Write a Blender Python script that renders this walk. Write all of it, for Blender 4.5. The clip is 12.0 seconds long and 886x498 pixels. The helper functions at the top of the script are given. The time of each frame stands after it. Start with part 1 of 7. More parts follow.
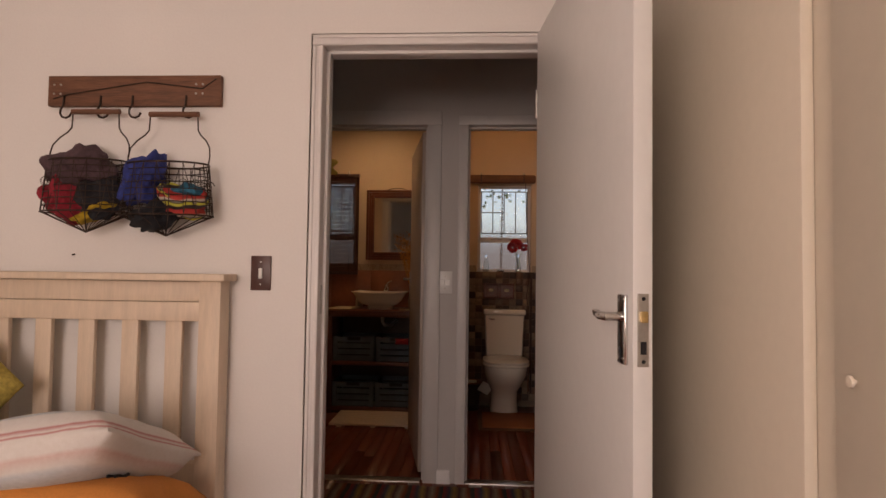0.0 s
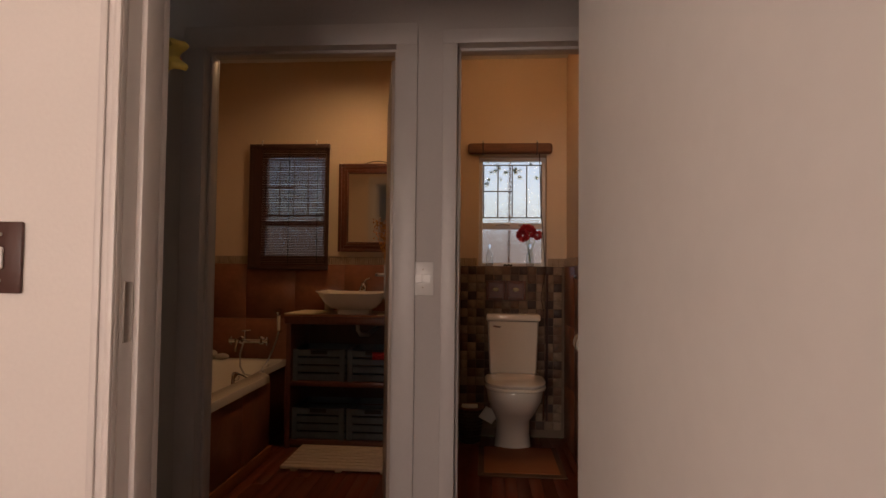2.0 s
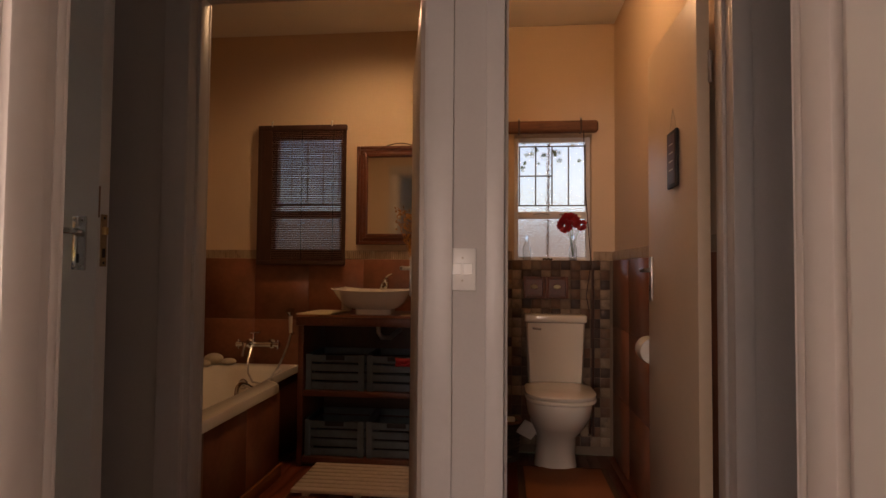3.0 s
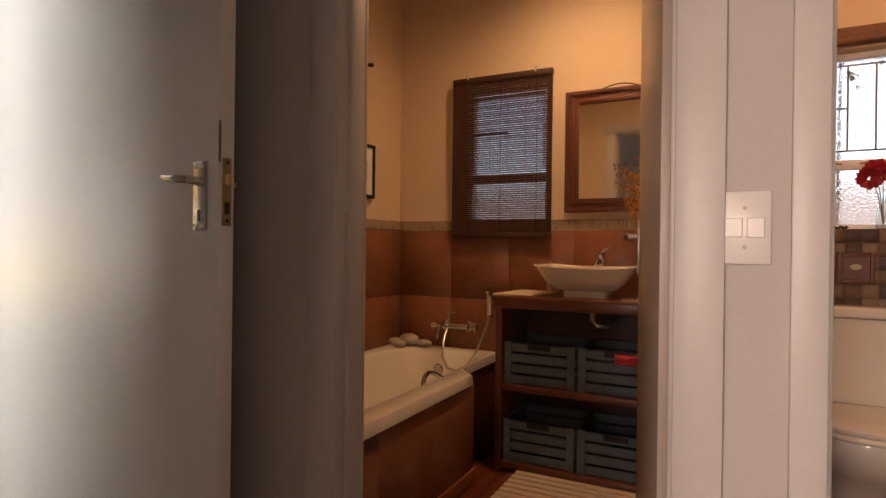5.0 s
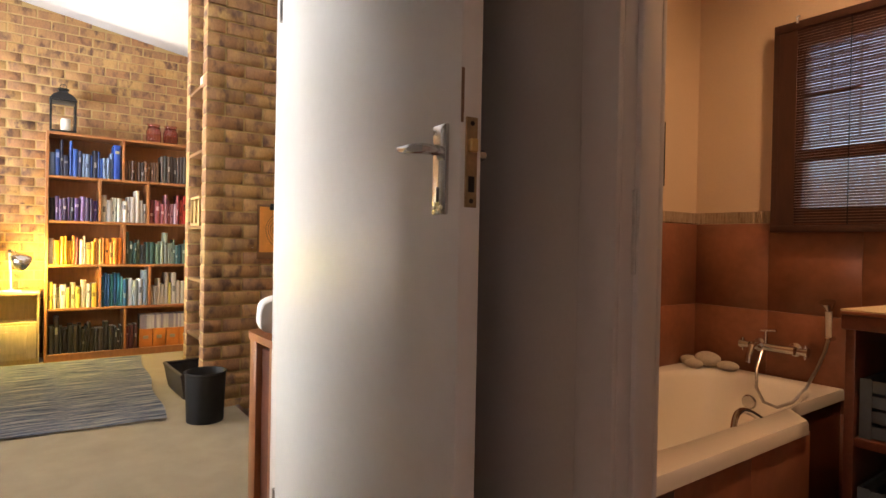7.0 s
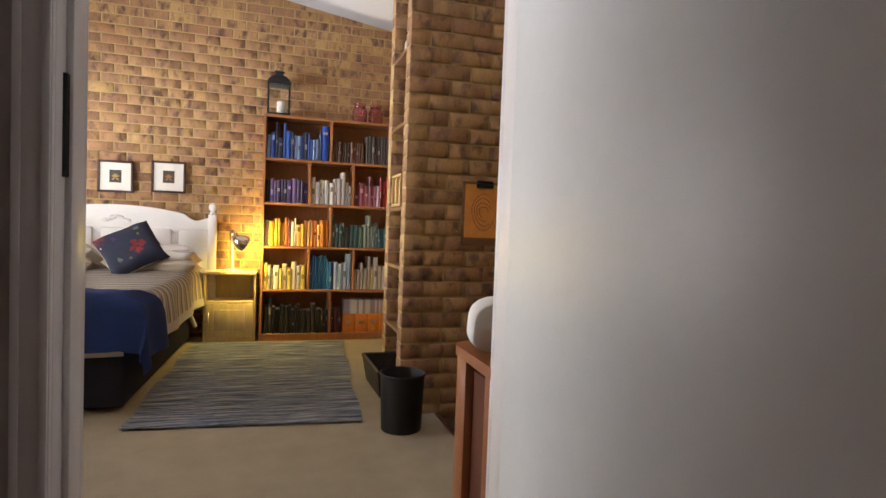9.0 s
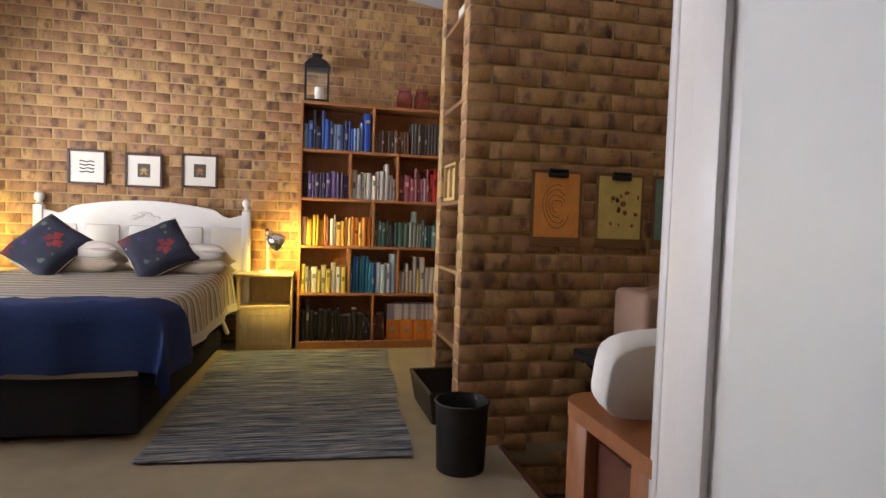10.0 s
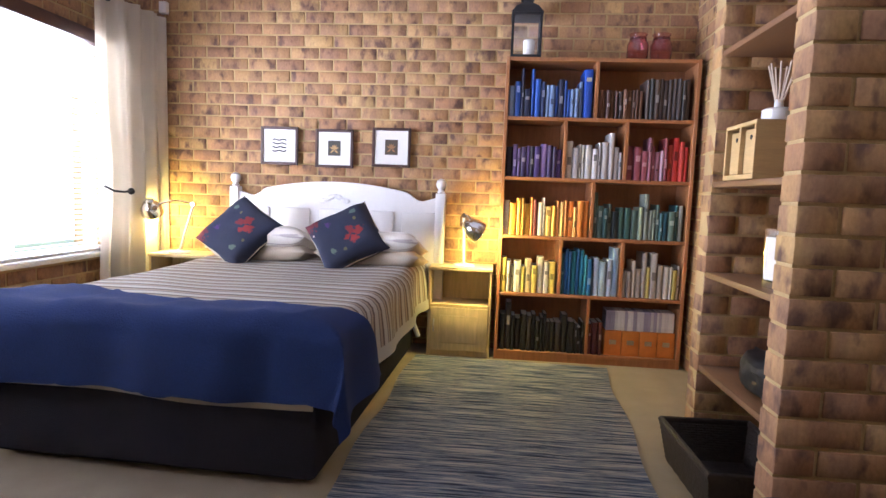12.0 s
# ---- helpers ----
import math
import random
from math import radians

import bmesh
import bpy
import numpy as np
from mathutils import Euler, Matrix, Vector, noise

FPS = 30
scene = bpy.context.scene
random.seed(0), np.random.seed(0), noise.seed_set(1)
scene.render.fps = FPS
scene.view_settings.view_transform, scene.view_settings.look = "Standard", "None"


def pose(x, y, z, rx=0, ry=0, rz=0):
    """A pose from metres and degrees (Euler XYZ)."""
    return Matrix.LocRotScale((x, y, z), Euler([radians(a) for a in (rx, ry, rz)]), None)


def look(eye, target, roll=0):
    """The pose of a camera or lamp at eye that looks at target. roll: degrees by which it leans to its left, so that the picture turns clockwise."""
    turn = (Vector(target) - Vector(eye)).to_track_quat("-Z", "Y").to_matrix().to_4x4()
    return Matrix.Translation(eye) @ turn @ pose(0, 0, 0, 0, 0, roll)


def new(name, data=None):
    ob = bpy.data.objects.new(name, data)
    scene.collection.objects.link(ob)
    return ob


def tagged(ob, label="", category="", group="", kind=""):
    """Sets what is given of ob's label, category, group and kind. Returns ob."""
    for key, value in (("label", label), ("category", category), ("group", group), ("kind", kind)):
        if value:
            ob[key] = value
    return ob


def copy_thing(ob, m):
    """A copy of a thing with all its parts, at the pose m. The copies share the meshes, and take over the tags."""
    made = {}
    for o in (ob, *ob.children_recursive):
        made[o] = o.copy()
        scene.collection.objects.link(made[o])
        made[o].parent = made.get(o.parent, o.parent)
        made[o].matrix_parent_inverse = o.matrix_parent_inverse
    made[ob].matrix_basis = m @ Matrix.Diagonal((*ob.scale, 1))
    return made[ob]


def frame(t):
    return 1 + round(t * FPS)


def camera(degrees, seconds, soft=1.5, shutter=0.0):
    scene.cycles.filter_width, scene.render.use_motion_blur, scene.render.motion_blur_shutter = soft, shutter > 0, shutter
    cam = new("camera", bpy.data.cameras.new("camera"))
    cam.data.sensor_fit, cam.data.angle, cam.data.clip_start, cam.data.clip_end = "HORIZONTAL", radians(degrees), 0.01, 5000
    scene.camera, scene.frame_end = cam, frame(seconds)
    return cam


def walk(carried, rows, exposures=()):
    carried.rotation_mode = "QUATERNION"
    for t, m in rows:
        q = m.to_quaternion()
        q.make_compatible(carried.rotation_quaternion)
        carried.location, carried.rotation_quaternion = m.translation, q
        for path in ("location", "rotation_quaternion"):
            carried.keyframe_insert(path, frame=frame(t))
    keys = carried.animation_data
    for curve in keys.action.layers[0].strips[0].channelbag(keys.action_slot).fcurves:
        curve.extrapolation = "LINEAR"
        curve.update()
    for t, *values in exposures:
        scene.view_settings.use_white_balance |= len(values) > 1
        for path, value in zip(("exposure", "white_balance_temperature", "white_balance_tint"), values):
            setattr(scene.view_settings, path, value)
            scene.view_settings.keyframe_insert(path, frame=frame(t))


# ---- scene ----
cam = camera(75.8, 12.0)
PATH = [
    (0, (0.092, -0.064, 1.192), (-0.018, 1.932, 1.269), 0.8),
    (0.5, (0.114, 0.196, 1.185), (0.0, 2.191, 1.257), 0.8),
    (1, (0.147, 0.461, 1.18), (0.028, 2.457, 1.249), 0.7),
    (1.5, (0.175, 0.758, 1.18), (0.048, 2.753, 1.249), 0.5),
    (2, (0.158, 1.018, 1.162), (0.015, 3.012, 1.234), 0.6),
    (2.5, (0.104, 1.25, 1.138), (-0.051, 3.243, 1.218), 0.5),
    (4.5, (-0.071, 1.963, 1.103), (-0.742, 3.847, 1.108), 0.7),
    (5, (-0.09, 2.057, 1.085), (-0.997, 3.839, 1.082), 0.7),
    (5.5, (-0.111, 2.14, 1.066), (-1.248, 3.785, 1.059), 0.8),
    (6, (-0.152, 2.219, 1.057), (-1.474, 3.72, 1.048), 0.9),
    (6.5, (-0.237, 2.287, 1.067), (-1.72, 3.629, 1.044), 1.1),
    (7, (-0.331, 2.356, 1.068), (-1.955, 3.522, 1.05), 1.1),
    (7.5, (-0.427, 2.412, 1.062), (-2.174, 3.385, 1.037), 1.6),
    (9.5, (-1.303, 2.557, 1.037), (-3.238, 3.053, 0.951), 2.0),
    (10, (-1.562, 2.562, 1.039), (-3.512, 3.0, 0.948), 1.9),
    (10.5, (-1.81, 2.552, 1.035), (-3.777, 2.905, 0.943), 1.9),
    (11, (-2.026, 2.52, 1.052), (-4.013, 2.727, 0.946), 1.9),
    (11.5, (-2.271, 2.493, 1.057), (-4.267, 2.48, 0.922), 1.9),
    (12, (-2.445, 2.397, 1.067), (-4.428, 2.22, 0.88), 2.1),
]
walk(cam, [(t, look(eye, target, roll)) for t, eye, target, roll in PATH],
     exposures=[(0, -0.05, 6800, 12), (1.0, 0.0, 6800, 12), (1.5, 0.05, 6800, 11), (2.5, 0.28, 7300, 16), (4.5, 1.3, 7300, 14), (5.5, 1.75, 7250, 16), (7.5, 1.9, 6950, 15), (9.5, 0.74, 6500, 17), (10.0, 0.72, 6400, 18), (10.5, 0.88, 6300, 20), (11.0, 1.2, 6050, 22), (12.0, 1.15, 5450, 24)])

# ---------------- world, sun, large lights ----------------
world = bpy.data.worlds.new("sky_world")
scene.world = world
world.use_nodes = True
wn = world.node_tree.nodes
sky = wn.new("ShaderNodeTexSky")
sky.sky_type, sky.sun_disc = "NISHITA", False
sky.sun_elevation, sky.sun_rotation = radians(48), radians(20)
wn["Background"].inputs["Strength"].default_value = 0.095
world.node_tree.links.new(sky.outputs[0], wn["Background"].inputs["Color"])


def lamp(name, kind, m, power, color, **more):
    data = bpy.data.lights.new(name, kind)
    data.energy, data.color = power, color
    if kind == "AREA":
        data.shape, data.size, data.size_y = "RECTANGLE", more["w"], more["h"]
    elif kind == "SPOT":
        data.spot_size, data.spot_blend, data.shadow_soft_size = radians(more["cone"]), more["blend"], more["r"]
    elif kind == "SUN":
        data.angle = radians(more["angle"])
    else:
        data.shadow_soft_size = more["r"]
    ob = new(name, data)
    ob.matrix_world = m
    return ob


lamp("sun", "SUN", look((0, 0, 20), (4.5, 12.0, 5.5)), 2.0, (1.0, 0.95, 0.86), angle=0.6)
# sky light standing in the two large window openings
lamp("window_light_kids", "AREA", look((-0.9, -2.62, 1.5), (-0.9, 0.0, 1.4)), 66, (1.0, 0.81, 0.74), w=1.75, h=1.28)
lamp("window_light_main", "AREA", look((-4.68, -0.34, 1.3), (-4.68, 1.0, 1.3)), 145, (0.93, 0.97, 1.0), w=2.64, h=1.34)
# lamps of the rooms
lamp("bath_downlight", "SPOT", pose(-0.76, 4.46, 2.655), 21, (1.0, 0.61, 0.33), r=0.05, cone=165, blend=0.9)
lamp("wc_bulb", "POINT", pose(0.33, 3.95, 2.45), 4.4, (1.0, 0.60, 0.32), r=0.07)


# ---------------- materials ----------------
def sheet(name, base, rough=0.6, metal=0.0, var=0.12, scale=6.0, grain=60.0, bump=0.15, stretch=(1, 1, 1), spec=0.5, alt=None, coat=0.0, ramp=(0.3, 0.7)):
    """Colour with broad and fine variation, roughness variation and a fine relief."""
    m = bpy.data.materials.new(name)
    m.use_nodes = True
    nt = m.node_tree
    n, k = nt.nodes, nt.links
    b = n["Principled BSDF"]
    tc = n.new("ShaderNodeTexCoord")
    mp = n.new("ShaderNodeMapping")
    mp.inputs["Scale"].default_value = stretch
    k.new(tc.outputs["Object"], mp.inputs["Vector"])
    big, fine = n.new("ShaderNodeTexNoise"), n.new("ShaderNodeTexNoise")
    big.inputs["Scale"].default_value, big.inputs["Detail"].default_value = scale, 5
    fine.inputs["Scale"].default_value, fine.inputs["Detail"].default_value = grain, 4
    for x in (big, fine):
        k.new(mp.outputs[0], x.inputs["Vector"])
    cr = n.new("ShaderNodeValToRGB")
    lo = alt or tuple(c * (1 - var) for c in base)
    hi = base if alt else tuple(min(1, c * (1 + var * 0.6)) for c in base)
    cr.color_ramp.elements[0].color, cr.color_ramp.elements[1].color = (*lo, 1), (*hi, 1)
    cr.color_ramp.elements[0].position, cr.color_ramp.elements[1].position = ramp
    add = n.new("ShaderNodeMath")
    add.operation = "MULTIPLY_ADD"
    add.inputs[1].default_value = 0.35
    k.new(fine.outputs["Fac"], add.inputs[0])
    sub = n.new("ShaderNodeMath")
    sub.operation = "MULTIPLY"
    sub.inputs[1].default_value = 0.65
    k.new(big.outputs["Fac"], sub.inputs[0])
    k.new(sub.outputs[0], add.inputs[2])
    k.new(add.outputs[0], cr.inputs["Fac"])
    k.new(cr.outputs[0], b.inputs["Base Color"])
    rr = n.new("ShaderNodeMapRange")
    rr.inputs["To Min"].default_value, rr.inputs["To Max"].default_value = max(0.03, rough - 0.08), min(1, rough + 0.08)
    k.new(big.outputs["Fac"], rr.inputs["Value"])
    k.new(rr.outputs[0], b.inputs["Roughness"])
    b.inputs["Metallic"].default_value = metal
    b.inputs["Specular IOR Level"].default_value = spec
    b.inputs["Coat Weight"].default_value = coat
    if bump:
        bp = n.new("ShaderNodeBump")
        bp.inputs["Strength"].default_value, bp.inputs["Distance"].default_value = bump, 0.004
        k.new(fine.outputs["Fac"], bp.inputs["Height"])
        k.new(bp.outputs[0], b.inputs["Normal"])
    return m


def pieces(name, colors, rough=0.6, islands=False, blotch=None, grain=45.0, bump=0.4, amount=(0.52, 0.66), stretch=(1, 1, 1), spec=0.4, tint=0.5, band=None, spot=14.0):
    """Pieces that differ one by one in colour, with darker blotches."""
    m = sheet(name, (0.5, 0.5, 0.5), rough, grain=grain, bump=bump, spec=spec)
    nt = m.node_tree
    n, k = nt.nodes, nt.links
    b = n["Principled BSDF"]
    src = n.new("ShaderNodeNewGeometry").outputs["Random Per Island"] if islands else n.new("ShaderNodeObjectInfo").outputs["Random"]
    cr = n.new("ShaderNodeValToRGB")
    cr.color_ramp.interpolation = "CONSTANT" if len(colors) > 3 else "LINEAR"
    el = cr.color_ramp.elements
    while len(el) < len(colors):
        el.new(0.5)
    for i, c in enumerate(colors):
        el[i].position = i / len(colors) if len(colors) > 3 else i / max(1, len(colors) - 1)
        el[i].color = (*c, 1)
    k.new(src, cr.inputs["Fac"])
    pos = n.new("ShaderNodeNewGeometry")
    shift = n.new("ShaderNodeVectorMath")
    shift.operation = "ADD"
    mul = n.new("ShaderNodeMath")
    mul.operation = "MULTIPLY"
    mul.inputs[1].default_value = 37.0
    k.new(src, mul.inputs[0])
    k.new(pos.outputs["Position"], shift.inputs[0])
    k.new(mul.outputs[0], shift.inputs[1])
    mp = n.new("ShaderNodeMapping")
    mp.inputs["Scale"].default_value = stretch
    k.new(shift.outputs[0], mp.inputs["Vector"])
    noi = n.new("ShaderNodeTexNoise")
    noi.inputs["Scale"].default_value, noi.inputs["Detail"].default_value = spot, 4
    k.new(mp.outputs[0], noi.inputs["Vector"])
    ground_color = cr.outputs[0]
    if band:
        # broad upright fire marks across a piece
        mb = n.new("ShaderNodeMapping")
        mb.inputs["Scale"].default_value = (1.0, 1.0, 0.3)
        k.new(shift.outputs[0], mb.inputs["Vector"])
        nb = n.new("ShaderNodeTexNoise")
        nb.inputs["Scale"].default_value, nb.inputs["Detail"].default_value = 11.0, 2
        k.new(mb.outputs[0], nb.inputs["Vector"])
        tb = n.new("ShaderNodeMapRange")
        tb.inputs["From Min"].default_value, tb.inputs["From Max"].default_value, tb.inputs["To Max"].default_value = 0.45, 0.60, 0.8
        k.new(nb.outputs["Fac"], tb.inputs["Value"])
        mx = n.new("ShaderNodeMix")
        mx.data_type = "RGBA"
        k.new(tb.outputs[0], mx.inputs["Factor"])
        k.new(ground_color, mx.inputs["A"])
        mx.inputs["B"].default_value = (*band, 1)
        ground_color = mx.outputs["Result"]
    th = n.new("ShaderNodeMapRange")
    th.inputs["From Min"].default_value, th.inputs["From Max"].default_value = amount
    k.new(noi.outputs["Fac"], th.inputs["Value"])
    fin = n.new("ShaderNodeTexNoise")
    fin.inputs["Scale"].default_value, fin.inputs["Detail"].default_value = 90.0, 3
    k.new(mp.outputs[0], fin.inputs["Vector"])
    mix = n.new("ShaderNodeMix")
    mix.data_type = "RGBA"
    k.new(th.outputs[0], mix.inputs["Factor"])
    k.new(ground_color, mix.inputs["A"])
    mix.inputs["B"].default_value = (*(blotch or (0.05, 0.035, 0.03)), 1)
    mix2 = n.new("ShaderNodeMix")
    mix2.data_type, mix2.blend_type = "RGBA", "OVERLAY"
    mix2.inputs["Factor"].default_value = tint
    k.new(mix.outputs["Result"], mix2.inputs["A"])
    k.new(fin.outputs["Fac"], mix2.inputs["B"])
    k.new(mix2.outputs["Result"], b.inputs["Base Color"])
    return m


def stripes(name, bands, axis, rough=0.9, warp=0.0, period=0.1, fuzzy=0.15, rot=0.0, broken=0.0, bump=0.3):
    """Woven or printed bands along one axis of the thing; bands: (position 0..1, colour)."""
    m = sheet(name, (0.5, 0.5, 0.5), rough, grain=220, bump=bump)
    nt = m.node_tree
    n, k = nt.nodes, nt.links
    b = n["Principled BSDF"]
    tc = n.new("ShaderNodeTexCoord")
    mp = n.new("ShaderNodeMapping")
    mp.inputs["Rotation"].default_value[2] = rot
    k.new(tc.outputs["Object"], mp.inputs["Vector"])
    noi = n.new("ShaderNodeTexNoise")
    noi.inputs["Scale"].default_value = 9.0
    k.new(mp.outputs[0], noi.inputs["Vector"])
    sep = n.new("ShaderNodeSeparateXYZ")
    k.new(mp.outputs[0], sep.inputs[0])
    a = n.new("ShaderNodeMath")
    a.operation = "MULTIPLY_ADD"
    a.inputs[1].default_value = warp
    k.new(noi.outputs["Fac"], a.inputs[0])
    k.new(sep.outputs[axis], a.inputs[2])
    d = n.new("ShaderNodeMath")
    d.operation = "DIVIDE"
    d.inputs[1].default_value = period
    k.new(a.outputs[0], d.inputs[0])
    f = n.new("ShaderNodeMath")
    f.operation = "FRACT"
    k.new(d.outputs[0], f.inputs[0])
    cr = n.new("ShaderNodeValToRGB")
    el = cr.color_ramp.elements
    while len(el) < len(bands):
        el.new(0.5)
    for i, (p, c) in enumerate(bands):
        el[i].position, el[i].color = p, (*c, 1)
    k.new(f.outputs[0], cr.inputs["Fac"])
    fin = n.new("ShaderNodeTexNoise")
    fin.inputs["Scale"].default_value = 70.0
    k.new(mp.outputs[0], fin.inputs["Vector"])
    mix = n.new("ShaderNodeMix")
    mix.data_type, mix.blend_type = "RGBA", "OVERLAY"
    mix.inputs["Factor"].default_value = fuzzy
    k.new(cr.outputs[0], mix.inputs["A"])
    k.new(fin.outputs["Fac"], mix.inputs["B"])
    k.new(mix.outputs["Result"], b.inputs["Base Color"])
    return m


def rag(name):
    """A rag-woven rug: thin uneven rows of many blues and greys."""
    m = sheet(name, (0.3, 0.3, 0.3), 0.95, grain=160, bump=0.8)
    nt = m.node_tree
    n, k = nt.nodes, nt.links
    b = n["Principled BSDF"]
    tc, mp = n.new("ShaderNodeTexCoord"), n.new("ShaderNodeMapping")
    mp.inputs["Scale"].default_value = (80.0, 3.0, 1.0)
    k.new(tc.outputs["Object"], mp.inputs["Vector"])
    noi = n.new("ShaderNodeTexNoise")
    noi.inputs["Scale"].default_value, noi.inputs["Detail"].default_value, noi.inputs["Roughness"].default_value = 1.0, 2, 0.6
    k.new(mp.outputs[0], noi.inputs["Vector"])
    cr = n.new("ShaderNodeValToRGB")
    el = cr.color_ramp.elements
    tones = [(0.31, (0.017, 0.023, 0.05)), (0.41, (0.07, 0.10, 0.18)), (0.455, (0.18, 0.225, 0.32)), (0.49, (0.40, 0.42, 0.46)), (0.53, (0.11, 0.145, 0.23)), (0.57, (0.50, 0.50, 0.51)), (0.66, (0.62, 0.61, 0.59))]
    while len(el) < len(tones):
        el.new(0.5)
    for i, (p, c) in enumerate(tones):
        el[i].position, el[i].color = p, (*c, 1)
    k.new(noi.outputs["Fac"], cr.inputs["Fac"])
    k.new(cr.outputs[0], b.inputs["Base Color"])
    bp = n.new("ShaderNodeBump")
    bp.inputs["Strength"].default_value, bp.inputs["Distance"].default_value = 0.9, 0.006
    k.new(noi.outputs["Fac"], bp.inputs["Height"])
    k.new(bp.outputs[0], b.inputs["Normal"])
    return m


def glassy(name, color=(1, 1, 1), rough=0.0, wave=0.0):
    m = bpy.data.materials.new(name)
    m.use_nodes = True
    n, k = m.node_tree.nodes, m.node_tree.links
    b = n["Principled BSDF"]
    b.inputs["Base Color"].default_value = (*color, 1)
    b.inputs["Roughness"].default_value, b.inputs["Transmission Weight"].default_value, b.inputs["IOR"].default_value = rough, 1.0, 1.45
    if wave:
        v = n.new("ShaderNodeTexVoronoi")
        v.inputs["Scale"].default_value = 110.0
        tc = n.new("ShaderNodeTexCoord")
        k.new(tc.outputs["Object"], v.inputs["Vector"])
        bp = n.new("ShaderNodeBump")
        bp.inputs["Strength"].default_value, bp.inputs["Distance"].default_value = wave, 0.01
        k.new(v.outputs["Distance"], bp.inputs["Height"])
        k.new(bp.outputs[0], b.inputs["Normal"])
    return m


def glow(name, color, power):
    m = bpy.data.materials.new(name)
    m.use_nodes = True
    b = m.node_tree.nodes["Principled BSDF"]
    b.inputs["Emission Color"].default_value, b.inputs["Emission Strength"].default_value = (*color, 1), power
    return m


M = {}
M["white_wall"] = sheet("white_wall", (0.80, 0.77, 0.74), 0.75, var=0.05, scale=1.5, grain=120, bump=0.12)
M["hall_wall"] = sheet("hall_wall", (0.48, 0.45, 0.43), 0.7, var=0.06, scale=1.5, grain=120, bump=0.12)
M["cream_wall"] = sheet("cream_wall", (0.64, 0.50, 0.36), 0.75, var=0.06, scale=1.2, grain=110, bump=0.12)
M["ceiling"] = sheet("ceiling", (0.78, 0.77, 0.75), 0.8, var=0.04, scale=1.0, grain=90, bump=0.1)
M["gloss_white"] = sheet("gloss_white", (0.74, 0.73, 0.71), 0.35, var=0.05, scale=2.5, grain=35, bump=0.06)
M["door_grey"] = sheet("door_grey", (0.68, 0.69, 0.68), 0.42, var=0.05, scale=2.0, grain=30, bump=0.08)
M["door_wear"] = sheet("door_wear", (0.24, 0.15, 0.10), 0.7, var=0.4, scale=25)
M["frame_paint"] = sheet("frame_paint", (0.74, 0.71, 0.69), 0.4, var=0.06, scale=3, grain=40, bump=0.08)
# darker copy of frame_paint: the shade of the hall is mixed into the colour
M["dim_frame_paint"] = sheet("dim_frame_paint", (0.54, 0.51, 0.49), 0.4, var=0.06, scale=3, grain=40, bump=0.08)
M["door_cream"] = sheet("door_cream", (0.62, 0.50, 0.37), 0.42, var=0.05, scale=2.0, grain=30, bump=0.08)
M["door_tan"] = sheet("door_tan", (0.46, 0.39, 0.33), 0.38, var=0.06, scale=2.0, grain=30, bump=0.08)
M["bar_paint"] = sheet("bar_paint", (0.20, 0.18, 0.165), 0.5, var=0.2, scale=20)
M["cupboard"] = sheet("cupboard", (0.74, 0.66, 0.54), 0.45, var=0.05, scale=1.5, grain=40, bump=0.06)
M["carpet"] = sheet("carpet", (0.37, 0.31, 0.215), 0.98, var=0.14, scale=7, grain=420, bump=0.9)
M["dark_floor"] = sheet("dark_floor", (0.05, 0.035, 0.028), 0.5, var=0.3, scale=8)
M["plank"] = pieces("plank", [(0.16, 0.038, 0.018), (0.20, 0.05, 0.022), (0.13, 0.031, 0.016)], 0.34, blotch=(0.11, 0.028, 0.015), amount=(0.45, 0.9), stretch=(2, 0.10, 1), bump=0.06, tint=0.15)
M["dado_tile"] = pieces("dado_tile", [(0.27, 0.106, 0.060), (0.285, 0.112, 0.064), (0.262, 0.102, 0.058)], 0.32, blotch=(0.19, 0.082, 0.048), amount=(0.38, 0.72), stretch=(0.35, 0.35, 0.35), bump=0.08, tint=0.2)
M["border"] = pieces("border", [(0.37, 0.28, 0.20), (0.40, 0.31, 0.22), (0.35, 0.265, 0.185)], 0.5, islands=True, bump=0.2, blotch=(0.30, 0.21, 0.14), tint=0.15)
MOSAIC = [(0.07, 0.042, 0.03), (0.23, 0.165, 0.11), (0.16, 0.09, 0.055), (0.26, 0.19, 0.13), (0.055, 0.035, 0.03), (0.20, 0.14, 0.095), (0.12, 0.065, 0.04), (0.24, 0.17, 0.115)]
M["mosaic"] = pieces("mosaic", MOSAIC, 0.5, blotch=(0.07, 0.05, 0.04), amount=(0.55, 0.8), bump=0.1, tint=0.25)
M["mosaic_rest"] = pieces("mosaic_rest", MOSAIC, 0.5, islands=True, blotch=(0.07, 0.05, 0.04), amount=(0.55, 0.8), bump=0.1, tint=0.25)
M["grout_brown"] = sheet("grout_brown", (0.26, 0.113, 0.062), 0.7, grain=200)
M["grout"] = sheet("grout", (0.17, 0.125, 0.09), 0.9, grain=200)
BRICKS = [(0.41, 0.243, 0.10), (0.38, 0.216, 0.094), (0.34, 0.178, 0.084), (0.45, 0.285, 0.116), (0.375, 0.212, 0.095), (0.41, 0.243, 0.10), (0.32, 0.165, 0.08), (0.38, 0.216, 0.094)]
M["brick"] = pieces("brick", BRICKS, 0.8, blotch=(0.13, 0.07, 0.048), amount=(0.52, 0.68), bump=0.55, tint=0.3, band=(0.27, 0.145, 0.08), spot=15.0, stretch=(1.0, 1.0, 0.6))
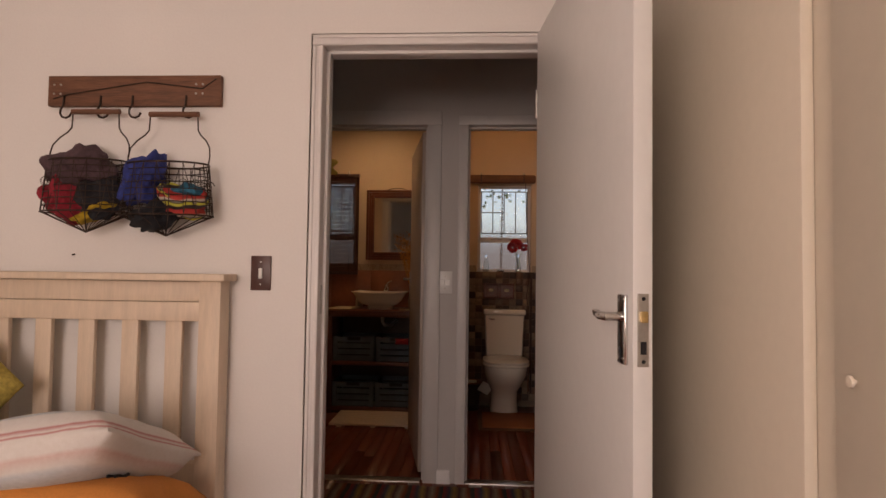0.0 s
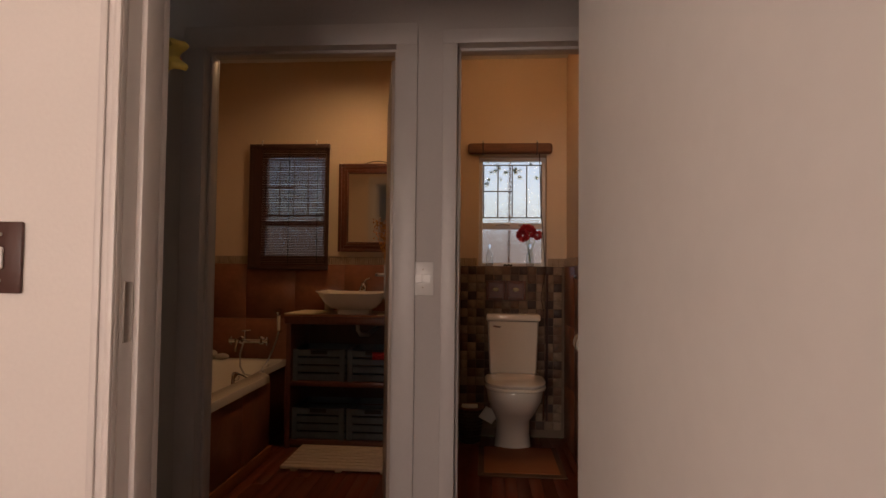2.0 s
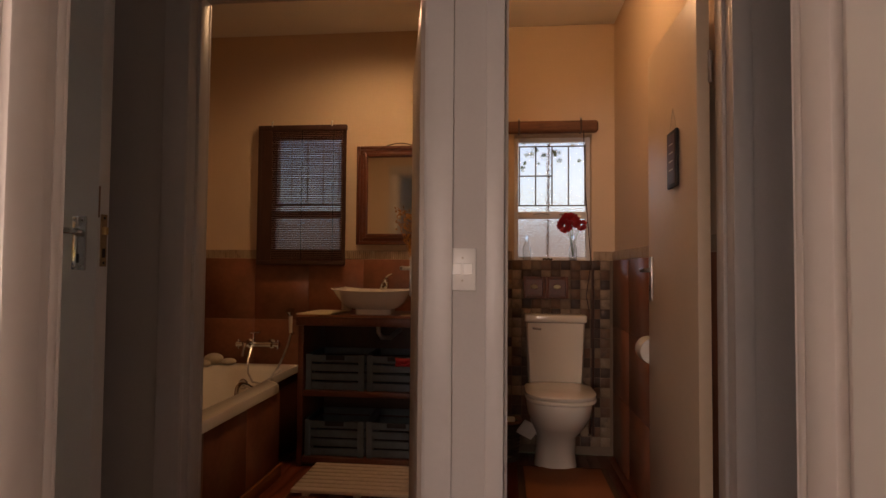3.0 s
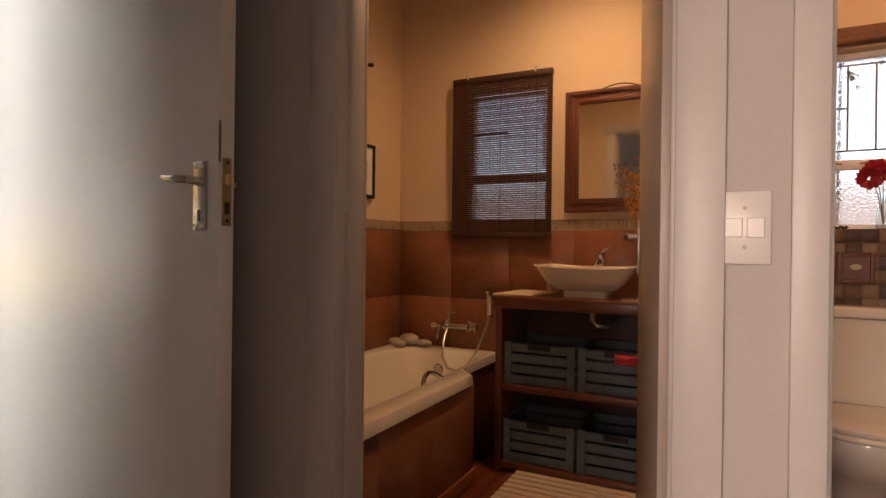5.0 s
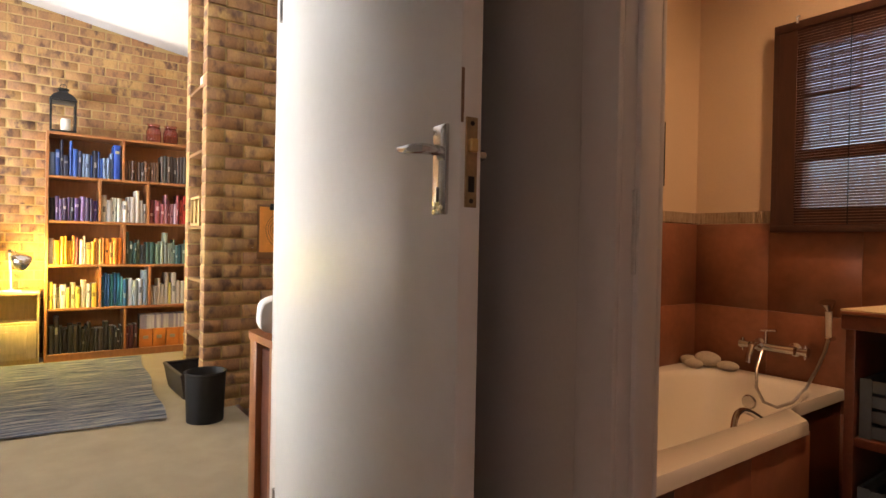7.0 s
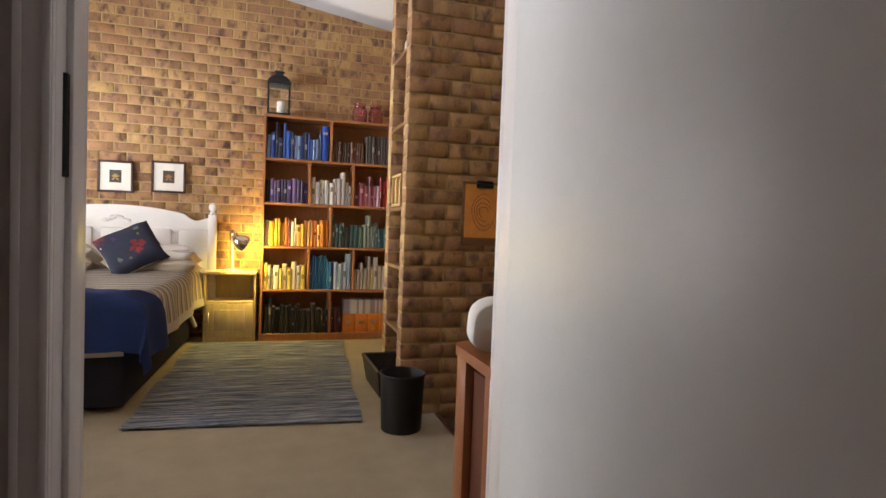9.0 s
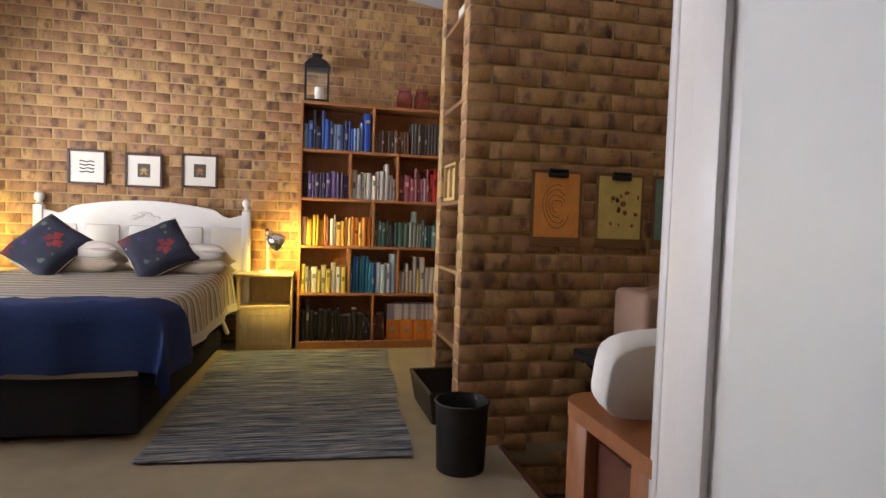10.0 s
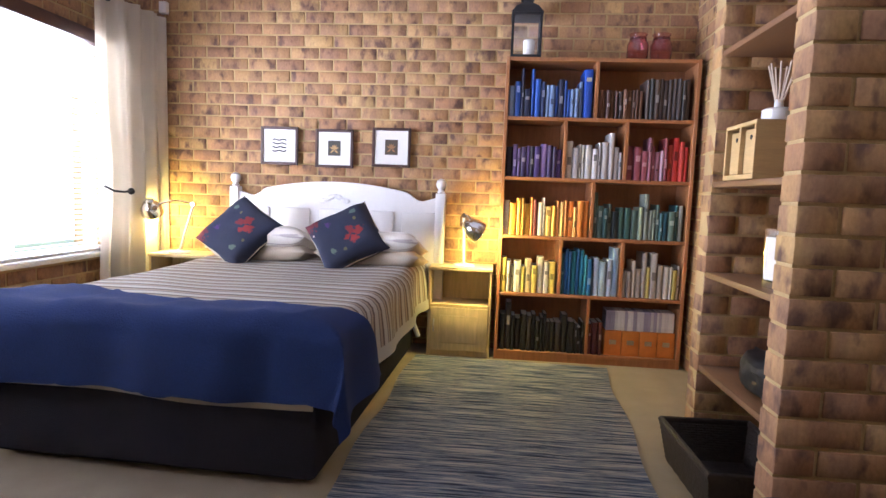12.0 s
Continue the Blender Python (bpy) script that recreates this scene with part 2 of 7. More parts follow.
M["brick_rest"] = pieces("brick_rest", BRICKS, 0.8, islands=True, blotch=(0.13, 0.07, 0.048), amount=(0.52, 0.68), bump=0.55, tint=0.3, band=(0.27, 0.145, 0.08), spot=15.0, stretch=(1.0, 1.0, 0.6))
M["mortar"] = sheet("mortar", (0.44, 0.31, 0.14), 0.95, var=0.25, scale=5, grain=160, bump=0.5)
M["porcelain"] = sheet("porcelain", (0.74, 0.68, 0.58), 0.09, var=0.02, scale=2, bump=0.0, coat=0.5)
M["bath_enamel"] = sheet("bath_enamel", (0.84, 0.80, 0.71), 0.12, var=0.03, scale=2, bump=0.0, coat=0.4)
M["chrome"] = sheet("chrome", (0.62, 0.61, 0.60), 0.17, 1.0, var=0.1, scale=18, bump=0.02)
M["brass"] = sheet("brass", (0.60, 0.44, 0.20), 0.3, 1.0, var=0.2, scale=30, bump=0.05)
M["old_brass"] = sheet("old_brass", (0.34, 0.25, 0.15), 0.45, 1.0, var=0.3, scale=30, bump=0.05)
M["steel"] = sheet("steel", (0.50, 0.48, 0.45), 0.32, 1.0, var=0.2, scale=30, bump=0.05)
M["pine"] = sheet("pine", (0.54, 0.37, 0.16), 0.5, var=0.18, scale=5, grain=28, stretch=(1, 1, 9), bump=0.1)
M["pale_pine"] = sheet("pale_pine", (0.70, 0.565, 0.43), 0.5, var=0.12, scale=5, grain=26, stretch=(9, 9, 1), bump=0.1)
M["light_oak"] = sheet("light_oak", (0.64, 0.49, 0.25), 0.45, var=0.2, scale=6, grain=30, stretch=(9, 9, 1), bump=0.12)
M["case_wood"] = sheet("case_wood", (0.36, 0.155, 0.06), 0.42, var=0.25, scale=6, grain=30, stretch=(8, 8, 1), bump=0.1)
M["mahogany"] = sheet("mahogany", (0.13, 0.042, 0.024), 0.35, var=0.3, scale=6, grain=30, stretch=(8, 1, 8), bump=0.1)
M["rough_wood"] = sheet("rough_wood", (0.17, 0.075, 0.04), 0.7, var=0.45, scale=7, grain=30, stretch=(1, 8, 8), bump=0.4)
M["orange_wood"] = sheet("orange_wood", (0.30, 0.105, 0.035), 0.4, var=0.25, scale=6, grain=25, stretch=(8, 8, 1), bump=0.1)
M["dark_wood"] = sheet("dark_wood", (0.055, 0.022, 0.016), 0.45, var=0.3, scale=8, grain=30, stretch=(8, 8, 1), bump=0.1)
M["shelf_wood"] = sheet("shelf_wood", (0.20, 0.10, 0.045), 0.5, var=0.25, scale=6, grain=30, stretch=(1, 8, 8), bump=0.1)
M["black"] = sheet("black", (0.018, 0.018, 0.02), 0.5, spec=0.25, var=0.2, scale=10)
M["black_gloss"] = sheet("black_gloss", (0.012, 0.013, 0.016), 0.3, var=0.2, scale=10, bump=0.02)
M["wire"] = sheet("wire", (0.05, 0.03, 0.022), 0.55, 0.6, var=0.3, scale=40)
M["brown_plastic"] = sheet("brown_plastic", (0.07, 0.025, 0.018), 0.4, var=0.1)
M["matt_white"] = sheet("matt_white", (0.80, 0.78, 0.75), 0.6, var=0.03, bump=0.02)
M["white_plastic"] = sheet("white_plastic", (0.68, 0.66, 0.63), 0.3, var=0.03, bump=0.02)
M["cloth_navy"] = sheet("cloth_navy", (0.028, 0.028, 0.042), 0.95, spec=0.08, var=0.2, scale=6, grain=200, bump=0.4)
M["blanket"] = sheet("blanket", (0.028, 0.056, 0.20), 0.95, var=0.25, scale=5, grain=160, bump=0.6)
M["linen"] = sheet("linen", (0.55, 0.47, 0.36), 0.9, var=0.1, scale=6, grain=180, bump=0.3)
M["white_sheet"] = sheet("white_sheet", (0.74, 0.71, 0.66), 0.9, var=0.05, scale=6, grain=180, bump=0.3)
M["curtain"] = sheet("curtain", (0.74, 0.68, 0.57), 0.9, var=0.08, scale=5, grain=260, bump=0.3)
M["duvet"] = stripes("duvet", [(0.0, (0.74, 0.70, 0.63)), (0.36, (0.74, 0.70, 0.63)), (0.42, (0.22, 0.17, 0.145)), (0.56, (0.22, 0.17, 0.145)), (0.62, (0.60, 0.50, 0.38)), (0.80, (0.60, 0.50, 0.38)), (0.85, (0.30, 0.25, 0.22)), (0.91, (0.30, 0.25, 0.22)), (0.96, (0.74, 0.70, 0.63))], 0, period=0.095, warp=0.004)
M["bed_ticking"] = stripes("bed_ticking", [(0.0, (0.68, 0.64, 0.57)), (0.40, (0.68, 0.64, 0.57)), (0.48, (0.40, 0.36, 0.34)), (0.62, (0.40, 0.36, 0.34)), (0.70, (0.68, 0.64, 0.57))], 2, period=0.032, warp=0.01)
M["pillow_stripe"] = stripes("pillow_stripe", [(0.0, (0.70, 0.66, 0.62)), (0.10, (0.70, 0.66, 0.62)), (0.13, (0.50, 0.20, 0.20)), (0.16, (0.70, 0.66, 0.62)), (0.22, (0.50, 0.20, 0.20)), (0.25, (0.70, 0.66, 0.62)), (0.45, (0.68, 0.65, 0.62)), (0.50, (0.50, 0.54, 0.56)), (0.60, (0.55, 0.58, 0.6)), (0.66, (0.70, 0.66, 0.62)), (0.80, (0.66, 0.50, 0.46)), (0.86, (0.70, 0.66, 0.62))], 1, period=0.17, warp=0.01)
M["orange_cloth"] = sheet("orange_cloth", (0.62, 0.24, 0.05), 0.9, var=0.2, grain=160, bump=0.3)
M["mustard"] = sheet("mustard", (0.42, 0.32, 0.07), 0.95, var=0.5, scale=60, grain=90, bump=0.7)
M["scarf"] = stripes("scarf", [(0.0, (0.42, 0.04, 0.03)), (0.24, (0.36, 0.03, 0.03)), (0.28, (0.03, 0.02, 0.02)), (0.44, (0.03, 0.02, 0.02)), (0.48, (0.50, 0.48, 0.06)), (0.62, (0.50, 0.48, 0.06)), (0.66, (0.05, 0.03, 0.02)), (0.80, (0.60, 0.55, 0.45)), (0.90, (0.38, 0.04, 0.03))], 2, period=0.06, warp=0.06)
M["rag_rug"] = rag("rag_rug")
M["hall_rug"] = stripes("hall_rug", [(0.0, (0.35, 0.06, 0.04)), (0.2, (0.07, 0.08, 0.12)), (0.35, (0.45, 0.3, 0.1)), (0.5, (0.12, 0.05, 0.05)), (0.65, (0.4, 0.32, 0.22)), (0.8, (0.3, 0.08, 0.03)), (0.9, (0.06, 0.06, 0.05))], 0, period=0.17, fuzzy=0.4, warp=0.02)
M["bath_mat"] = sheet("bath_mat", (0.36, 0.13, 0.045), 0.95, var=0.2, grain=240, bump=0.8)
M["mat_edge"] = sheet("mat_edge", (0.13, 0.07, 0.035), 0.95, var=0.2, grain=240, bump=0.8)
M["crate_blue"] = sheet("crate_blue", (0.10, 0.135, 0.165), 0.6, var=0.3, scale=9, grain=30, bump=0.2)
M["red"] = sheet("red", (0.45, 0.02, 0.03), 0.6, var=0.25, scale=20)
M["leaf"] = sheet("leaf", (0.10, 0.16, 0.03), 0.6, var=0.5, scale=30)
M["dry_leaf"] = sheet("dry_leaf", (0.55, 0.26, 0.06), 0.7, var=0.4, scale=40)
M["stone"] = sheet("stone", (0.52, 0.46, 0.38), 0.7, var=0.2, scale=30, grain=160)
M["paper"] = sheet("paper", (0.72, 0.69, 0.62), 0.9, var=0.05, grain=200)
M["cream_paper"] = sheet("cream_paper", (0.62, 0.52, 0.33), 0.85, var=0.1, grain=200)
M["mirror"] = sheet("mirror", (0.9, 0.9, 0.88), 0.03, 1.0, var=0.0, bump=0.0)
M["glass"] = glassy("glass")
M["obscure"] = glassy("obscure", (0.93, 0.95, 1.0), 0.14, 0.22)
M["ruby"] = glassy("ruby", (0.86, 0.52, 0.56), 0.04)
M["clear_bottle"] = glassy("clear_bottle", (0.95, 0.97, 0.97), 0.03)
M["bulb"] = glow("bulb", (1.0, 0.72, 0.42), 6)
M["hazy_sky"] = glow("hazy_sky", (0.95, 0.97, 1.0), 4.0)
M["lamp_bulb"] = glow("lamp_bulb", (1.0, 0.80, 0.35), 40)
M["suede"] = sheet("suede", (0.34, 0.21, 0.15), 0.85, var=0.15, scale=7, grain=120, bump=0.3)
M["wicker"] = sheet("wicker", (0.035, 0.025, 0.02), 0.6, var=0.5, scale=40, grain=60, bump=0.8)
M["grass"] = sheet("grass", (0.07, 0.10, 0.03), 0.95, var=0.4, scale=3, grain=60, bump=0.6)
M["yard_wall"] = sheet("yard_wall", (0.42, 0.35, 0.33), 0.9, var=0.15, scale=2, grain=60)


# ---------------- mesh helpers ----------------
def box(bm, a, b, bevel=0.0, seg=1, mi=0):
    (x0, y0, z0), (x1, y1, z1) = a, b
    v = [bm.verts.new(p) for p in ((x0, y0, z0), (x1, y0, z0), (x1, y1, z0), (x0, y1, z0), (x0, y0, z1), (x1, y0, z1), (x1, y1, z1), (x0, y1, z1))]
    f = [bm.faces.new([v[i] for i in q]) for q in ((3, 2, 1, 0), (4, 5, 6, 7), (0, 1, 5, 4), (1, 2, 6, 5), (2, 3, 7, 6), (3, 0, 4, 7))]
    for q in f:
        q.material_index = mi
    if bevel:
        bmesh.ops.bevel(bm, geom=list({e for q in f for e in q.edges}), offset=bevel, segments=seg, affect="EDGES", profile=0.5)
    return bm


def boxed(a, b, bevel=0.004, seg=2):
    return box(bmesh.new(), a, b, bevel, seg)


def rod(bm, p, q, r, r2=None, seg=12, cap=True):
    p, q = Vector(p), Vector(q)
    d = q - p
    m = Matrix.Translation((p + q) / 2) @ d.to_track_quat("Z", "Y").to_matrix().to_4x4()
    bmesh.ops.create_cone(bm, cap_ends=cap, segments=seg, radius1=r, radius2=r if r2 is None else r2, depth=d.length, matrix=m)
    return bm


def lathe(bm, prof, seg=24, at=(0, 0, 0), sx=1.0, sy=1.0):
    rings = []
    for r, z in prof:
        rings.append([bm.verts.new((at[0] + sx * r * math.cos(2 * math.pi * i / seg), at[1] + sy * r * math.sin(2 * math.pi * i / seg), at[2] + z)) for i in range(seg)])
    for a, b in zip(rings, rings[1:]):
        for i in range(seg):
            bm.faces.new((a[i], a[(i + 1) % seg], b[(i + 1) % seg], b[i]))
    for ring, rev in ((rings[0], True), (rings[-1], False)):
        bm.faces.new(ring[::-1] if rev else ring)
    return bm


def tube(bm, pts, r, seg=8):
    pts = [Vector(p) for p in pts]
    rings = []
    for i, p in enumerate(pts):
        d = (pts[min(i + 1, len(pts) - 1)] - pts[max(i - 1, 0)]).normalized()
        q = d.to_track_quat("Z", "Y")
        rings.append([bm.verts.new(p + q @ Vector((r * math.cos(2 * math.pi * j / seg), r * math.sin(2 * math.pi * j / seg), 0))) for j in range(seg)])
    for a, b in zip(rings, rings[1:]):
        k = min(range(seg), key=lambda s: sum((a[j].co - b[(j + s) % seg].co).length for j in range(seg)))
        for i in range(seg):
            bm.faces.new((a[i], a[(i + 1) % seg], b[(i + 1 + k) % seg], b[(i + k) % seg]))
    bm.faces.new(rings[0][::-1])
    bm.faces.new(rings[-1])
    return bm


def bend(p, q, sag, n=10):
    """Points from p to q along an arc bulging by the vector sag."""
    p, q, s = Vector(p), Vector(q), Vector(sag)
    return [p.lerp(q, i / n) + s * math.sin(math.pi * i / n) for i in range(n + 1)]


def to_mesh(name, bm, mats, smooth=0.6):
    bmesh.ops.recalc_face_normals(bm, faces=bm.faces)
    me = bpy.data.meshes.new(name)
    bm.to_mesh(me)
    bm.free()
    for m in mats if isinstance(mats, (list, tuple)) else [mats]:
        me.materials.append(m)
    if smooth:
        me.shade_smooth()
        me.set_sharp_from_angle(angle=smooth)
    return me


def thing(name, at, label, category, group="", kind="", rz=0.0):
    ob = new(name)
    ob.empty_display_size = 0.1
    ob.matrix_world = pose(*at, 0, 0, rz)
    return tagged(ob, label, category, group, kind)


def part(name, bm, material, parent, label="", kind="", smooth=0.6):
    ob = new(name, to_mesh(name, bm, material, smooth))
    ob.parent = parent
    if label or kind:
        tagged(ob, label, kind=kind)
    return ob


def solo(name, bm, material, label, category, group="", kind="", at=(0, 0, 0), rz=0.0, smooth=0.6):
    ob = new(name, to_mesh(name, bm, material, smooth))
    ob.matrix_world = pose(*at, 0, 0, rz)
    return tagged(ob, label, category, group, kind)


def structure(name, bm, material, label, category, smooth=0.6):
    return solo(name, bm, material, label, category, kind="structure", smooth=smooth)


def pieced_wall(axis, lo, hi, a0, a1, z0, z1, holes=()):
    """A wall of thickness lo..hi across `axis`, from a0 to a1 along the other, with holes (a0, a1, z0, z1)."""
    bm = bmesh.new()

    def put(p0, p1, q0, q1):
        if p1 - p0 < 1e-4 or q1 - q0 < 1e-4:
            return
        if axis == "y":
            box(bm, (p0, lo, q0), (p1, hi, q1))
        else:
            box(bm, (lo, p0, q0), (hi, p1, q1))

    cur = a0
    for h0, h1, k0, k1 in sorted(holes):
        put(cur, h0, z0, z1)
        put(h0, h1, z0, k0)
        put(h0, h1, k1, z1)
        cur = h1
    put(cur, a1, z0, z1)
    bm.normal_update()
    return bm


def two_sided(bm, axis):
    i = 0 if axis == "x" else 1
    bm.normal_update()
    for f in bm.faces:
        f.material_index = 1 if f.normal[i] > 0.5 else 0
    return bm


# ---------------- the large structure ----------------
WW, HW, CW = M["white_wall"], M["hall_wall"], M["cream_wall"]
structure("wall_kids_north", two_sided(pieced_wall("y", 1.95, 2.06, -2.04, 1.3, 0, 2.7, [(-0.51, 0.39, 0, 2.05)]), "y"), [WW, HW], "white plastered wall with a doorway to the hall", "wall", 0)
structure("wall_kids_west", pieced_wall("x", -2.04, -1.94, -2.7, 1.95, 0, 2.7), WW, "white plastered bedroom side wall", "wall", 0)
structure("wall_kids_east", pieced_wall("x", 1.2, 1.31, -2.7, 2.06, 0, 2.7), WW, "white plastered wall behind the built-in cupboards", "wall", 0)
structure("wall_kids_south", pieced_wall("y", -2.7, -2.56, -2.04, 1.31, 0, 2.7, [(-1.8, 0.0, 0.85, 2.15)]), WW, "white plastered window wall of the small bedroom", "wall", 0)
structure("ceiling_kids", boxed((-2.04, -2.7, 2.7), (1.3, 2.06, 2.8), 0), M["ceiling"], "plain white bedroom ceiling", "ceiling", 0)
structure("floor_kids", boxed((-2.04, -2.7, -0.1), (1.3, 2.0, 0.0), 0), M["plank"], "red-brown wooden bedroom floor", "floor", 0)
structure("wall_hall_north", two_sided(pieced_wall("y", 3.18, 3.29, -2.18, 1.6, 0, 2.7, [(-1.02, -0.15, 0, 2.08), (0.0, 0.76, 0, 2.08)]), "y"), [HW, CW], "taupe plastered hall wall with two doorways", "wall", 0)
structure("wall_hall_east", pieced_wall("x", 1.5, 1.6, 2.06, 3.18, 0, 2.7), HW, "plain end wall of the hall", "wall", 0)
structure("ceiling_hall", boxed((-2.18, 2.06, 2.6), (1.6, 3.18, 2.7), 0), M["ceiling"], "plain hall ceiling", "ceiling", 0)
# the unseen bedroom face is brick brown too, so less light bounces back
structure("wall_hall_west", two_sided(pieced_wall("x", -2.235, -2.09, 2.06, 3.18, 0, 3.7, [(2.15, 3.07, 0, 2.08)]), "x"), [M["mortar"], HW], "thick wall with the doorway to the main bedroom", "wall", 0)
structure("wall_bath_north", pieced_wall("y", 5.08, 5.3, -2.04, 0.83, 0, 2.7, [(-1.50, -1.0, 1.2, 2.02), (0.12, 0.60, 1.185, 1.98)]), CW, "cream plastered outer wall with two small windows", "wall", 0)
structure("wall_bath_west", pieced_wall("x", -2.04, -1.93, 3.29, 5.08, 0, 2.7), CW, "cream plastered wall beside the bath", "wall", 0)
structure("wall_partition", pieced_wall("x", -0.12, -0.02, 3.29, 5.08, 0, 2.7), CW, "cream partition between bathroom and toilet", "wall", 0)
structure("wall_wc_east", pieced_wall("x", 0.74, 0.85, 3.29, 5.08, 0, 2.7), CW, "cream plastered toilet side wall", "wall", 0)
structure("ceiling_bath", boxed((-2.04, 3.29, 2.68), (0.83, 5.08, 2.78), 0), M["ceiling"], "white ceiling over bathroom and toilet", "ceiling", 0)
structure("floor_base", boxed((-2.18, 2.0, -0.1), (1.6, 5.08, -0.016), 0), M["dark_floor"], "dark sub-floor under the boards", "floor", 0)


def slope(y):
    return 2.87 + 0.155 * (3.62 - y)


structure("floor_carpet", boxed((-6.44, -0.3, -0.1), (-2.18, 3.42, 0.0), 0), M["carpet"], "beige wall-to-wall carpet", "floor", 0)
structure("floor_lower", boxed((-6.44, 3.42, -0.45), (-2.18, 6.0, -0.26), 0), M["dark_floor"], "dark lower floor beside the carpeted level", "floor", 0)
structure("floor_nook", boxed((-6.44, 3.42, -0.1), (-4.08, 3.95, 0.0), 0), M["carpet"], "beige carpet running under the bookcase", "floor", 0)
structure("floor_desk", boxed((-3.0, 3.42, -0.1), (-2.18, 4.4, 0.0), 0), M["carpet"], "beige carpet under the desk", "floor", 0)
structure("trim", boxed((-4.08, 3.42, -0.26), (-3.0, 3.445, 0.004), 0.002), M["mahogany"], "brown wooden edging along the drop in the floor", "trim")
bm = bmesh.new()
sv = [bm.verts.new(p) for p in ((-6.6, -0.5, slope(-0.5)), (-2.0, -0.5, slope(-0.5)), (-2.0, 6.1, slope(6.1)), (-6.6, 6.1, slope(6.1)))]
sf = bm.faces.new(sv)
bmesh.ops.solidify(bm, geom=[sf], thickness=-0.1)
structure("ceiling_main", bm, M["ceiling"], "white sloping ceiling of the main bedroom", "ceiling", 0)
# unseen closing walls, plain brown so less light reaches the clipboard wall
structure("wall_main_east", pieced_wall("x", -2.18, -2.05, -0.44, 2.06, 0, 3.8), M["mortar"], "unseen plain wall of the main bedroom, brick brown to cut bounce light", "wall", 0)
structure("wall_main_east_far", pieced_wall("x", -2.18, -2.05, 3.29, 6.1, -0.45, 3.6), M["mortar"], "unseen plain wall beside the desk, brick brown to cut bounce light", "wall", 0)
structure("wall_main_north", pieced_wall("y", 6.0, 6.1, -6.6, -2.05, -0.45, 3.6), M["mortar"], "plain far wall of the lower area", "wall", 0)

# outside
structure("ground", boxed((-400, -400, -0.6), (400, 400, -0.46), 0), M["grass"], "grassy ground around the house", "ground", 0)
structure("backdrop", boxed((-60, -9.2, -0.46), (-4.6, -9.0, 9.0), 0), M["hazy_sky"], "bright hazy sky far outside the main window", "sky", 0)
structure("garden_wall", boxed((-8, 8.2, -0.46), (8, 8.4, 1.75), 0.01), M["yard_wall"], "grey rendered garden wall outside the small windows", "wall")


# ---------------- doors and frames ----------------
def door_frame(name, axis, lo, hi, a0, a1, top, label, w=0.055, proud=0.014, stop=0.012, paint="frame_paint", beads=True):
    """Pressed steel frame: lining through the wall, a flat band on both faces, a narrow stop."""
    ob = thing(name, (0, 0, 0), label, "door frame", kind="structure")

    def bar(nm, p0, p1, z0, z1, d0, d1):
        if axis == "y":
            part(nm, boxed((p0, d0, z0), (p1, d1, z1), 0.003, 2), M[paint], ob)
        else:
            part(nm, boxed((d0, p0, z0), (d1, p1, z1), 0.003, 2), M[paint], ob)

    t = 0.03
    for d0, d1 in ((lo - proud, lo), (hi, hi + proud)):
        bar("jamb_band", a0 - w + t, a0 + t, 0, top, d0, d1)
        bar("jamb_band", a1 - t, a1 + w - t, 0, top, d0, d1)
        bar("head_band", a0 - w + t, a1 + w - t, top, top + w, d0, d1)
    for d0, d1 in ((lo - proud - 0.006, lo - proud), (hi + proud, hi + proud + 0.006)) if beads else ():
        for e0 in (a0 + t - 0.014, a0 - w + t + 0.001):
            bar("bead", e0, e0 + 0.013, 0, top, d0, d1)
        for e0 in (a1 - t + 0.001, a1 + w - t - 0.014):
            bar("bead", e0, e0 + 0.013, 0, top, d0, d1)
        for z0_ in (top + 0.001, top + w - 0.014):
            bar("bead", a0 - w + t, a1 + w - t, z0_, z0_ + 0.013, d0, d1)
    bar("jamb_lining", a0, a0 + t, 0, top, lo, hi)
    bar("jamb_lining", a1 - t, a1, 0, top, lo, hi)
    bar("head_lining", a0, a1, top, top + t, lo, hi)
    mid = (lo + hi) / 2
    bar("stop", a0 + t, a0 + t + stop, 0, top, mid - 0.02, mid + 0.03)
    bar("stop", a1 - t - stop, a1 - t, 0, top, mid - 0.02, mid + 0.03)
    bar("stop", a0 + t, a1 - t, top - stop, top, mid - 0.02, mid + 0.03)
    return ob


frame_kids = door_frame("door_frame_kids", "y", 1.95, 2.06, -0.49, 0.37, 2.0, "white painted steel door frame of the small bedroom", w=0.04)
# bathroom and toilet frames take the darkened copy, standing in for dimmer light
frame_bath = door_frame("door_frame_bath", "y", 3.18, 3.29, -0.982, -0.155, 2.03, "white painted steel door frame of the bathroom, shade put into its colour", w=0.083, paint="dim_frame_paint", beads=False)
frame_wc = door_frame("door_frame_wc", "y", 3.18, 3.29, 0.022, 0.735, 2.03, "white painted steel door frame of the toilet, shade put into its colour", paint="dim_frame_paint", beads=False)
frame_main = door_frame("door_frame_main", "x", -2.235, -2.09, 2.17, 3.05, 2.04, "white painted steel door frame of the main bedroom")
part("strike_plate", boxed((-0.464, 1.958, 1.03), (-0.458, 1.981, 1.135), 0.001, 1), M["steel"], frame_kids, "worn steel strike plate")
part("strike_plate", boxed((-0.954, 3.21, 1.02), (-0.945, 3.235, 1.17), 0.001, 1), M["steel"], frame_bath, "worn steel strike plate")
part("strike_plate", boxed((-2.15, 2.1995, 1.10), (-2.12, 2.2065, 1.27), 0.001, 1), M["black"], frame_main, "dark strike plate")


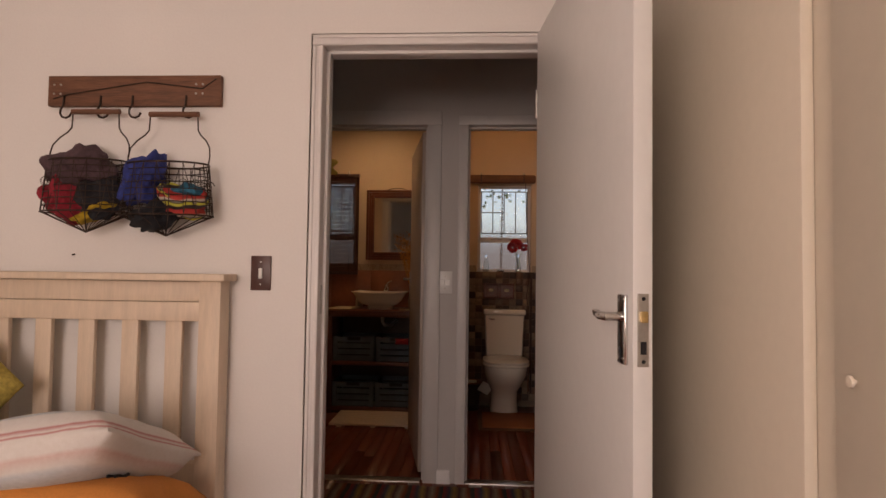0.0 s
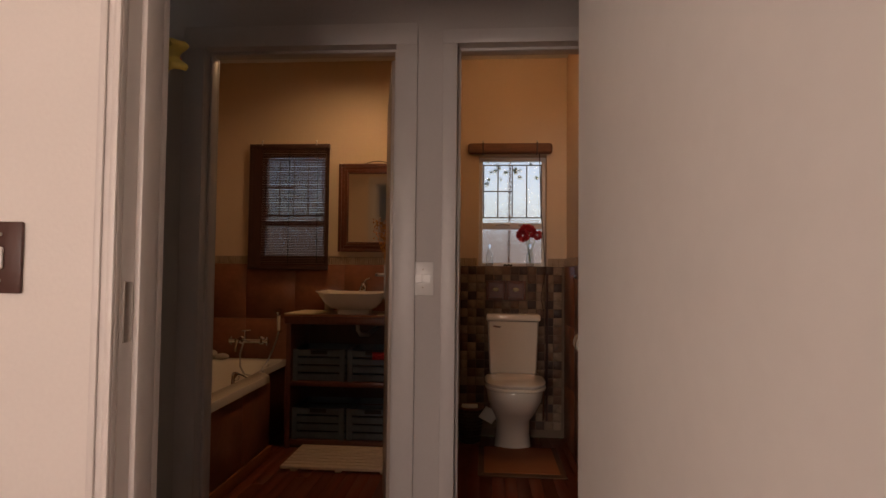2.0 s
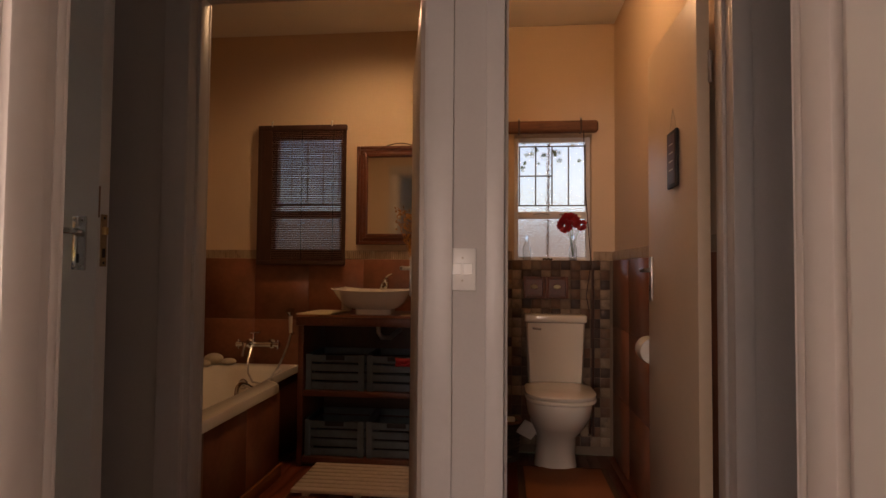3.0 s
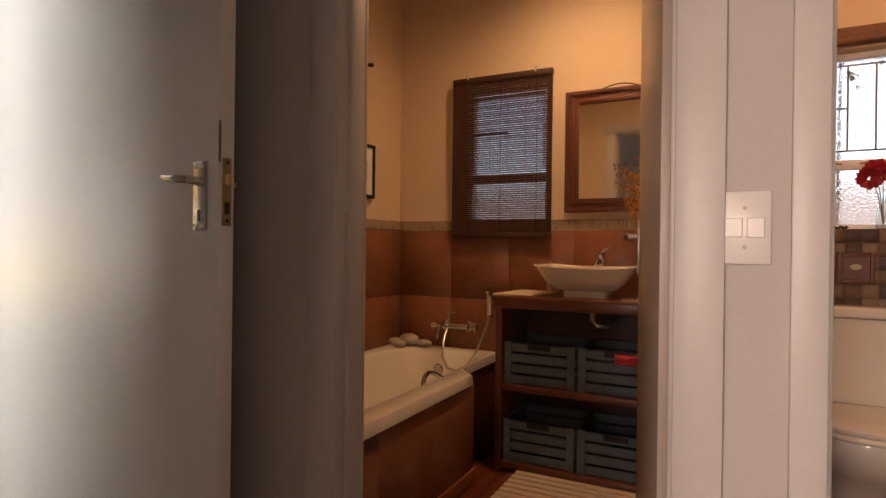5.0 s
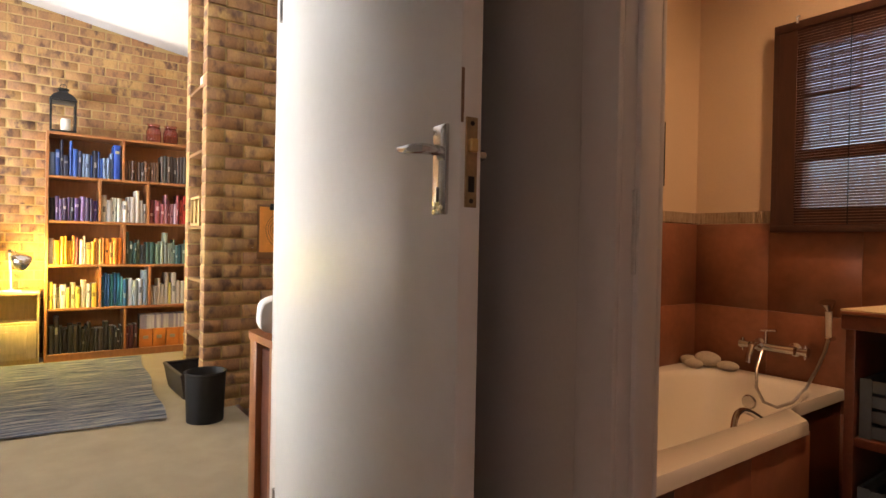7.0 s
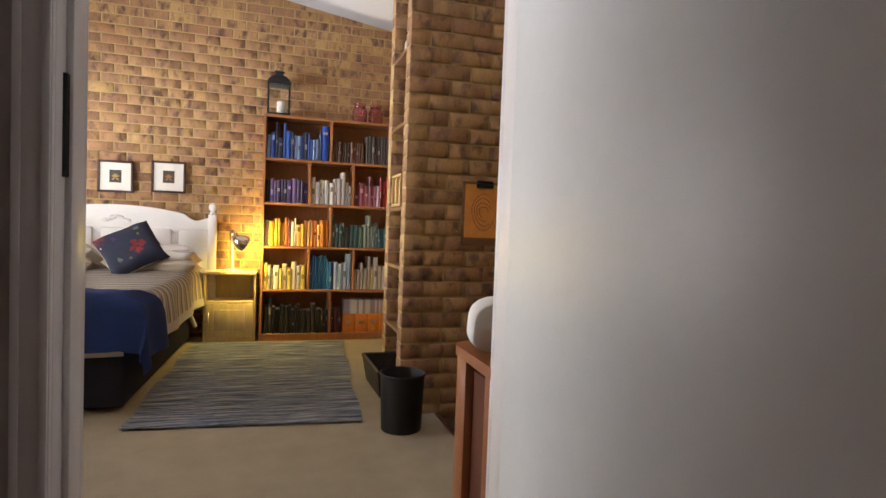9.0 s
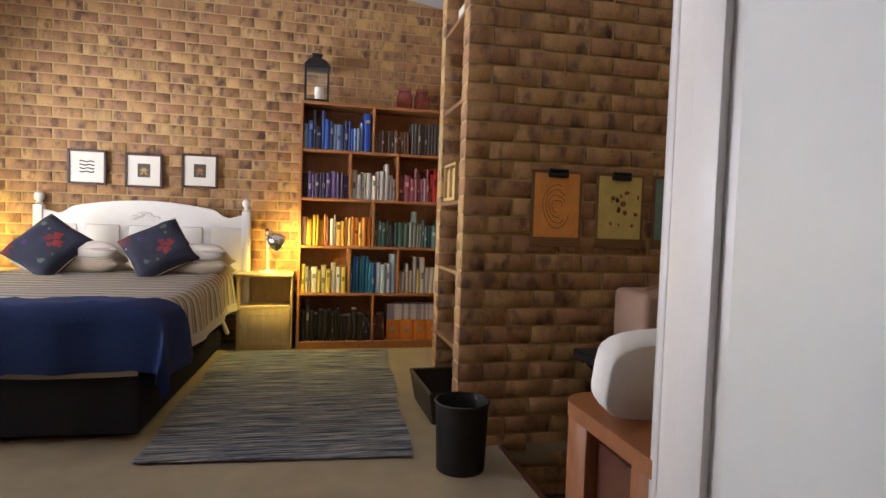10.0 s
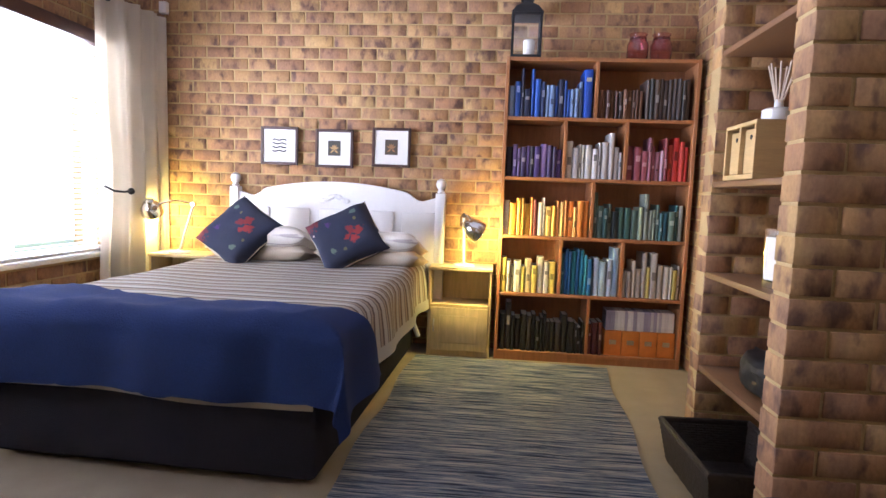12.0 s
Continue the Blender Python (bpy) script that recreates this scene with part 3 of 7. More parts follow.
def tapered(x, z, bm, reach, taper):
    """Narrows a lever towards its free tip."""
    for v in bm.verts:
        s = min(1.0, max(0.0, (x - 0.01 - v.co.x) / reach))
        c = z + 0.008 * s
        v.co.z = c + (v.co.z - c) * (1.15 - taper * s)
    return bm


def door_leaf(name, hinge, ang, width, height, mat, label, zh=1.07, flip=1, plate=(0.125, 0.055), thick=0.04, metal="chrome", sides=(-1, 1), reach=0.058, lock="steel", inset=0.052, taper=0.75):
    """Local x runs from the hinge to the free edge; the face at -y*flip looks at the room."""
    ob = thing(name, hinge, label, "door", kind="structure", rz=ang)
    part("leaf", boxed((0, -thick / 2, 0.012), (width, thick / 2, height), 0.003, 2), mat, ob)
    x = width - inset
    for s in sides:
        y = s * thick / 2
        h = part("lever_handle", tapered(x, zh, tube(bmesh.new(), [(x, y, zh), (x, y + s * 0.040, zh), (x - reach * 0.24, y + s * 0.047, zh + 0.001), (x - reach * 0.62, y + s * 0.046, zh + 0.003), (x - reach, y + s * 0.040, zh + 0.008)], 0.0078, 12), reach, taper), M[metal], ob)
        p0, p1 = zh - plate[0], zh + plate[1]
        bmp = boxed((x - 0.021, min(y, y + s * 0.008), p0), (x + 0.021, max(y, y + s * 0.008), p1), 0.003, 2)
        pl = part("handle_plate", bmp, M[metal], ob)
        part("keyhole", boxed((x - 0.004, y + s * 0.0075, zh - 0.085), (x + 0.004, y + s * 0.0095, zh - 0.06), 0.001, 1), M["black"], pl)
        for zz in (p0 + 0.012, p1 - 0.012):
            for xx in (x - 0.012, x + 0.012):
                part("screw", rod(bmesh.new(), (xx, y + s * 0.007, zz), (xx, y + s * 0.0098, zz), 0.0038, seg=8), M["steel"], pl)
    fp = part("lock_face_plate", boxed((width - 0.001, -0.011, zh - 0.094), (width + 0.003, 0.011, zh + 0.048), 0.001, 1), M[lock], ob)
    part("latch_bolt", boxed((width, -0.007, zh - 0.008), (width + 0.012, 0.007, zh + 0.014), 0.002, 1), M["brass"], fp)
    part("bolt_hole", boxed((width + 0.002, -0.006, zh - 0.07), (width + 0.0035, 0.006, zh - 0.045), 0.0005, 1), M["black"], fp)
    for zz in (zh - 0.084, zh + 0.038):
        part("screw", rod(bmesh.new(), (width + 0.002, 0, zz), (width + 0.004, 0, zz), 0.004, seg=8), M["black"], fp)
    for zz in (0.25, height - 0.25):
        part("hinge", rod(bmesh.new(), (-0.004, -thick / 2 * flip, zz - 0.05), (-0.004, -thick / 2 * flip, zz + 0.05), 0.007), M["steel"], ob)
    return ob


def heading(p, q):
    return math.degrees(math.atan2(q[1] - p[1], q[0] - p[0]))


door_leaf("door_kids", (0.325, 1.925, 0), heading((0.325, 1.925), (0.422, 1.064)), 0.862, 2.03, M["gloss_white"], "open white flush door with a chrome lever handle", zh=1.105, sides=(-1,), plate=(0.095, 0.045), inset=0.043)
main_leaf = door_leaf("door_main", (-2.05, 2.987, 0), heading((-2.05, 2.987), (-1.036, 2.913)), 1.016, 2.04, M["door_grey"], "open pale grey flush door with a chrome lever handle", zh=1.22, plate=(0.105, 0.042), reach=0.072, lock="old_brass", taper=0.3)
door_leaf("door_bath", (-0.205, 3.31, 0), heading((-0.205, 3.31), (-0.352, 4.07)), 0.774, 2.02, M["door_tan"], "open pale tan bathroom door swung inwards", zh=1.13, metal="steel")
door_leaf("door_wc", (0.672, 3.31, 0), heading((0.672, 3.31), (0.672, 3.91)), 0.6, 2.02, M["door_cream"], "open cream toilet door swung inwards", zh=1.13, metal="steel")
bm = bmesh.new()
for i in range(12):
    z = 1.255 + i * 0.006 + random.uniform(-0.006, 0.006)
    box(bm, (1.0165, -0.0204, z), (1.0172, -0.0185 + random.uniform(0, 0.004), z + random.uniform(0.018, 0.034)))
part("worn_edge", bm, M["door_wear"], main_leaf, "paint worn off round the lock")
for x0, x1, nm in ((-0.965, -0.202, "threshold_bath"), (0.052, 0.67, "threshold_wc")):
    structure(nm, boxed((x0, 3.17, -0.016), (x1, 3.24, 0.006), 0.003), M["steel"], "dull metal threshold strip in the doorway", "threshold")
structure("baseboard", boxed((-0.108, 3.165, -0.016), (-0.03, 3.18, 0.075), 0.004), M["frame_paint"], "short painted skirting between the two doorways", "baseboard")


# ---------------- main bedroom: large things ----------------
def blob_sheet(w, d, nx, ny, fn, at=(0, 0, 0), thick=0.0):
    """A grid of w x d whose points are moved by fn(u, v) -> (x, y, z)."""
    bm = bmesh.new()
    g = [[bm.verts.new(fn(i / nx, j / ny)) for j in range(ny + 1)] for i in range(nx + 1)]
    for i in range(nx):
        for j in range(ny):
            bm.faces.new((g[i][j], g[i + 1][j], g[i + 1][j + 1], g[i][j + 1]))
    if thick:
        bmesh.ops.solidify(bm, geom=bm.faces[:], thickness=thick)
    return bm


def cushion(w, h, t, n=16, seed=0.0):
    """A stuffed cushion in the x-z plane, thickness along y."""
    bm = bmesh.new()
    top, bot = [], []
    for i in range(n + 1):
        ra, rb = [], []
        for j in range(n + 1):
            u, v = 2 * i / n - 1, 2 * j / n - 1
            edge = (1 - u ** 4) * (1 - v ** 4)
            pinch = 1 - 0.07 * (1 - abs(u)) * abs(v) ** 2 - 0.07 * (1 - abs(v)) * abs(u) ** 2
            x, z = u * w / 2 * pinch, v * h / 2 * pinch
            k = t / 2 * max(0.0, edge) ** 0.45 + (0.012 * noise.noise((u * 2 + seed, v * 2, seed)) + 0.007 * noise.noise((u * 5 + seed, v * 6, seed * 2))) * edge
            ra.append(bm.verts.new((x, -k - 0.004, z)))
            rb.append(bm.verts.new((x, k + 0.004, z)))
        top.append(ra)
        bot.append(rb)
    for g, rev in ((top, False), (bot, True)):
        for i in range(n):
            for j in range(n):
                q = (g[i][j], g[i + 1][j], g[i + 1][j + 1], g[i][j + 1])
                bm.faces.new(q[::-1] if rev else q)
    for i in range(n):
        for a, b in (((i, 0), (i + 1, 0)), ((i + 1, n), (i, n)), ((0, i + 1), (0, i)), ((n, i), (n, i + 1))):
            bm.faces.new((top[b[0]][b[1]], top[a[0]][a[1]], bot[a[0]][a[1]], bot[b[0]][b[1]]))
    return bm


# bed: local x from the head (0) to the foot (2.0), y across, centre 0
BED = thing("double_bed", (-6.36, 1.275, 0), "double bed with a white panelled headboard and dark base", "bed", rz=-2.2)
part("base", boxed((0.1, -0.70, 0.03), (2.0, 0.60, 0.34), 0.02, 3), M["cloth_navy"], BED, "black fabric bed base")
part("mattress", boxed((0.06, -0.73, 0.34), (2.03, 0.62, 0.56), 0.05, 4), M["white_sheet"], BED, "white mattress")
hb = part("headboard", boxed((-0.045, -0.72, 0.25), (-0.01, 0.72, 0.98), 0.004), M["gloss_white"], BED)


def crest(u):
    """Height of the headboard's top edge along u = -1..1."""
    a = abs(u)
    return 1.135 - 0.06 * (a / 0.72) ** 2 if a < 0.72 else (1.075 - 0.055 * math.sin((a - 0.72) / 0.14 * math.pi / 2) if a < 0.86 else 1.02 + 0.03 * (1 - (1 - a) / 0.14))


bm = bmesh.new()
n = 60
row = [(u, crest(u)) for u in (2 * i / n - 1 for i in range(n + 1))]
lo_f = [bm.verts.new((-0.008, u * 0.72, 0.90)) for u, z in row]
hi_f = [bm.verts.new((-0.008, u * 0.72, z)) for u, z in row]
lo_b = [bm.verts.new((-0.05, u * 0.72, 0.90)) for u, z in row]
hi_b = [bm.verts.new((-0.05, u * 0.72, z)) for u, z in row]
for i in range(n):
    for a, b in ((lo_f, hi_f), (hi_b, lo_b), (hi_f, hi_b), (lo_b, lo_f)):
        bm.faces.new((a[i], a[i + 1], b[i + 1], b[i]))
bm.faces.new((lo_f[0], hi_f[0], hi_b[0], lo_b[0]))
bm.faces.new((lo_f[n], lo_b[n], hi_b[n], hi_f[n]))
part("crest_rail", bm, M["gloss_white"], BED)
for i in range(5):
    y = -0.60 + i * 0.30
    part("raised_panel", boxed((-0.012, y - 0.12, 0.42), (0.008, y + 0.12, 0.945), 0.012, 2), M["gloss_white"], hb)
bm = bmesh.new()
for k in range(-3, 4):
    bmesh.ops.create_uvsphere(bm, u_segments=10, v_segments=6, radius=0.022, matrix=Matrix.Translation((-0.004, k * 0.028, 1.02 + 0.018 * math.cos(k * 1.1))) @ Matrix.Diagonal((0.35, 1.2, 0.55 + 0.25 * (k % 2), 1)))
part("carved_spray", bm, M["gloss_white"], hb, "white carved leaf spray")
for y in (-0.745, 0.745):
    po = part("post", boxed((-0.055, y - 0.032, 0.0), (0.012, y + 0.032, 1.08), 0.005), M["gloss_white"], BED)
    part("finial", lathe(bmesh.new(), [(0.012, 0), (0.028, 0.006), (0.02, 0.018), (0.018, 0.028), (0.03, 0.04), (0.036, 0.062), (0.03, 0.085), (0.012, 0.098), (0.002, 0.1)], 16, (-0.021, y, 1.08)), M["gloss_white"], po)


def hang(d, r):
    """Cloth running over a rounded edge: how far it goes out and down after the length d."""
    a = min(d / r, math.pi / 2)
    rest = max(0.0, d - r * math.pi / 2)
    return r * math.sin(a) + 0.10 * rest, r * (1 - math.cos(a)) + rest * 0.99


def duvet_fn(u, v):
    x = 0.03 + u * 1.80
    side = v * 2 - 1
    half = 0.60 if side > 0 else 0.685
    s = side * (half + 0.335 + 0.012 * math.sin(u * 14))
    over = max(0.0, abs(s) - half)
    out, down = hang(over, 0.075)
    y = math.copysign(min(abs(s), half) + out + 0.016 * math.sin(x * 11) * min(1.0, over * 5), s)
    z = 0.605 - down + 0.012 * noise.noise((x * 3, s * 3, 1.0)) + 0.02 * math.exp(-((x - 0.3) / 0.3) ** 2)
    return (x, y, z)


def hem_fn(u, v):
    x, y, z = duvet_fn(u, 0.968 + 0.034 * v)
    return (x, y + 0.006, z)


DUVET = thing("duvet", (-6.36, 1.275, 0), "cream and brown striped duvet spread over the bed", "duvet", rz=-2.2)
part("cover", blob_sheet(1, 1, 60, 60, duvet_fn, thick=-0.02), M["duvet"], DUVET, smooth=1.2)
part("hem", blob_sheet(1, 1, 60, 3, hem_fn, thick=0.006), M["white_sheet"], DUVET, "plain white hem", smooth=1.2)


def blanket_fn(u, v):
    side = v * 2 - 1
    half = 0.605 if side > 0 else 0.70
    s = side * (half + 0.40)
    over = max(0.0, abs(s) - half)
    edge = 1.66 + 0.17 * min(1.0, v * 1.6) + 0.015 * math.sin(v * 19) - 0.85 * max(0.0, over - 0.03)
    x = edge + u * (2.33 - edge)
    sag = max(0.0, x - 1.985)
    out, down = hang(over, 0.09)
    fore, drop = hang(sag, 0.095)
    fold = min(1.0, max(over, sag) * 4)
    y = math.copysign(min(abs(s), half) + out + 0.016 * min(1.0, over * 8) + 0.016 * math.sin(x * 15 + 1) * min(1.0, over * 5), s)
    xx = min(x, 1.985) + fore + (0.016 * math.sin(s * 9) + 0.008 * math.sin(s * 23 + 1)) * min(1.0, sag * 5)
    rumple = 0.010 * (1 - abs(noise.noise((x * 2.2 + s * 1.5, s * 5.0, 7.0))) * 2) ** 3
    z = 0.632 - max(down, drop) - 0.25 * min(down, drop) * fold + 0.012 * noise.noise((x * 3, s * 3.4, 4.0)) + 0.008 * noise.noise((x * 8, s * 7, 2.0)) + rumple
    return (xx, y, z)


solo("blanket", blob_sheet(1, 1, 50, 80, blanket_fn, thick=-0.014), M["blanket"], "deep blue fleece blanket over the foot of the bed", "blanket", at=(-6.36, 1.275, 0), rz=-2.2, smooth=1.2)


def throw_fn(u, v):
    s = -0.80 + v * 1.42
    x = 2.072 + 0.006 * math.sin(s * 12)
    return (x, s, 0.40 - u * 0.075 - 0.012 * math.sin(s * 5))


solo("mattress_cover", blob_sheet(1, 1, 6, 50, throw_fn, thick=0.012), M["linen"], "cream cotton cover hanging below the blue blanket", "bedspread", at=(-6.36, 1.275, 0), rz=-2.2)
part("support_leg", tube(bmesh.new(), [(0.42, 0.62, 0.36), (0.35, 0.68, 0.17)], 0.016), M["white_plastic"], BED, "white bar beside the mattress")
# pillows and cushions
for y, nm in ((-0.36, 0), (0.36, 1)):
    for k in range(2):
        c = solo("pillow", cushion(0.66, 0.42, 0.14, seed=y + k), M["linen"] if k == 0 else M["bed_ticking"], "plump cream pillow lying flat against the headboard" if k == 0 else "striped pillow lying on another pillow", "pillow", "bed pillows", smooth=1.2)
        c.matrix_world = pose(-6.36, 1.275, 0, 0, 0, -2.2) @ pose(0.28 + 0.02 * k, y, 0.65 + 0.085 * k, 80 - 4 * k, 0, 90)


def patterned(name, base, spots):
    m = sheet(name, base, 0.9, grain=200, bump=0.3, var=0.2)
    nt = m.node_tree
    n_, k_ = nt.nodes, nt.links
    b = n_["Principled BSDF"]
    tc = n_.new("ShaderNodeTexCoord")
    prev = b.inputs["Base Color"].links[0].from_socket
    for (cx, cz, r, col) in spots:
        sub = n_.new("ShaderNodeVectorMath")
        sub.operation = "SUBTRACT"
        sub.inputs[1].default_value = (cx, 0, cz)
        k_.new(tc.outputs["Object"], sub.inputs[0])
        mul = n_.new("ShaderNodeVectorMath")
        mul.operation = "MULTIPLY"
        mul.inputs[1].default_value = (1, 0, 1)
        k_.new(sub.outputs[0], mul.inputs[0])
        noi = n_.new("ShaderNodeTexNoise")
        noi.inputs["Scale"].default_value = 48
        k_.new(tc.outputs["Object"], noi.inputs["Vector"])
        ln = n_.new("ShaderNodeVectorMath")
        ln.operation = "LENGTH"
        k_.new(mul.outputs[0], ln.inputs[0])
        ad = n_.new("ShaderNodeMath")
        ad.operation = "MULTIPLY_ADD"
        ad.inputs[1].default_value = r * 2.4
        k_.new(noi.outputs["Fac"], ad.inputs[0])
        k_.new(ln.outputs["Value"], ad.inputs[2])
        th = n_.new("ShaderNodeMapRange")
        th.inputs["From Min"].default_value, th.inputs["From Max"].default_value = r * 2.25, r * 1.95
        k_.new(ad.outputs[0], th.inputs["Value"])
        mx = n_.new("ShaderNodeMix")
        mx.data_type = "RGBA"
        k_.new(th.outputs[0], mx.inputs["Factor"])
        k_.new(prev, mx.inputs["A"])
        mx.inputs["B"].default_value = (*col, 1)
        prev = mx.outputs["Result"]
    k_.new(prev, b.inputs["Base Color"])
    return m


M["cushion_print"] = patterned("cushion_print", (0.018, 0.022, 0.045), [(0.03, 0.075, 0.034, (0.20, 0.018, 0.018)), (0.075, 0.035, 0.032, (0.22, 0.02, 0.02)), (0.0, 0.035, 0.028, (0.16, 0.014, 0.018)), (0.045, 0.0, 0.018, (0.22, 0.02, 0.02)), (-0.06, 0.09, 0.012, (0.11, 0.10, 0.04)), (0.12, -0.04, 0.012, (0.10, 0.09, 0.04)), (-0.10, -0.08, 0.022, (0.06, 0.02, 0.10)), (0.10, -0.11, 0.02, (0.10, 0.13, 0.09)), (-0.12, 0.10, 0.018, (0.08, 0.12, 0.10)), (-0.17, -0.17, 0.055, (0.11, 0.015, 0.02))])
for y, lean, spin in ((-0.47, -36, 34), (0.23, -38, 57)):
    c = thing("cushion", (0, 0, 0), "dark blue scatter cushion with red flowers set on its corner", "cushion", "scatter cushions")
    c.matrix_world = pose(-6.36, 1.275, 0, 0, 0, -2.2) @ pose(0.45, y, 0.785, 0, 0, 90) @ pose(0, 0, 0, lean, 0, 0) @ pose(0, 0, 0, 0, spin, 0)
    part("cover", cushion(0.41, 0.41, 0.14, seed=y * 3), M["cushion_print"], c, smooth=1.2)
    e = 0.200
    part("piping", tube(bmesh.new(), [(-e, 0, -e), (0, 0, -e * 0.96), (e, 0, -e), (e * 0.96, 0, 0), (e, 0, e), (0, 0, e * 0.96), (-e, 0, e), (-e * 0.96, 0, 0), (-e, 0, -e)], 0.005, 6), M["linen"], c, "cream piping")

# rug
def rug_fn(u, v):
    # corners: near left, near right, far left, far right in the plan
    nl, nr, fl, fr = Vector((-4.07, 1.84)), Vector((-3.985, 3.0)), Vector((-6.115, 1.905)), Vector((-6.07, 3.135))
    p = nl.lerp(nr, v).lerp(fl.lerp(fr, v), u)
    wob = 0.012 * math.sin(u * 14) * (v in (0.0, 1.0))
    return (p.x + 5.0, p.y - 2.5 + wob, 0.012 + 0.003 * noise.noise((u * 8, v * 6, 0)))


solo("rag_rug", blob_sheet(1, 1, 60, 30, rug_fn, thick=-0.010), M["rag_rug"], "blue and grey rag-woven rug on the carpet", "rug", at=(-5.0, 2.5, 0), smooth=1.2)

# bookcase
BX, BY0, BY1, BH = -6.165, 2.427, 3.625, 1.958
case = thing("bookcase", (-6.3, (BY0 + BY1) / 2, 0), "tall reddish wooden bookcase filled with books by colour", "bookcase")
cx0, cx1, hw = -0.132, 0.135, (BY1 - BY0) / 2
for s in (-1, 1):
    part("side_panel", boxed((cx0, s * hw - (0.022 if s > 0 else 0), 0), (cx1, s * hw + (0.022 if s < 0 else 0), BH), 0.002, 1), M["case_wood"], case)
part("back_panel", boxed((cx0 - 0.008, -hw, 0.03), (cx0, hw, BH), 0), M["case_wood"], case, smooth=0)
SH = [0.062, 0.452, 0.830, 1.207, 1.588, BH]
for i, z in enumerate(SH):
    part("shelf", boxed((cx0, -hw + 0.022, z - 0.022), (cx1 - 0.002, hw - 0.022, z), 0.002, 1), M["case_wood"], case)
part("plinth", boxed((cx1 - 0.02, -hw + 0.022, 0.0), (cx1 - 0.004, hw - 0.022, 0.04), 0.001, 1), M["case_wood"], case)
mid = (BY0 + BY1) / 2
DIV = {0: [3.027], 1: [2.83, 3.224], 2: [3.015], 3: [2.822, 3.203], 4: [3.0]}
for r, ys in DIV.items():
    for y in ys:
        part("divider", boxed((cx0, y - mid - 0.01, SH[r]), (cx1 - 0.006, y - mid + 0.01, SH[r + 1] - 0.022), 0.001, 1), M["case_wood"], case)

# books: a cover with rounded spine and a block of pages, unit size, scaled one by one
bm = bmesh.new()
prof = [(0.0, 0.0), (0.0, 0.06), (0.86, 0.06), (0.95, 0.14), (1.0, 0.32), (1.0, 0.68), (0.95, 0.86), (0.86, 0.94), (0.0, 0.94), (0.0, 1.0), (0.9, 1.0), (1.0, 0.9), (1.03, 0.68), (1.03, 0.32), (1.0, 0.1), (0.9, 0.0)]
lo_v = [bm.verts.new((x, y, 0)) for x, y in prof]
hi_v = [bm.verts.new((x, y, 1)) for x, y in prof]
for i in range(len(prof)):
    j = (i + 1) % len(prof)
    bm.faces.new((lo_v[i], lo_v[j], hi_v[j], hi_v[i]))
bm.faces.new(lo_v[::-1])
bm.faces.new(hi_v)
COVER = to_mesh("cover", bm, M["paper"], 0.5)
PAGES = to_mesh("page_block", boxed((0.02, 0.07, 0.015), (0.93, 0.93, 0.985), 0), M["paper"], 0)
BAND = to_mesh("title_band", boxed((1.02, 0.22, 0.0), (1.036, 0.78, 1.0), 0), M["paper"], 0)
book_mats = {}


def book_mat(c):
    c = tuple(round(x, 3) for x in c)
    if c not in book_mats:
        book_mats[c] = sheet("book_cloth", c, 0.5, var=0.18, scale=14, grain=90, bump=0.1)
    return book_mats[c]


def part_shared(name, me, mat, parent, loc=(0, 0, 0), scl=(1, 1, 1)):
    ob = new(name, me)
    ob.parent, ob.location, ob.scale = parent, loc, scl
    ob.material_slots[0].link = "OBJECT"
    ob.material_slots[0].material = mat
    return ob


def book(x, y, z, thick, depth, height, col, label, lean=0.0, band=None):
    b = thing("book", (x, y, z), label, "book", "books in the bookcase")
    b.matrix_world = pose(x, y, z, lean, 0, 0)
    part_shared("cover", COVER, book_mat(col), b, (-depth, 0, 0), (depth, thick, height))
    part_shared("page_block", PAGES, M["paper"], b, (-depth, 0, 0), (depth, thick, height))
    if band:
        zz, hh, c = band
        part_shared("title_band", BAND, book_mat(c), b, (-depth, 0, zz * height), (depth, thick, hh * height))
    return b


def fill(row, y0, y1, cols, hmin, hmax, word, tmin=0.017, tmax=0.047, setback=0.03, tall=()):
    """Books side by side from y0 to y1 on a shelf."""
    y, i = y0, 0
    top = SH[row + 1] - 0.022 - SH[row] - 0.02
    while y < y1 - 0.008:
        t = min(random.uniform(tmin, tmax), y1 - y)
        h = random.uniform(hmin, hmax)
        if i in tall:
            h = hmax * 1.22
        c = random.choice(cols)
        k = random.uniform(0.75, 1.2)
        d = random.uniform(0.13, 0.18)
        big = "thick" if t > 0.024 else "slim"
        band = None
        if random.random() < 0.4:
            lum = sum(c) / 3
            ink = tuple(min(0.8, 0.25 + x * 1.2) for x in c) if lum < 0.2 else tuple(x * 0.3 for x in c)
            band = (random.uniform(0.3, 0.7), random.uniform(0.06, 0.22), ink)
        book(BX - setback + random.uniform(-0.012, 0.012), y, SH[row], t - 0.0012, d, min(h, top), tuple(min(0.9, x * k) for x in c), f"{big} {word} book standing upright on a shelf", band=band)
        y += t
        i += 1


BLUE = [(0.02, 0.08, 0.35), (0.05, 0.16, 0.5), (0.03, 0.05, 0.14), (0.12, 0.2, 0.42), (0.015, 0.02, 0.05), (0.2, 0.3, 0.5)]
fill(4, 2.452, 2.92, BLUE, 0.16, 0.25, "blue", tall=(2, 4))
book(BX - 0.03, 2.922, SH[4], 0.058, 0.2, 0.305, (0.015, 0.07, 0.4), "large thick bright blue encyclopedia-size book", band=(0.75, 0.08, (0.5, 0.45, 0.3)))
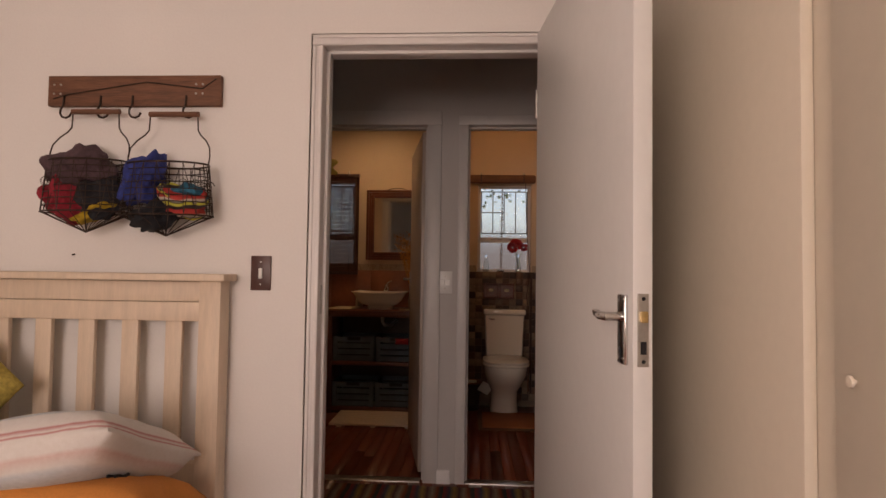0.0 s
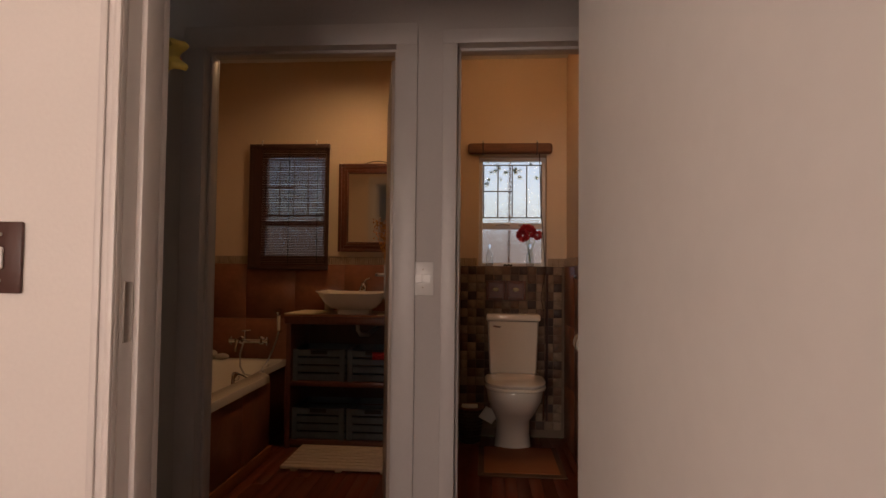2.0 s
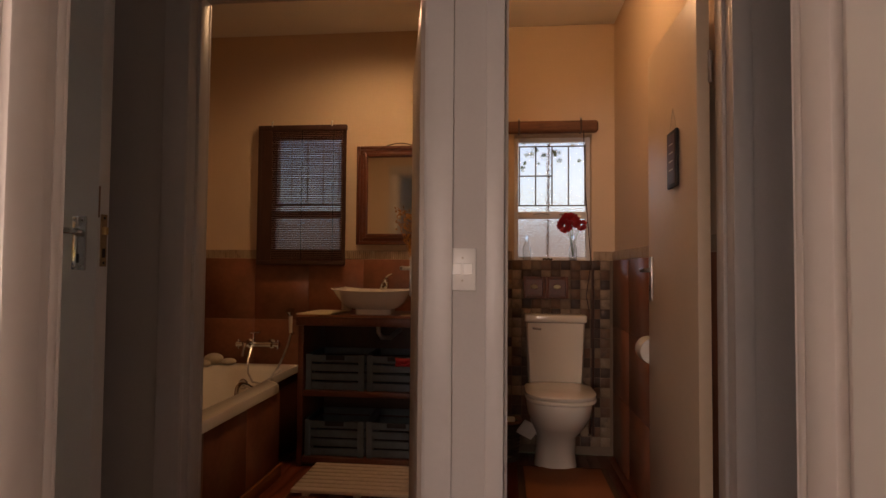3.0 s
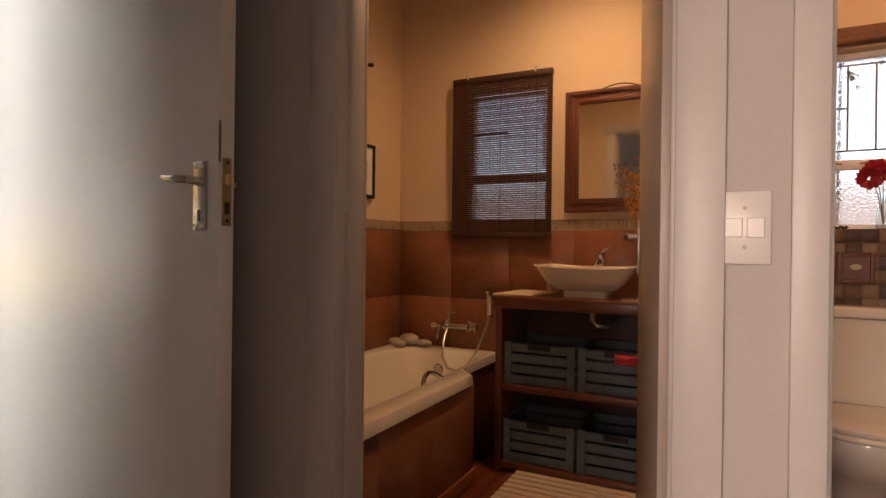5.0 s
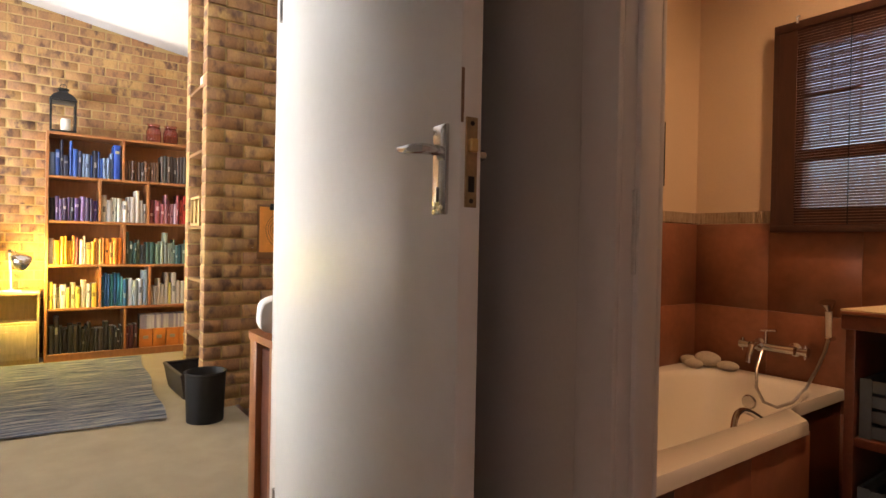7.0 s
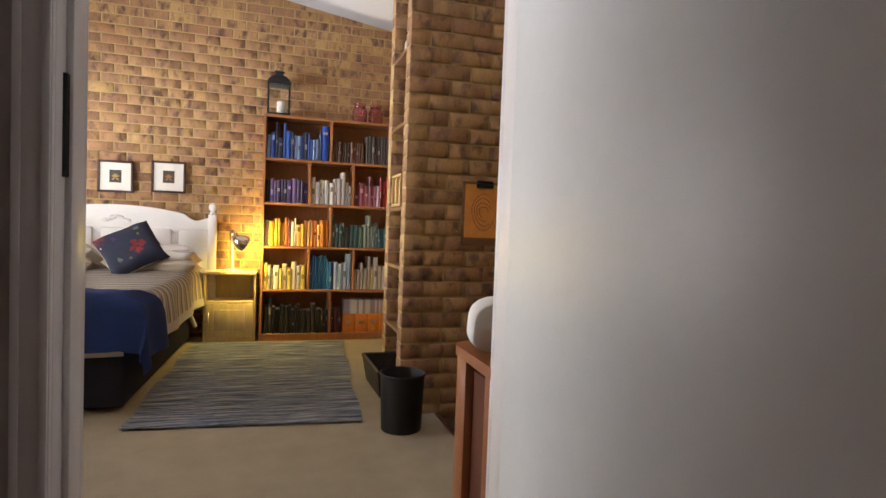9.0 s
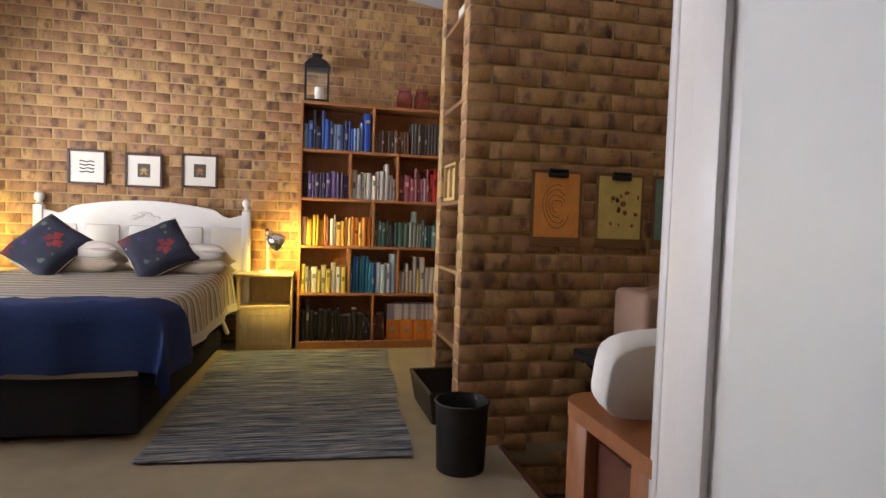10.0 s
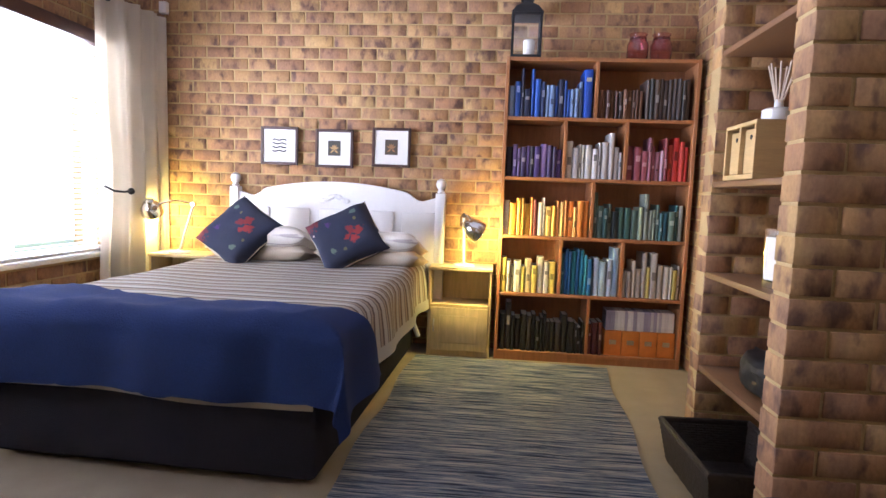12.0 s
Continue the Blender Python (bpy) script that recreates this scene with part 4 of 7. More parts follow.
fill(4, 3.012, 3.30, [(0.16, 0.075, 0.04), (0.1, 0.05, 0.035), (0.2, 0.1, 0.05), (0.05, 0.035, 0.03)], 0.17, 0.185, "old leather brown", 0.02, 0.03)
fill(4, 3.31, 3.58, [(0.07, 0.055, 0.05), (0.10, 0.075, 0.06), (0.05, 0.05, 0.045)], 0.245, 0.258, "dark brown", 0.022, 0.03)
fill(3, 2.452, 2.81, [(0.09, 0.05, 0.2), (0.16, 0.1, 0.3), (0.02, 0.015, 0.03), (0.2, 0.13, 0.32), (0.05, 0.03, 0.09)], 0.17, 0.22, "purple")
fill(3, 2.834, 3.19, [(0.55, 0.53, 0.5), (0.68, 0.66, 0.63), (0.6, 0.55, 0.45), (0.45, 0.44, 0.42)], 0.17, 0.24, "white", tall=(8, 12))
fill(3, 3.215, 3.47, [(0.3, 0.08, 0.1), (0.4, 0.16, 0.2), (0.25, 0.05, 0.06), (0.45, 0.3, 0.36)], 0.17, 0.22, "pinkish red", tall=(3, 7))
fill(3, 3.47, 3.595, [(0.55, 0.04, 0.03), (0.6, 0.07, 0.05)], 0.2, 0.28, "bright red")
fill(2, 2.452, 2.72, [(0.75, 0.32, 0.02), (0.25, 0.05, 0.03), (0.8, 0.42, 0.03), (0.7, 0.62, 0.45), (0.75, 0.24, 0.03)], 0.2, 0.25, "orange")
fill(2, 2.72, 3.0, [(0.8, 0.40, 0.03), (0.75, 0.28, 0.04), (0.82, 0.5, 0.12)], 0.19, 0.24, "orange")
fill(2, 3.03, 3.59, [(0.03, 0.09, 0.08), (0.1, 0.17, 0.14), (0.2, 0.26, 0.2), (0.02, 0.03, 0.03), (0.05, 0.15, 0.16), (0.25, 0.3, 0.26), (0.02, 0.12, 0.16)], 0.17, 0.24, "green", tall=(0, 9))
fill(1, 2.452, 2.815, [(0.62, 0.52, 0.26), (0.7, 0.66, 0.56), (0.78, 0.62, 0.1), (0.3, 0.24, 0.18), (0.66, 0.6, 0.45)], 0.17, 0.25, "cream and yellow")
fill(1, 2.842, 3.05, [(0.01, 0.10, 0.26), (0.02, 0.19, 0.28), (0.03, 0.24, 0.32)], 0.24, 0.30, "turquoise", 0.018, 0.032)
fill(1, 3.05, 3.21, [(0.4, 0.52, 0.6), (0.5, 0.58, 0.66), (0.3, 0.42, 0.56)], 0.22, 0.26, "pale blue", tall=(3,))
fill(1, 3.24, 3.595, [(0.5, 0.42, 0.1), (0.55, 0.5, 0.4), (0.6, 0.56, 0.48), (0.35, 0.3, 0.24)], 0.17, 0.24, "beige", tall=(4, 6))
fill(0, 2.46, 3.01, [(0.02, 0.02, 0.022), (0.035, 0.03, 0.03), (0.015, 0.015, 0.02), (0.06, 0.05, 0.045)], 0.17, 0.26, "black", tall=(1,))
fill(0, 3.04, 3.13, [(0.12, 0.02, 0.02), (0.08, 0.015, 0.015)], 0.2, 0.22, "dark red")
for k in range(4):
    y = 3.145 + k * 0.1135
    bx = thing("card_file_box", (BX - 0.03, y, SH[0]), "orange cardboard file box with a metal label holder", "storage box", "orange boxes on the bottom shelf")
    part("carton", boxed((-0.17, 0, 0), (0, 0.110, 0.165), 0.003, 2), book_mat((0.6, 0.2, 0.03)), bx)
    part("label_holder", boxed((0.0, 0.033, 0.075), (0.006, 0.077, 0.105), 0.002, 1), M["steel"], bx, "small metal label holder")
y = 3.15
while y < 3.585:
    t = random.uniform(0.010, 0.026)
    c = random.choice([(0.55, 0.53, 0.5), (0.4, 0.38, 0.42), (0.62, 0.6, 0.56), (0.3, 0.27, 0.33)])
    bk = thing("disc_case", (BX - 0.035, y, SH[0] + 0.167), "plastic disc case standing on an orange box", "disc case", "disc cases")
    part("case", boxed((-0.13, 0, 0), (0, t - 0.001, 0.13), 0.001, 1), book_mat(c), bk)
    y += t


# bedside cabinets
def bedside(at, door):
    ob = thing("bedside_cabinet", at, "light pine bedside cabinet with an open shelf over a panelled door" if door else "light pine bedside cabinet beside the curtain", "bedside table", "bedside cabinets")
    w, d, h = 0.40, 0.27, 0.6
    part("top", boxed((-d / 2, -w / 2 - 0.012, h - 0.024), (d / 2 + 0.014, w / 2 + 0.012, h), 0.006, 2), M["light_oak"], ob)
    for s in (-1, 1):
        part("side_panel", boxed((-d / 2, s * w / 2 - 0.009, 0), (d / 2, s * w / 2 + 0.009, h - 0.024), 0.002, 1), M["light_oak"], ob)
    part("back_panel", boxed((-d / 2, -w / 2 + 0.009, 0.03), (-d / 2 + 0.01, w / 2 - 0.009, h - 0.024), 0), M["light_oak"], ob, smooth=0)
    part("shelf", boxed((-d / 2 + 0.01, -w / 2 + 0.009, 0.33), (d / 2 - 0.004, w / 2 - 0.009, 0.35), 0.002, 1), M["light_oak"], ob)
    part("plinth", boxed((d / 2 - 0.03, -w / 2 + 0.009, 0.0), (d / 2 - 0.012, w / 2 - 0.009, 0.04), 0.001, 1), M["light_oak"], ob)
    dr = part("door", boxed((d / 2 - 0.002, -w / 2 + 0.011, 0.045), (d / 2 + 0.016, w / 2 - 0.011, 0.33), 0.003, 2), M["light_oak"], ob)
    part("panel", boxed((d / 2 + 0.012, -0.125, 0.095), (d / 2 + 0.022, 0.125, 0.28), 0.008, 2), M["light_oak"], dr)
    part("handle", tube(bmesh.new(), bend((d / 2 + 0.014, -0.165, 0.17), (d / 2 + 0.014, -0.165, 0.25), (0.022, 0, 0)), 0.005), M["steel"], dr)
    return ob


bedside((-6.292, 2.187, 0), True)
bedside((-6.292, 0.235, 0), False)


def desk_lamp(at, elbow, head, aim, label):
    """Jointed lamp; points are relative to `at`."""
    ob = thing("desk_lamp", at, label, "lamp", "bedside lamps")
    part("base", lathe(bmesh.new(), [(0.072, 0), (0.075, 0.006), (0.07, 0.014), (0.02, 0.02), (0.012, 0.03)], 24), M["white_plastic"], ob)
    part("lower_arm", rod(bmesh.new(), (0, 0, 0.02), elbow, 0.009, seg=10), M["white_plastic"], ob)
    part("upper_arm", tube(bmesh.new(), bend(elbow, head, (0, 0, 0.035)), 0.007), M["chrome"], ob)
    part("joint", rod(bmesh.new(), Vector(elbow) + Vector((-0.016, 0, 0)), Vector(elbow) + Vector((0.016, 0, 0)), 0.015), M["chrome"], ob)
    q = Vector(aim).to_track_quat("Z", "Y").to_matrix().to_4x4()
    bm_ = lathe(bmesh.new(), [(0.018, -0.075), (0.026, -0.07), (0.03, -0.05), (0.05, -0.035), (0.068, 0.0), (0.072, 0.045), (0.070, 0.046), (0.064, 0.0), (0.045, -0.03), (0.018, -0.04)], 24)
    bmesh.ops.transform(bm_, matrix=Matrix.Translation(head) @ q, verts=bm_.verts)
    part("shade", bm_, M["chrome"], ob, "polished metal shade")
    bb = bmesh.new()
    bmesh.ops.create_uvsphere(bb, u_segments=14, v_segments=10, radius=0.026, matrix=Matrix.Translation(Vector(head) + Vector(aim).normalized() * 0.012))
    part("bulb", bb, M["lamp_bulb"], ob, "glowing warm bulb")
    return ob


desk_lamp((-6.24, 2.20, 0.6), (0.0, -0.01, 0.34), (0.19, 0.065, 0.262), (-0.30, 0.82, -0.5), "white and chrome bedside lamp lit on the pine cabinet")
desk_lamp((-6.22, 0.215, 0.6), (0.0, 0.10, 0.345), (0.06, -0.17, 0.31), (-0.6, -0.2, -0.75), "white and chrome bedside lamp lit beside the curtain")
lamp("bedside_lamp_one", "POINT", pose(-6.068, 2.315, 0.832), 14, (1.0, 0.77, 0.16), r=0.03)
lamp("bedside_lamp_two", "POINT", pose(-6.21, 0.025, 0.845), 12, (1.0, 0.77, 0.16), r=0.03)


# ---------------- main bedroom: window, curtain, walls' things ----------------
win = thing("window_main", (0, 0, 0), "wide bright window behind white venetian blinds", "window", kind="structure")
for z0, z1 in ((0.60, 0.65), (1.95, 2.0)):
    part("window_frame", boxed((-6.05, -0.33, z0), (-3.31, -0.27, z1), 0.004), M["frame_paint"], win)
for x in (-6.05, -5.38, -4.70, -4.03, -3.36):
    part("window_frame", boxed((x, -0.33, 0.65), (x + 0.05, -0.27, 1.95), 0.004), M["frame_paint"], win)
part("window_sill", boxed((-6.08, -0.27, 0.585), (-3.28, -0.17, 0.615), 0.006), M["gloss_white"], win)
blind = thing("venetian_blind", (-4.68, -0.205, 0.62), "white venetian blind with a dark wooden pelmet", "blind")
part("pelmet", boxed((-1.395, -0.03, 1.32), (1.395, 0.05, 1.40), 0.004), M["dark_wood"], blind, "dark brown wooden pelmet")
SLAT = to_mesh("slat", boxed((-1.36, -0.017, -0.0008), (1.36, 0.017, 0.0008), 0), M["white_plastic"], 0)
for i in range(40):
    sl = new("slat", SLAT)
    sl.parent = blind
    sl.matrix_local = pose(0, 0, 0.035 + i * 0.0325, 24, 0, 0)
part("bottom_rail", boxed((-1.36, -0.018, 0.0), (1.36, 0.018, 0.022), 0.004), M["white_plastic"], blind)
for x in (-1.145, -0.5, 0.2, 0.9):
    part("cord", rod(bmesh.new(), (x, 0.02, 0.01), (x, 0.02, 1.33), 0.0015, seg=5), M["white_plastic"], blind)

rodp = thing("curtain_rod", (-4.6, -0.09, 2.22), "black metal curtain rod with a ball end", "curtain rod")
part("pole", rod(bmesh.new(), (-1.72, 0, 0), (1.45, 0, 0), 0.0125), M["black"], rodp)
bm = bmesh.new()
bmesh.ops.create_uvsphere(bm, u_segments=12, v_segments=8, radius=0.025, matrix=Matrix.Translation((-1.74, 0, 0)))
part("ball_end", bm, M["black"], rodp)
part("bracket", tube(bmesh.new(), [(-1.60, 0, 0), (-1.60, -0.13, 0.0)], 0.008), M["black"], rodp)
solo("rod_stop", boxed((-6.44, -0.035, 2.28), (-6.40, 0.02, 2.36), 0.004), M["white_plastic"], "small white plastic box on the brick wall", "sensor box")


def curtain_fn(u, v):
    x = -5.82 - u * 0.60
    y = -0.09 + 0.07 * u + 0.045 * math.sin(u * 26) * (0.55 + 0.45 * v) + 0.01 * math.sin(u * 61)
    pull = 0.05 * math.exp(-((v - 0.52) / 0.16) ** 2) * (1 - u)
    return (x - pull, y + 0.02 * u, 2.25 - v * 2.22)


solo("curtain", blob_sheet(1, 1, 90, 24, curtain_fn, thick=0.004), M["curtain"], "cream curtain drawn aside in soft folds", "curtain", smooth=1.2)
hook = thing("tieback_hook", (-5.98, -0.02, 1.02), "dark metal curtain tieback hook", "hook")
part("arm", tube(bmesh.new(), [(0.17, -0.02, 0.03), (0.13, 0.02, 0.0), (0.06, 0.035, -0.005), (0, 0.03, 0.0), (-0.03, 0.0, 0)], 0.007), M["black"], hook)
bm = bmesh.new()
bmesh.ops.create_uvsphere(bm, u_segments=12, v_segments=8, radius=0.022, matrix=Matrix.Translation((-0.02, 0.03, 0)))
part("knob", bm, M["black"], hook)


def wall_picture(at, w, h, label, art, rz=90.0, bar=0.018, mat_c="paper", inner=0.32, frame_mat="dark_wood", flat=0.02):
    """Framed picture; local x across, z up, looks along -y."""
    ob = thing("framed_picture", at, label, "picture", "framed pictures", rz=rz)
    for nm, a, b in (("frame_bar", (-w / 2, -flat, -h / 2), (-w / 2 + bar, 0, h / 2)), ("frame_bar", (w / 2 - bar, -flat, -h / 2), (w / 2, 0, h / 2)), ("frame_bar", (-w / 2 + bar, -flat, -h / 2), (w / 2 - bar, 0, -h / 2 + bar)), ("frame_bar", (-w / 2 + bar, -flat, h / 2 - bar), (w / 2 - bar, 0, h / 2))):
        part(nm, boxed(a, b, 0.002, 1), M[frame_mat], ob)
    part("mount", boxed((-w / 2 + bar, -flat * 0.5, -h / 2 + bar), (w / 2 - bar, -0.001, h / 2 - bar), 0), M[mat_c], ob, "white mount board", smooth=0)
    art(ob, w, h, -flat * 0.5)
    return ob


def art_lines(ob, w, h, y):
    for i in range(4):
        z = 0.042 - i * 0.026
        pts = [(-0.05 + k * 0.0125, y - 0.001, z + 0.004 * math.sin(k * 1.3 + i)) for k in range(9)]
        part("ink_line", tube(bmesh.new(), pts, 0.0052, 5), M["black"], ob)


def art_leaf(dark, tone):
    def draw(ob, w, h, y):
        part("print", boxed((-0.045, y - 0.0015, -0.05), (0.045, y, 0.055), 0), book_mat(dark), ob, smooth=0)
        bm_ = bmesh.new()
        for a in (-60, -25, 0, 25, 60, 130, -130):
            d = Vector((math.sin(radians(a)), 0, math.cos(radians(a))))
            p = Vector((d.z, 0, -d.x)) * 0.007
            c = Vector((0, y - 0.003, -0.008))
            bm_.faces.new([bm_.verts.new(q) for q in (c, c + d * 0.018 + p, c + d * 0.038, c + d * 0.018 - p)])
        part("leaf_shape", bm_, book_mat(tone), ob, smooth=0)
    return draw


wall_picture((-6.425, 0.85, 1.377), 0.27, 0.266, "small dark framed print of black brush lines", art_lines)
wall_picture((-6.425, 1.248, 1.368), 0.27, 0.266, "small dark framed print of a gold leaf", art_leaf((0.05, 0.045, 0.03), (0.4, 0.24, 0.08)))
wall_picture((-6.425, 1.655, 1.386), 0.27, 0.27, "small dark framed print of brown leaves", art_leaf((0.07, 0.05, 0.03), (0.3, 0.14, 0.05)))

# lantern and ruby glasses on top of the bookcase
lan = thing("lantern", (-6.27, 2.545, BH), "black metal candle lantern with glass sides on the bookcase", "lantern")
w = 0.088
part("base", boxed((-w - 0.008, -w - 0.008, 0), (w + 0.008, w + 0.008, 0.018), 0.003), M["black"], lan)
for sx in (-1, 1):
    for sy in (-1, 1):
        part("post", boxed((sx * w - 0.007, sy * w - 0.007, 0.018), (sx * w + 0.007, sy * w + 0.007, 0.265), 0.001, 1), M["black"], lan)
part("top_rim", boxed((-w - 0.01, -w - 0.01, 0.265), (w + 0.01, w + 0.01, 0.28), 0.003), M["black"], lan)
bm = bmesh.new()
rings = []
for r, z in ((0.10, 0.28), (0.07, 0.325), (0.035, 0.352), (0.03, 0.375), (0.042, 0.38), (0.02, 0.392)):
    rings.append([bm.verts.new((sx * r, sy * r, z)) for sx, sy in ((-1, -1), (1, -1), (1, 1), (-1, 1))])
for a, b in zip(rings, rings[1:]):
    for i in range(4):
        bm.faces.new((a[i], a[(i + 1) % 4], b[(i + 1) % 4], b[i]))
bm.faces.new(rings[0][::-1])
bm.faces.new(rings[-1])
part("roof", bm, M["black"], lan)
part("ring", tube(bmesh.new(), [(0, 0.025 * math.cos(a * 0.524), 0.405 + 0.022 * math.sin(a * 0.524)) for a in range(13)], 0.003), M["black"], lan)
for s, ax in ((-1, 0), (1, 0), (-1, 1), (1, 1)):
    a, b = ((s * w - 0.001, -w, 0.02), (s * w + 0.001, w, 0.265)) if ax == 0 else ((-w, s * w - 0.001, 0.02), (w, s * w + 0.001, 0.265))
    part("pane", boxed(a, b, 0), M["glass"], lan, smooth=0).visible_shadow = False
part("candle", lathe(bmesh.new(), [(0.034, 0), (0.036, 0.004), (0.036, 0.105), (0.03, 0.112), (0.005, 0.106)], 20, (0.0, 0.02, 0.018)), M["white_sheet"], lan, "white pillar candle")
for y in (3.255, 3.40):
    gl = thing("glass_jar", (-6.28, y, BH), "ruby red ribbed glass jar on the bookcase", "glass jar", "ruby jars")
    bm = bmesh.new()
    lathe(bm, [(0.055, 0), (0.062, 0.01), (0.066, 0.05), (0.066, 0.11), (0.05, 0.14), (0.048, 0.155), (0.058, 0.175), (0.055, 0.176), (0.045, 0.156), (0.046, 0.138), (0.061, 0.108), (0.061, 0.05), (0.056, 0.014), (0.01, 0.012)], 28)
    part("body", bm, M["ruby"], gl)
    part("neck_band", lathe(bmesh.new(), [(0.0505, 0.138), (0.053, 0.142), (0.053, 0.15), (0.0495, 0.154)], 28), M["ruby"], gl)

# niche shelves and what stands on them
for z in (0.38, 0.785, 1.165, 1.70, 2.16):
    structure("niche_shelf", boxed((-4.945, 3.30, z - 0.024), (-4.185, 3.66, z), 0.003), M["shelf_wood"], "brown wooden shelf board in the brick niche", "shelf")
dr = thing("drawer_box", (-4.62, 3.42, 1.165), "small pale wooden box with two drawers in the niche", "drawer box", rz=-90)
part("body", boxed((-0.13, -0.19, 0), (0.13, 0.19, 0.018), 0.002, 1), M["pine"], dr)
part("top_panel", boxed((-0.13, -0.19, 0.19), (0.13, 0.19, 0.205), 0.002, 1), M["pine"], dr)
for x in (-0.13, -0.006, 0.118):
    part("side_panel", boxed((x, -0.19, 0.018), (x + 0.012, 0.19, 0.19), 0.001, 1), M["pine"], dr)
dr.matrix_world = pose(-4.66, 3.47, 1.165, 0, 0, 0)
for x in (-0.112, 0.010):
    d_ = part("drawer", boxed((x + 0.003, -0.175, 0.021), (x + 0.105, -0.163, 0.178), 0.002, 1), M["pine"], dr)
    part("finger_hole", rod(bmesh.new(), (x + 0.054, -0.1765, 0.15), (x + 0.054, -0.170, 0.15), 0.009), M["black"], d_)
dif = thing("reed_diffuser", (-4.60, 3.38, 1.37), "glass reed diffuser with pale sticks on the wooden box", "diffuser")
part("bottle", lathe(bmesh.new(), [(0.05, 0), (0.053, 0.006), (0.053, 0.04), (0.045, 0.046), (0.016, 0.05), (0.014, 0.075), (0.018, 0.078)], 20), M["white_plastic"], dif)
for i in range(8):
    a = i * 0.8
    part("reed", rod(bmesh.new(), (0.006 * math.cos(a), 0.006 * math.sin(a), 0.05), (0.055 * math.cos(a) + 0.01, 0.045 * math.sin(a), 0.20), 0.003, seg=6), M["pale_pine"], dif)
ph = thing("photo_frame", (-4.50, 3.37, 0.785), "silver photo frame standing on the niche shelf", "photo frame", rz=14)
part("frame", boxed((-0.05, -0.012, 0.0), (0.05, 0.012, 0.21), 0.006), M["chrome"], ph)
part("picture", boxed((-0.036, -0.0145, 0.03), (0.036, -0.0125, 0.18), 0), M["paper"], ph, smooth=0)
solo("black_bag", cushion(0.30, 0.15, 0.16, seed=5), M["black"], "crumpled black pouch lying on the niche shelf", "pouch", at=(-4.55, 3.42, 0.455))
for i in range(3):
    b_ = thing("small_box", (-4.72 + i * 0.15, 3.36, 2.16), "small colourful box on the top niche shelf", "box", "boxes on the top shelf")
    part("carton", boxed((-0.06, -0.03, 0), (0.06, 0.06, 0.09 + 0.04 * (i % 2)), 0.003), book_mat([(0.6, 0.58, 0.5), (0.1, 0.35, 0.3), (0.5, 0.12, 0.1)][i]), b_)


def open_basket(at, w, d, h, label):
    ob = thing("wicker_basket", at, label, "basket", rz=2)
    wv = bmesh.new()
    for j in range(17):
        z = 0.010 + j * (h - 0.016) / 16
        f = 0.86 + 0.14 * j / 16
        x, y = w / 2 * f, d / 2 * f
        e = 0.0015 * (1 if j % 2 else -1)
        ring = []
        for (ax, ay), (bx_, by_) in (((-x, -y), (x, -y)), ((x, -y), (x, y)), ((x, y), (-x, y)), ((-x, y), (-x, -y))):
            for q in range(12):
                t = q / 12
                g = e * (1 if q % 2 else -1)
                ring.append((ax + (bx_ - ax) * t + (g if ax == bx_ else 0), ay + (by_ - ay) * t + (g if ay == by_ else 0), z))
        tube(wv, ring + [ring[0]], 0.0085, 5)
    part("weave", wv, M["wicker"], ob, kind="stuff")
    part("rim", tube(bmesh.new(), [(-w / 2, -d / 2, h), (w / 2, -d / 2, h), (w / 2, d / 2, h), (-w / 2, d / 2, h), (-w / 2, -d / 2, h)], 0.013, 8), M["wicker"], ob)
    bm_ = bmesh.new()
    for s in (-1, 1):
        for q in range(9):
            t = -0.8 + q * 0.2
            rod(bm_, (t * w / 2 * 0.86, s * d / 2 * 0.86, 0.01), (t * w / 2, s * d / 2, h), 0.006, seg=6)
            rod(bm_, (s * w / 2 * 0.86, t * d / 2 * 0.86, 0.01), (s * w / 2, t * d / 2, h), 0.006, seg=6)
    part("stakes", bm_, M["wicker"], ob)
    part("floor", boxed((-w * 0.43, -d * 0.43, 0), (w * 0.43, d * 0.43, 0.012), 0.002, 1), M["wicker"], ob)
    return ob


open_basket((-4.60, 3.32, 0), 0.50, 0.36, 0.165, "dark rectangular wicker basket on the carpet under the niche")
bn = thing("waste_bin", (-3.865, 3.185, 0), "black metal waste bin on the carpet", "bin")
bm = bmesh.new()
lathe(bm, [(0.100, 0), (0.103, 0.004), (0.113, 0.282), (0.117, 0.286), (0.117, 0.292), (0.110, 0.292), (0.106, 0.28), (0.097, 0.012), (0.02, 0.01)], 36)
part("body", bm, M["black"], bn)
part("rim", tube(bmesh.new(), [(0.1145 * math.cos(i * math.pi / 18), 0.1145 * math.sin(i * math.pi / 18), 0.289) for i in range(37)], 0.0055, 8), M["black"], bn)


# clipboards on the brick wall
def clipboard(y, label, col, draw=None):
    ob = thing("clipboard", (-4.078, y, 0.945), label, "clipboard", "clipboards on the brick wall", rz=90)
    part("board", boxed((-0.128, -0.006, 0), (0.128, -0.002, 0.36), 0.0018, 1), M["shelf_wood"], ob, "brown hardboard back")
    part("sheet", boxed((-0.113, -0.0085, 0.045), (0.113, -0.0065, 0.345), 0), book_mat(col), ob, smooth=0)
    part("clip", boxed((-0.05, -0.026, 0.325), (0.05, -0.007, 0.35), 0.006, 2), M["black"], ob, "black bulldog clip")
    part("clip_spring", rod(bmesh.new(), (-0.045, -0.018, 0.358), (0.045, -0.018, 0.358), 0.009), M["black"], ob)
    if draw:
        draw(ob)
    return ob


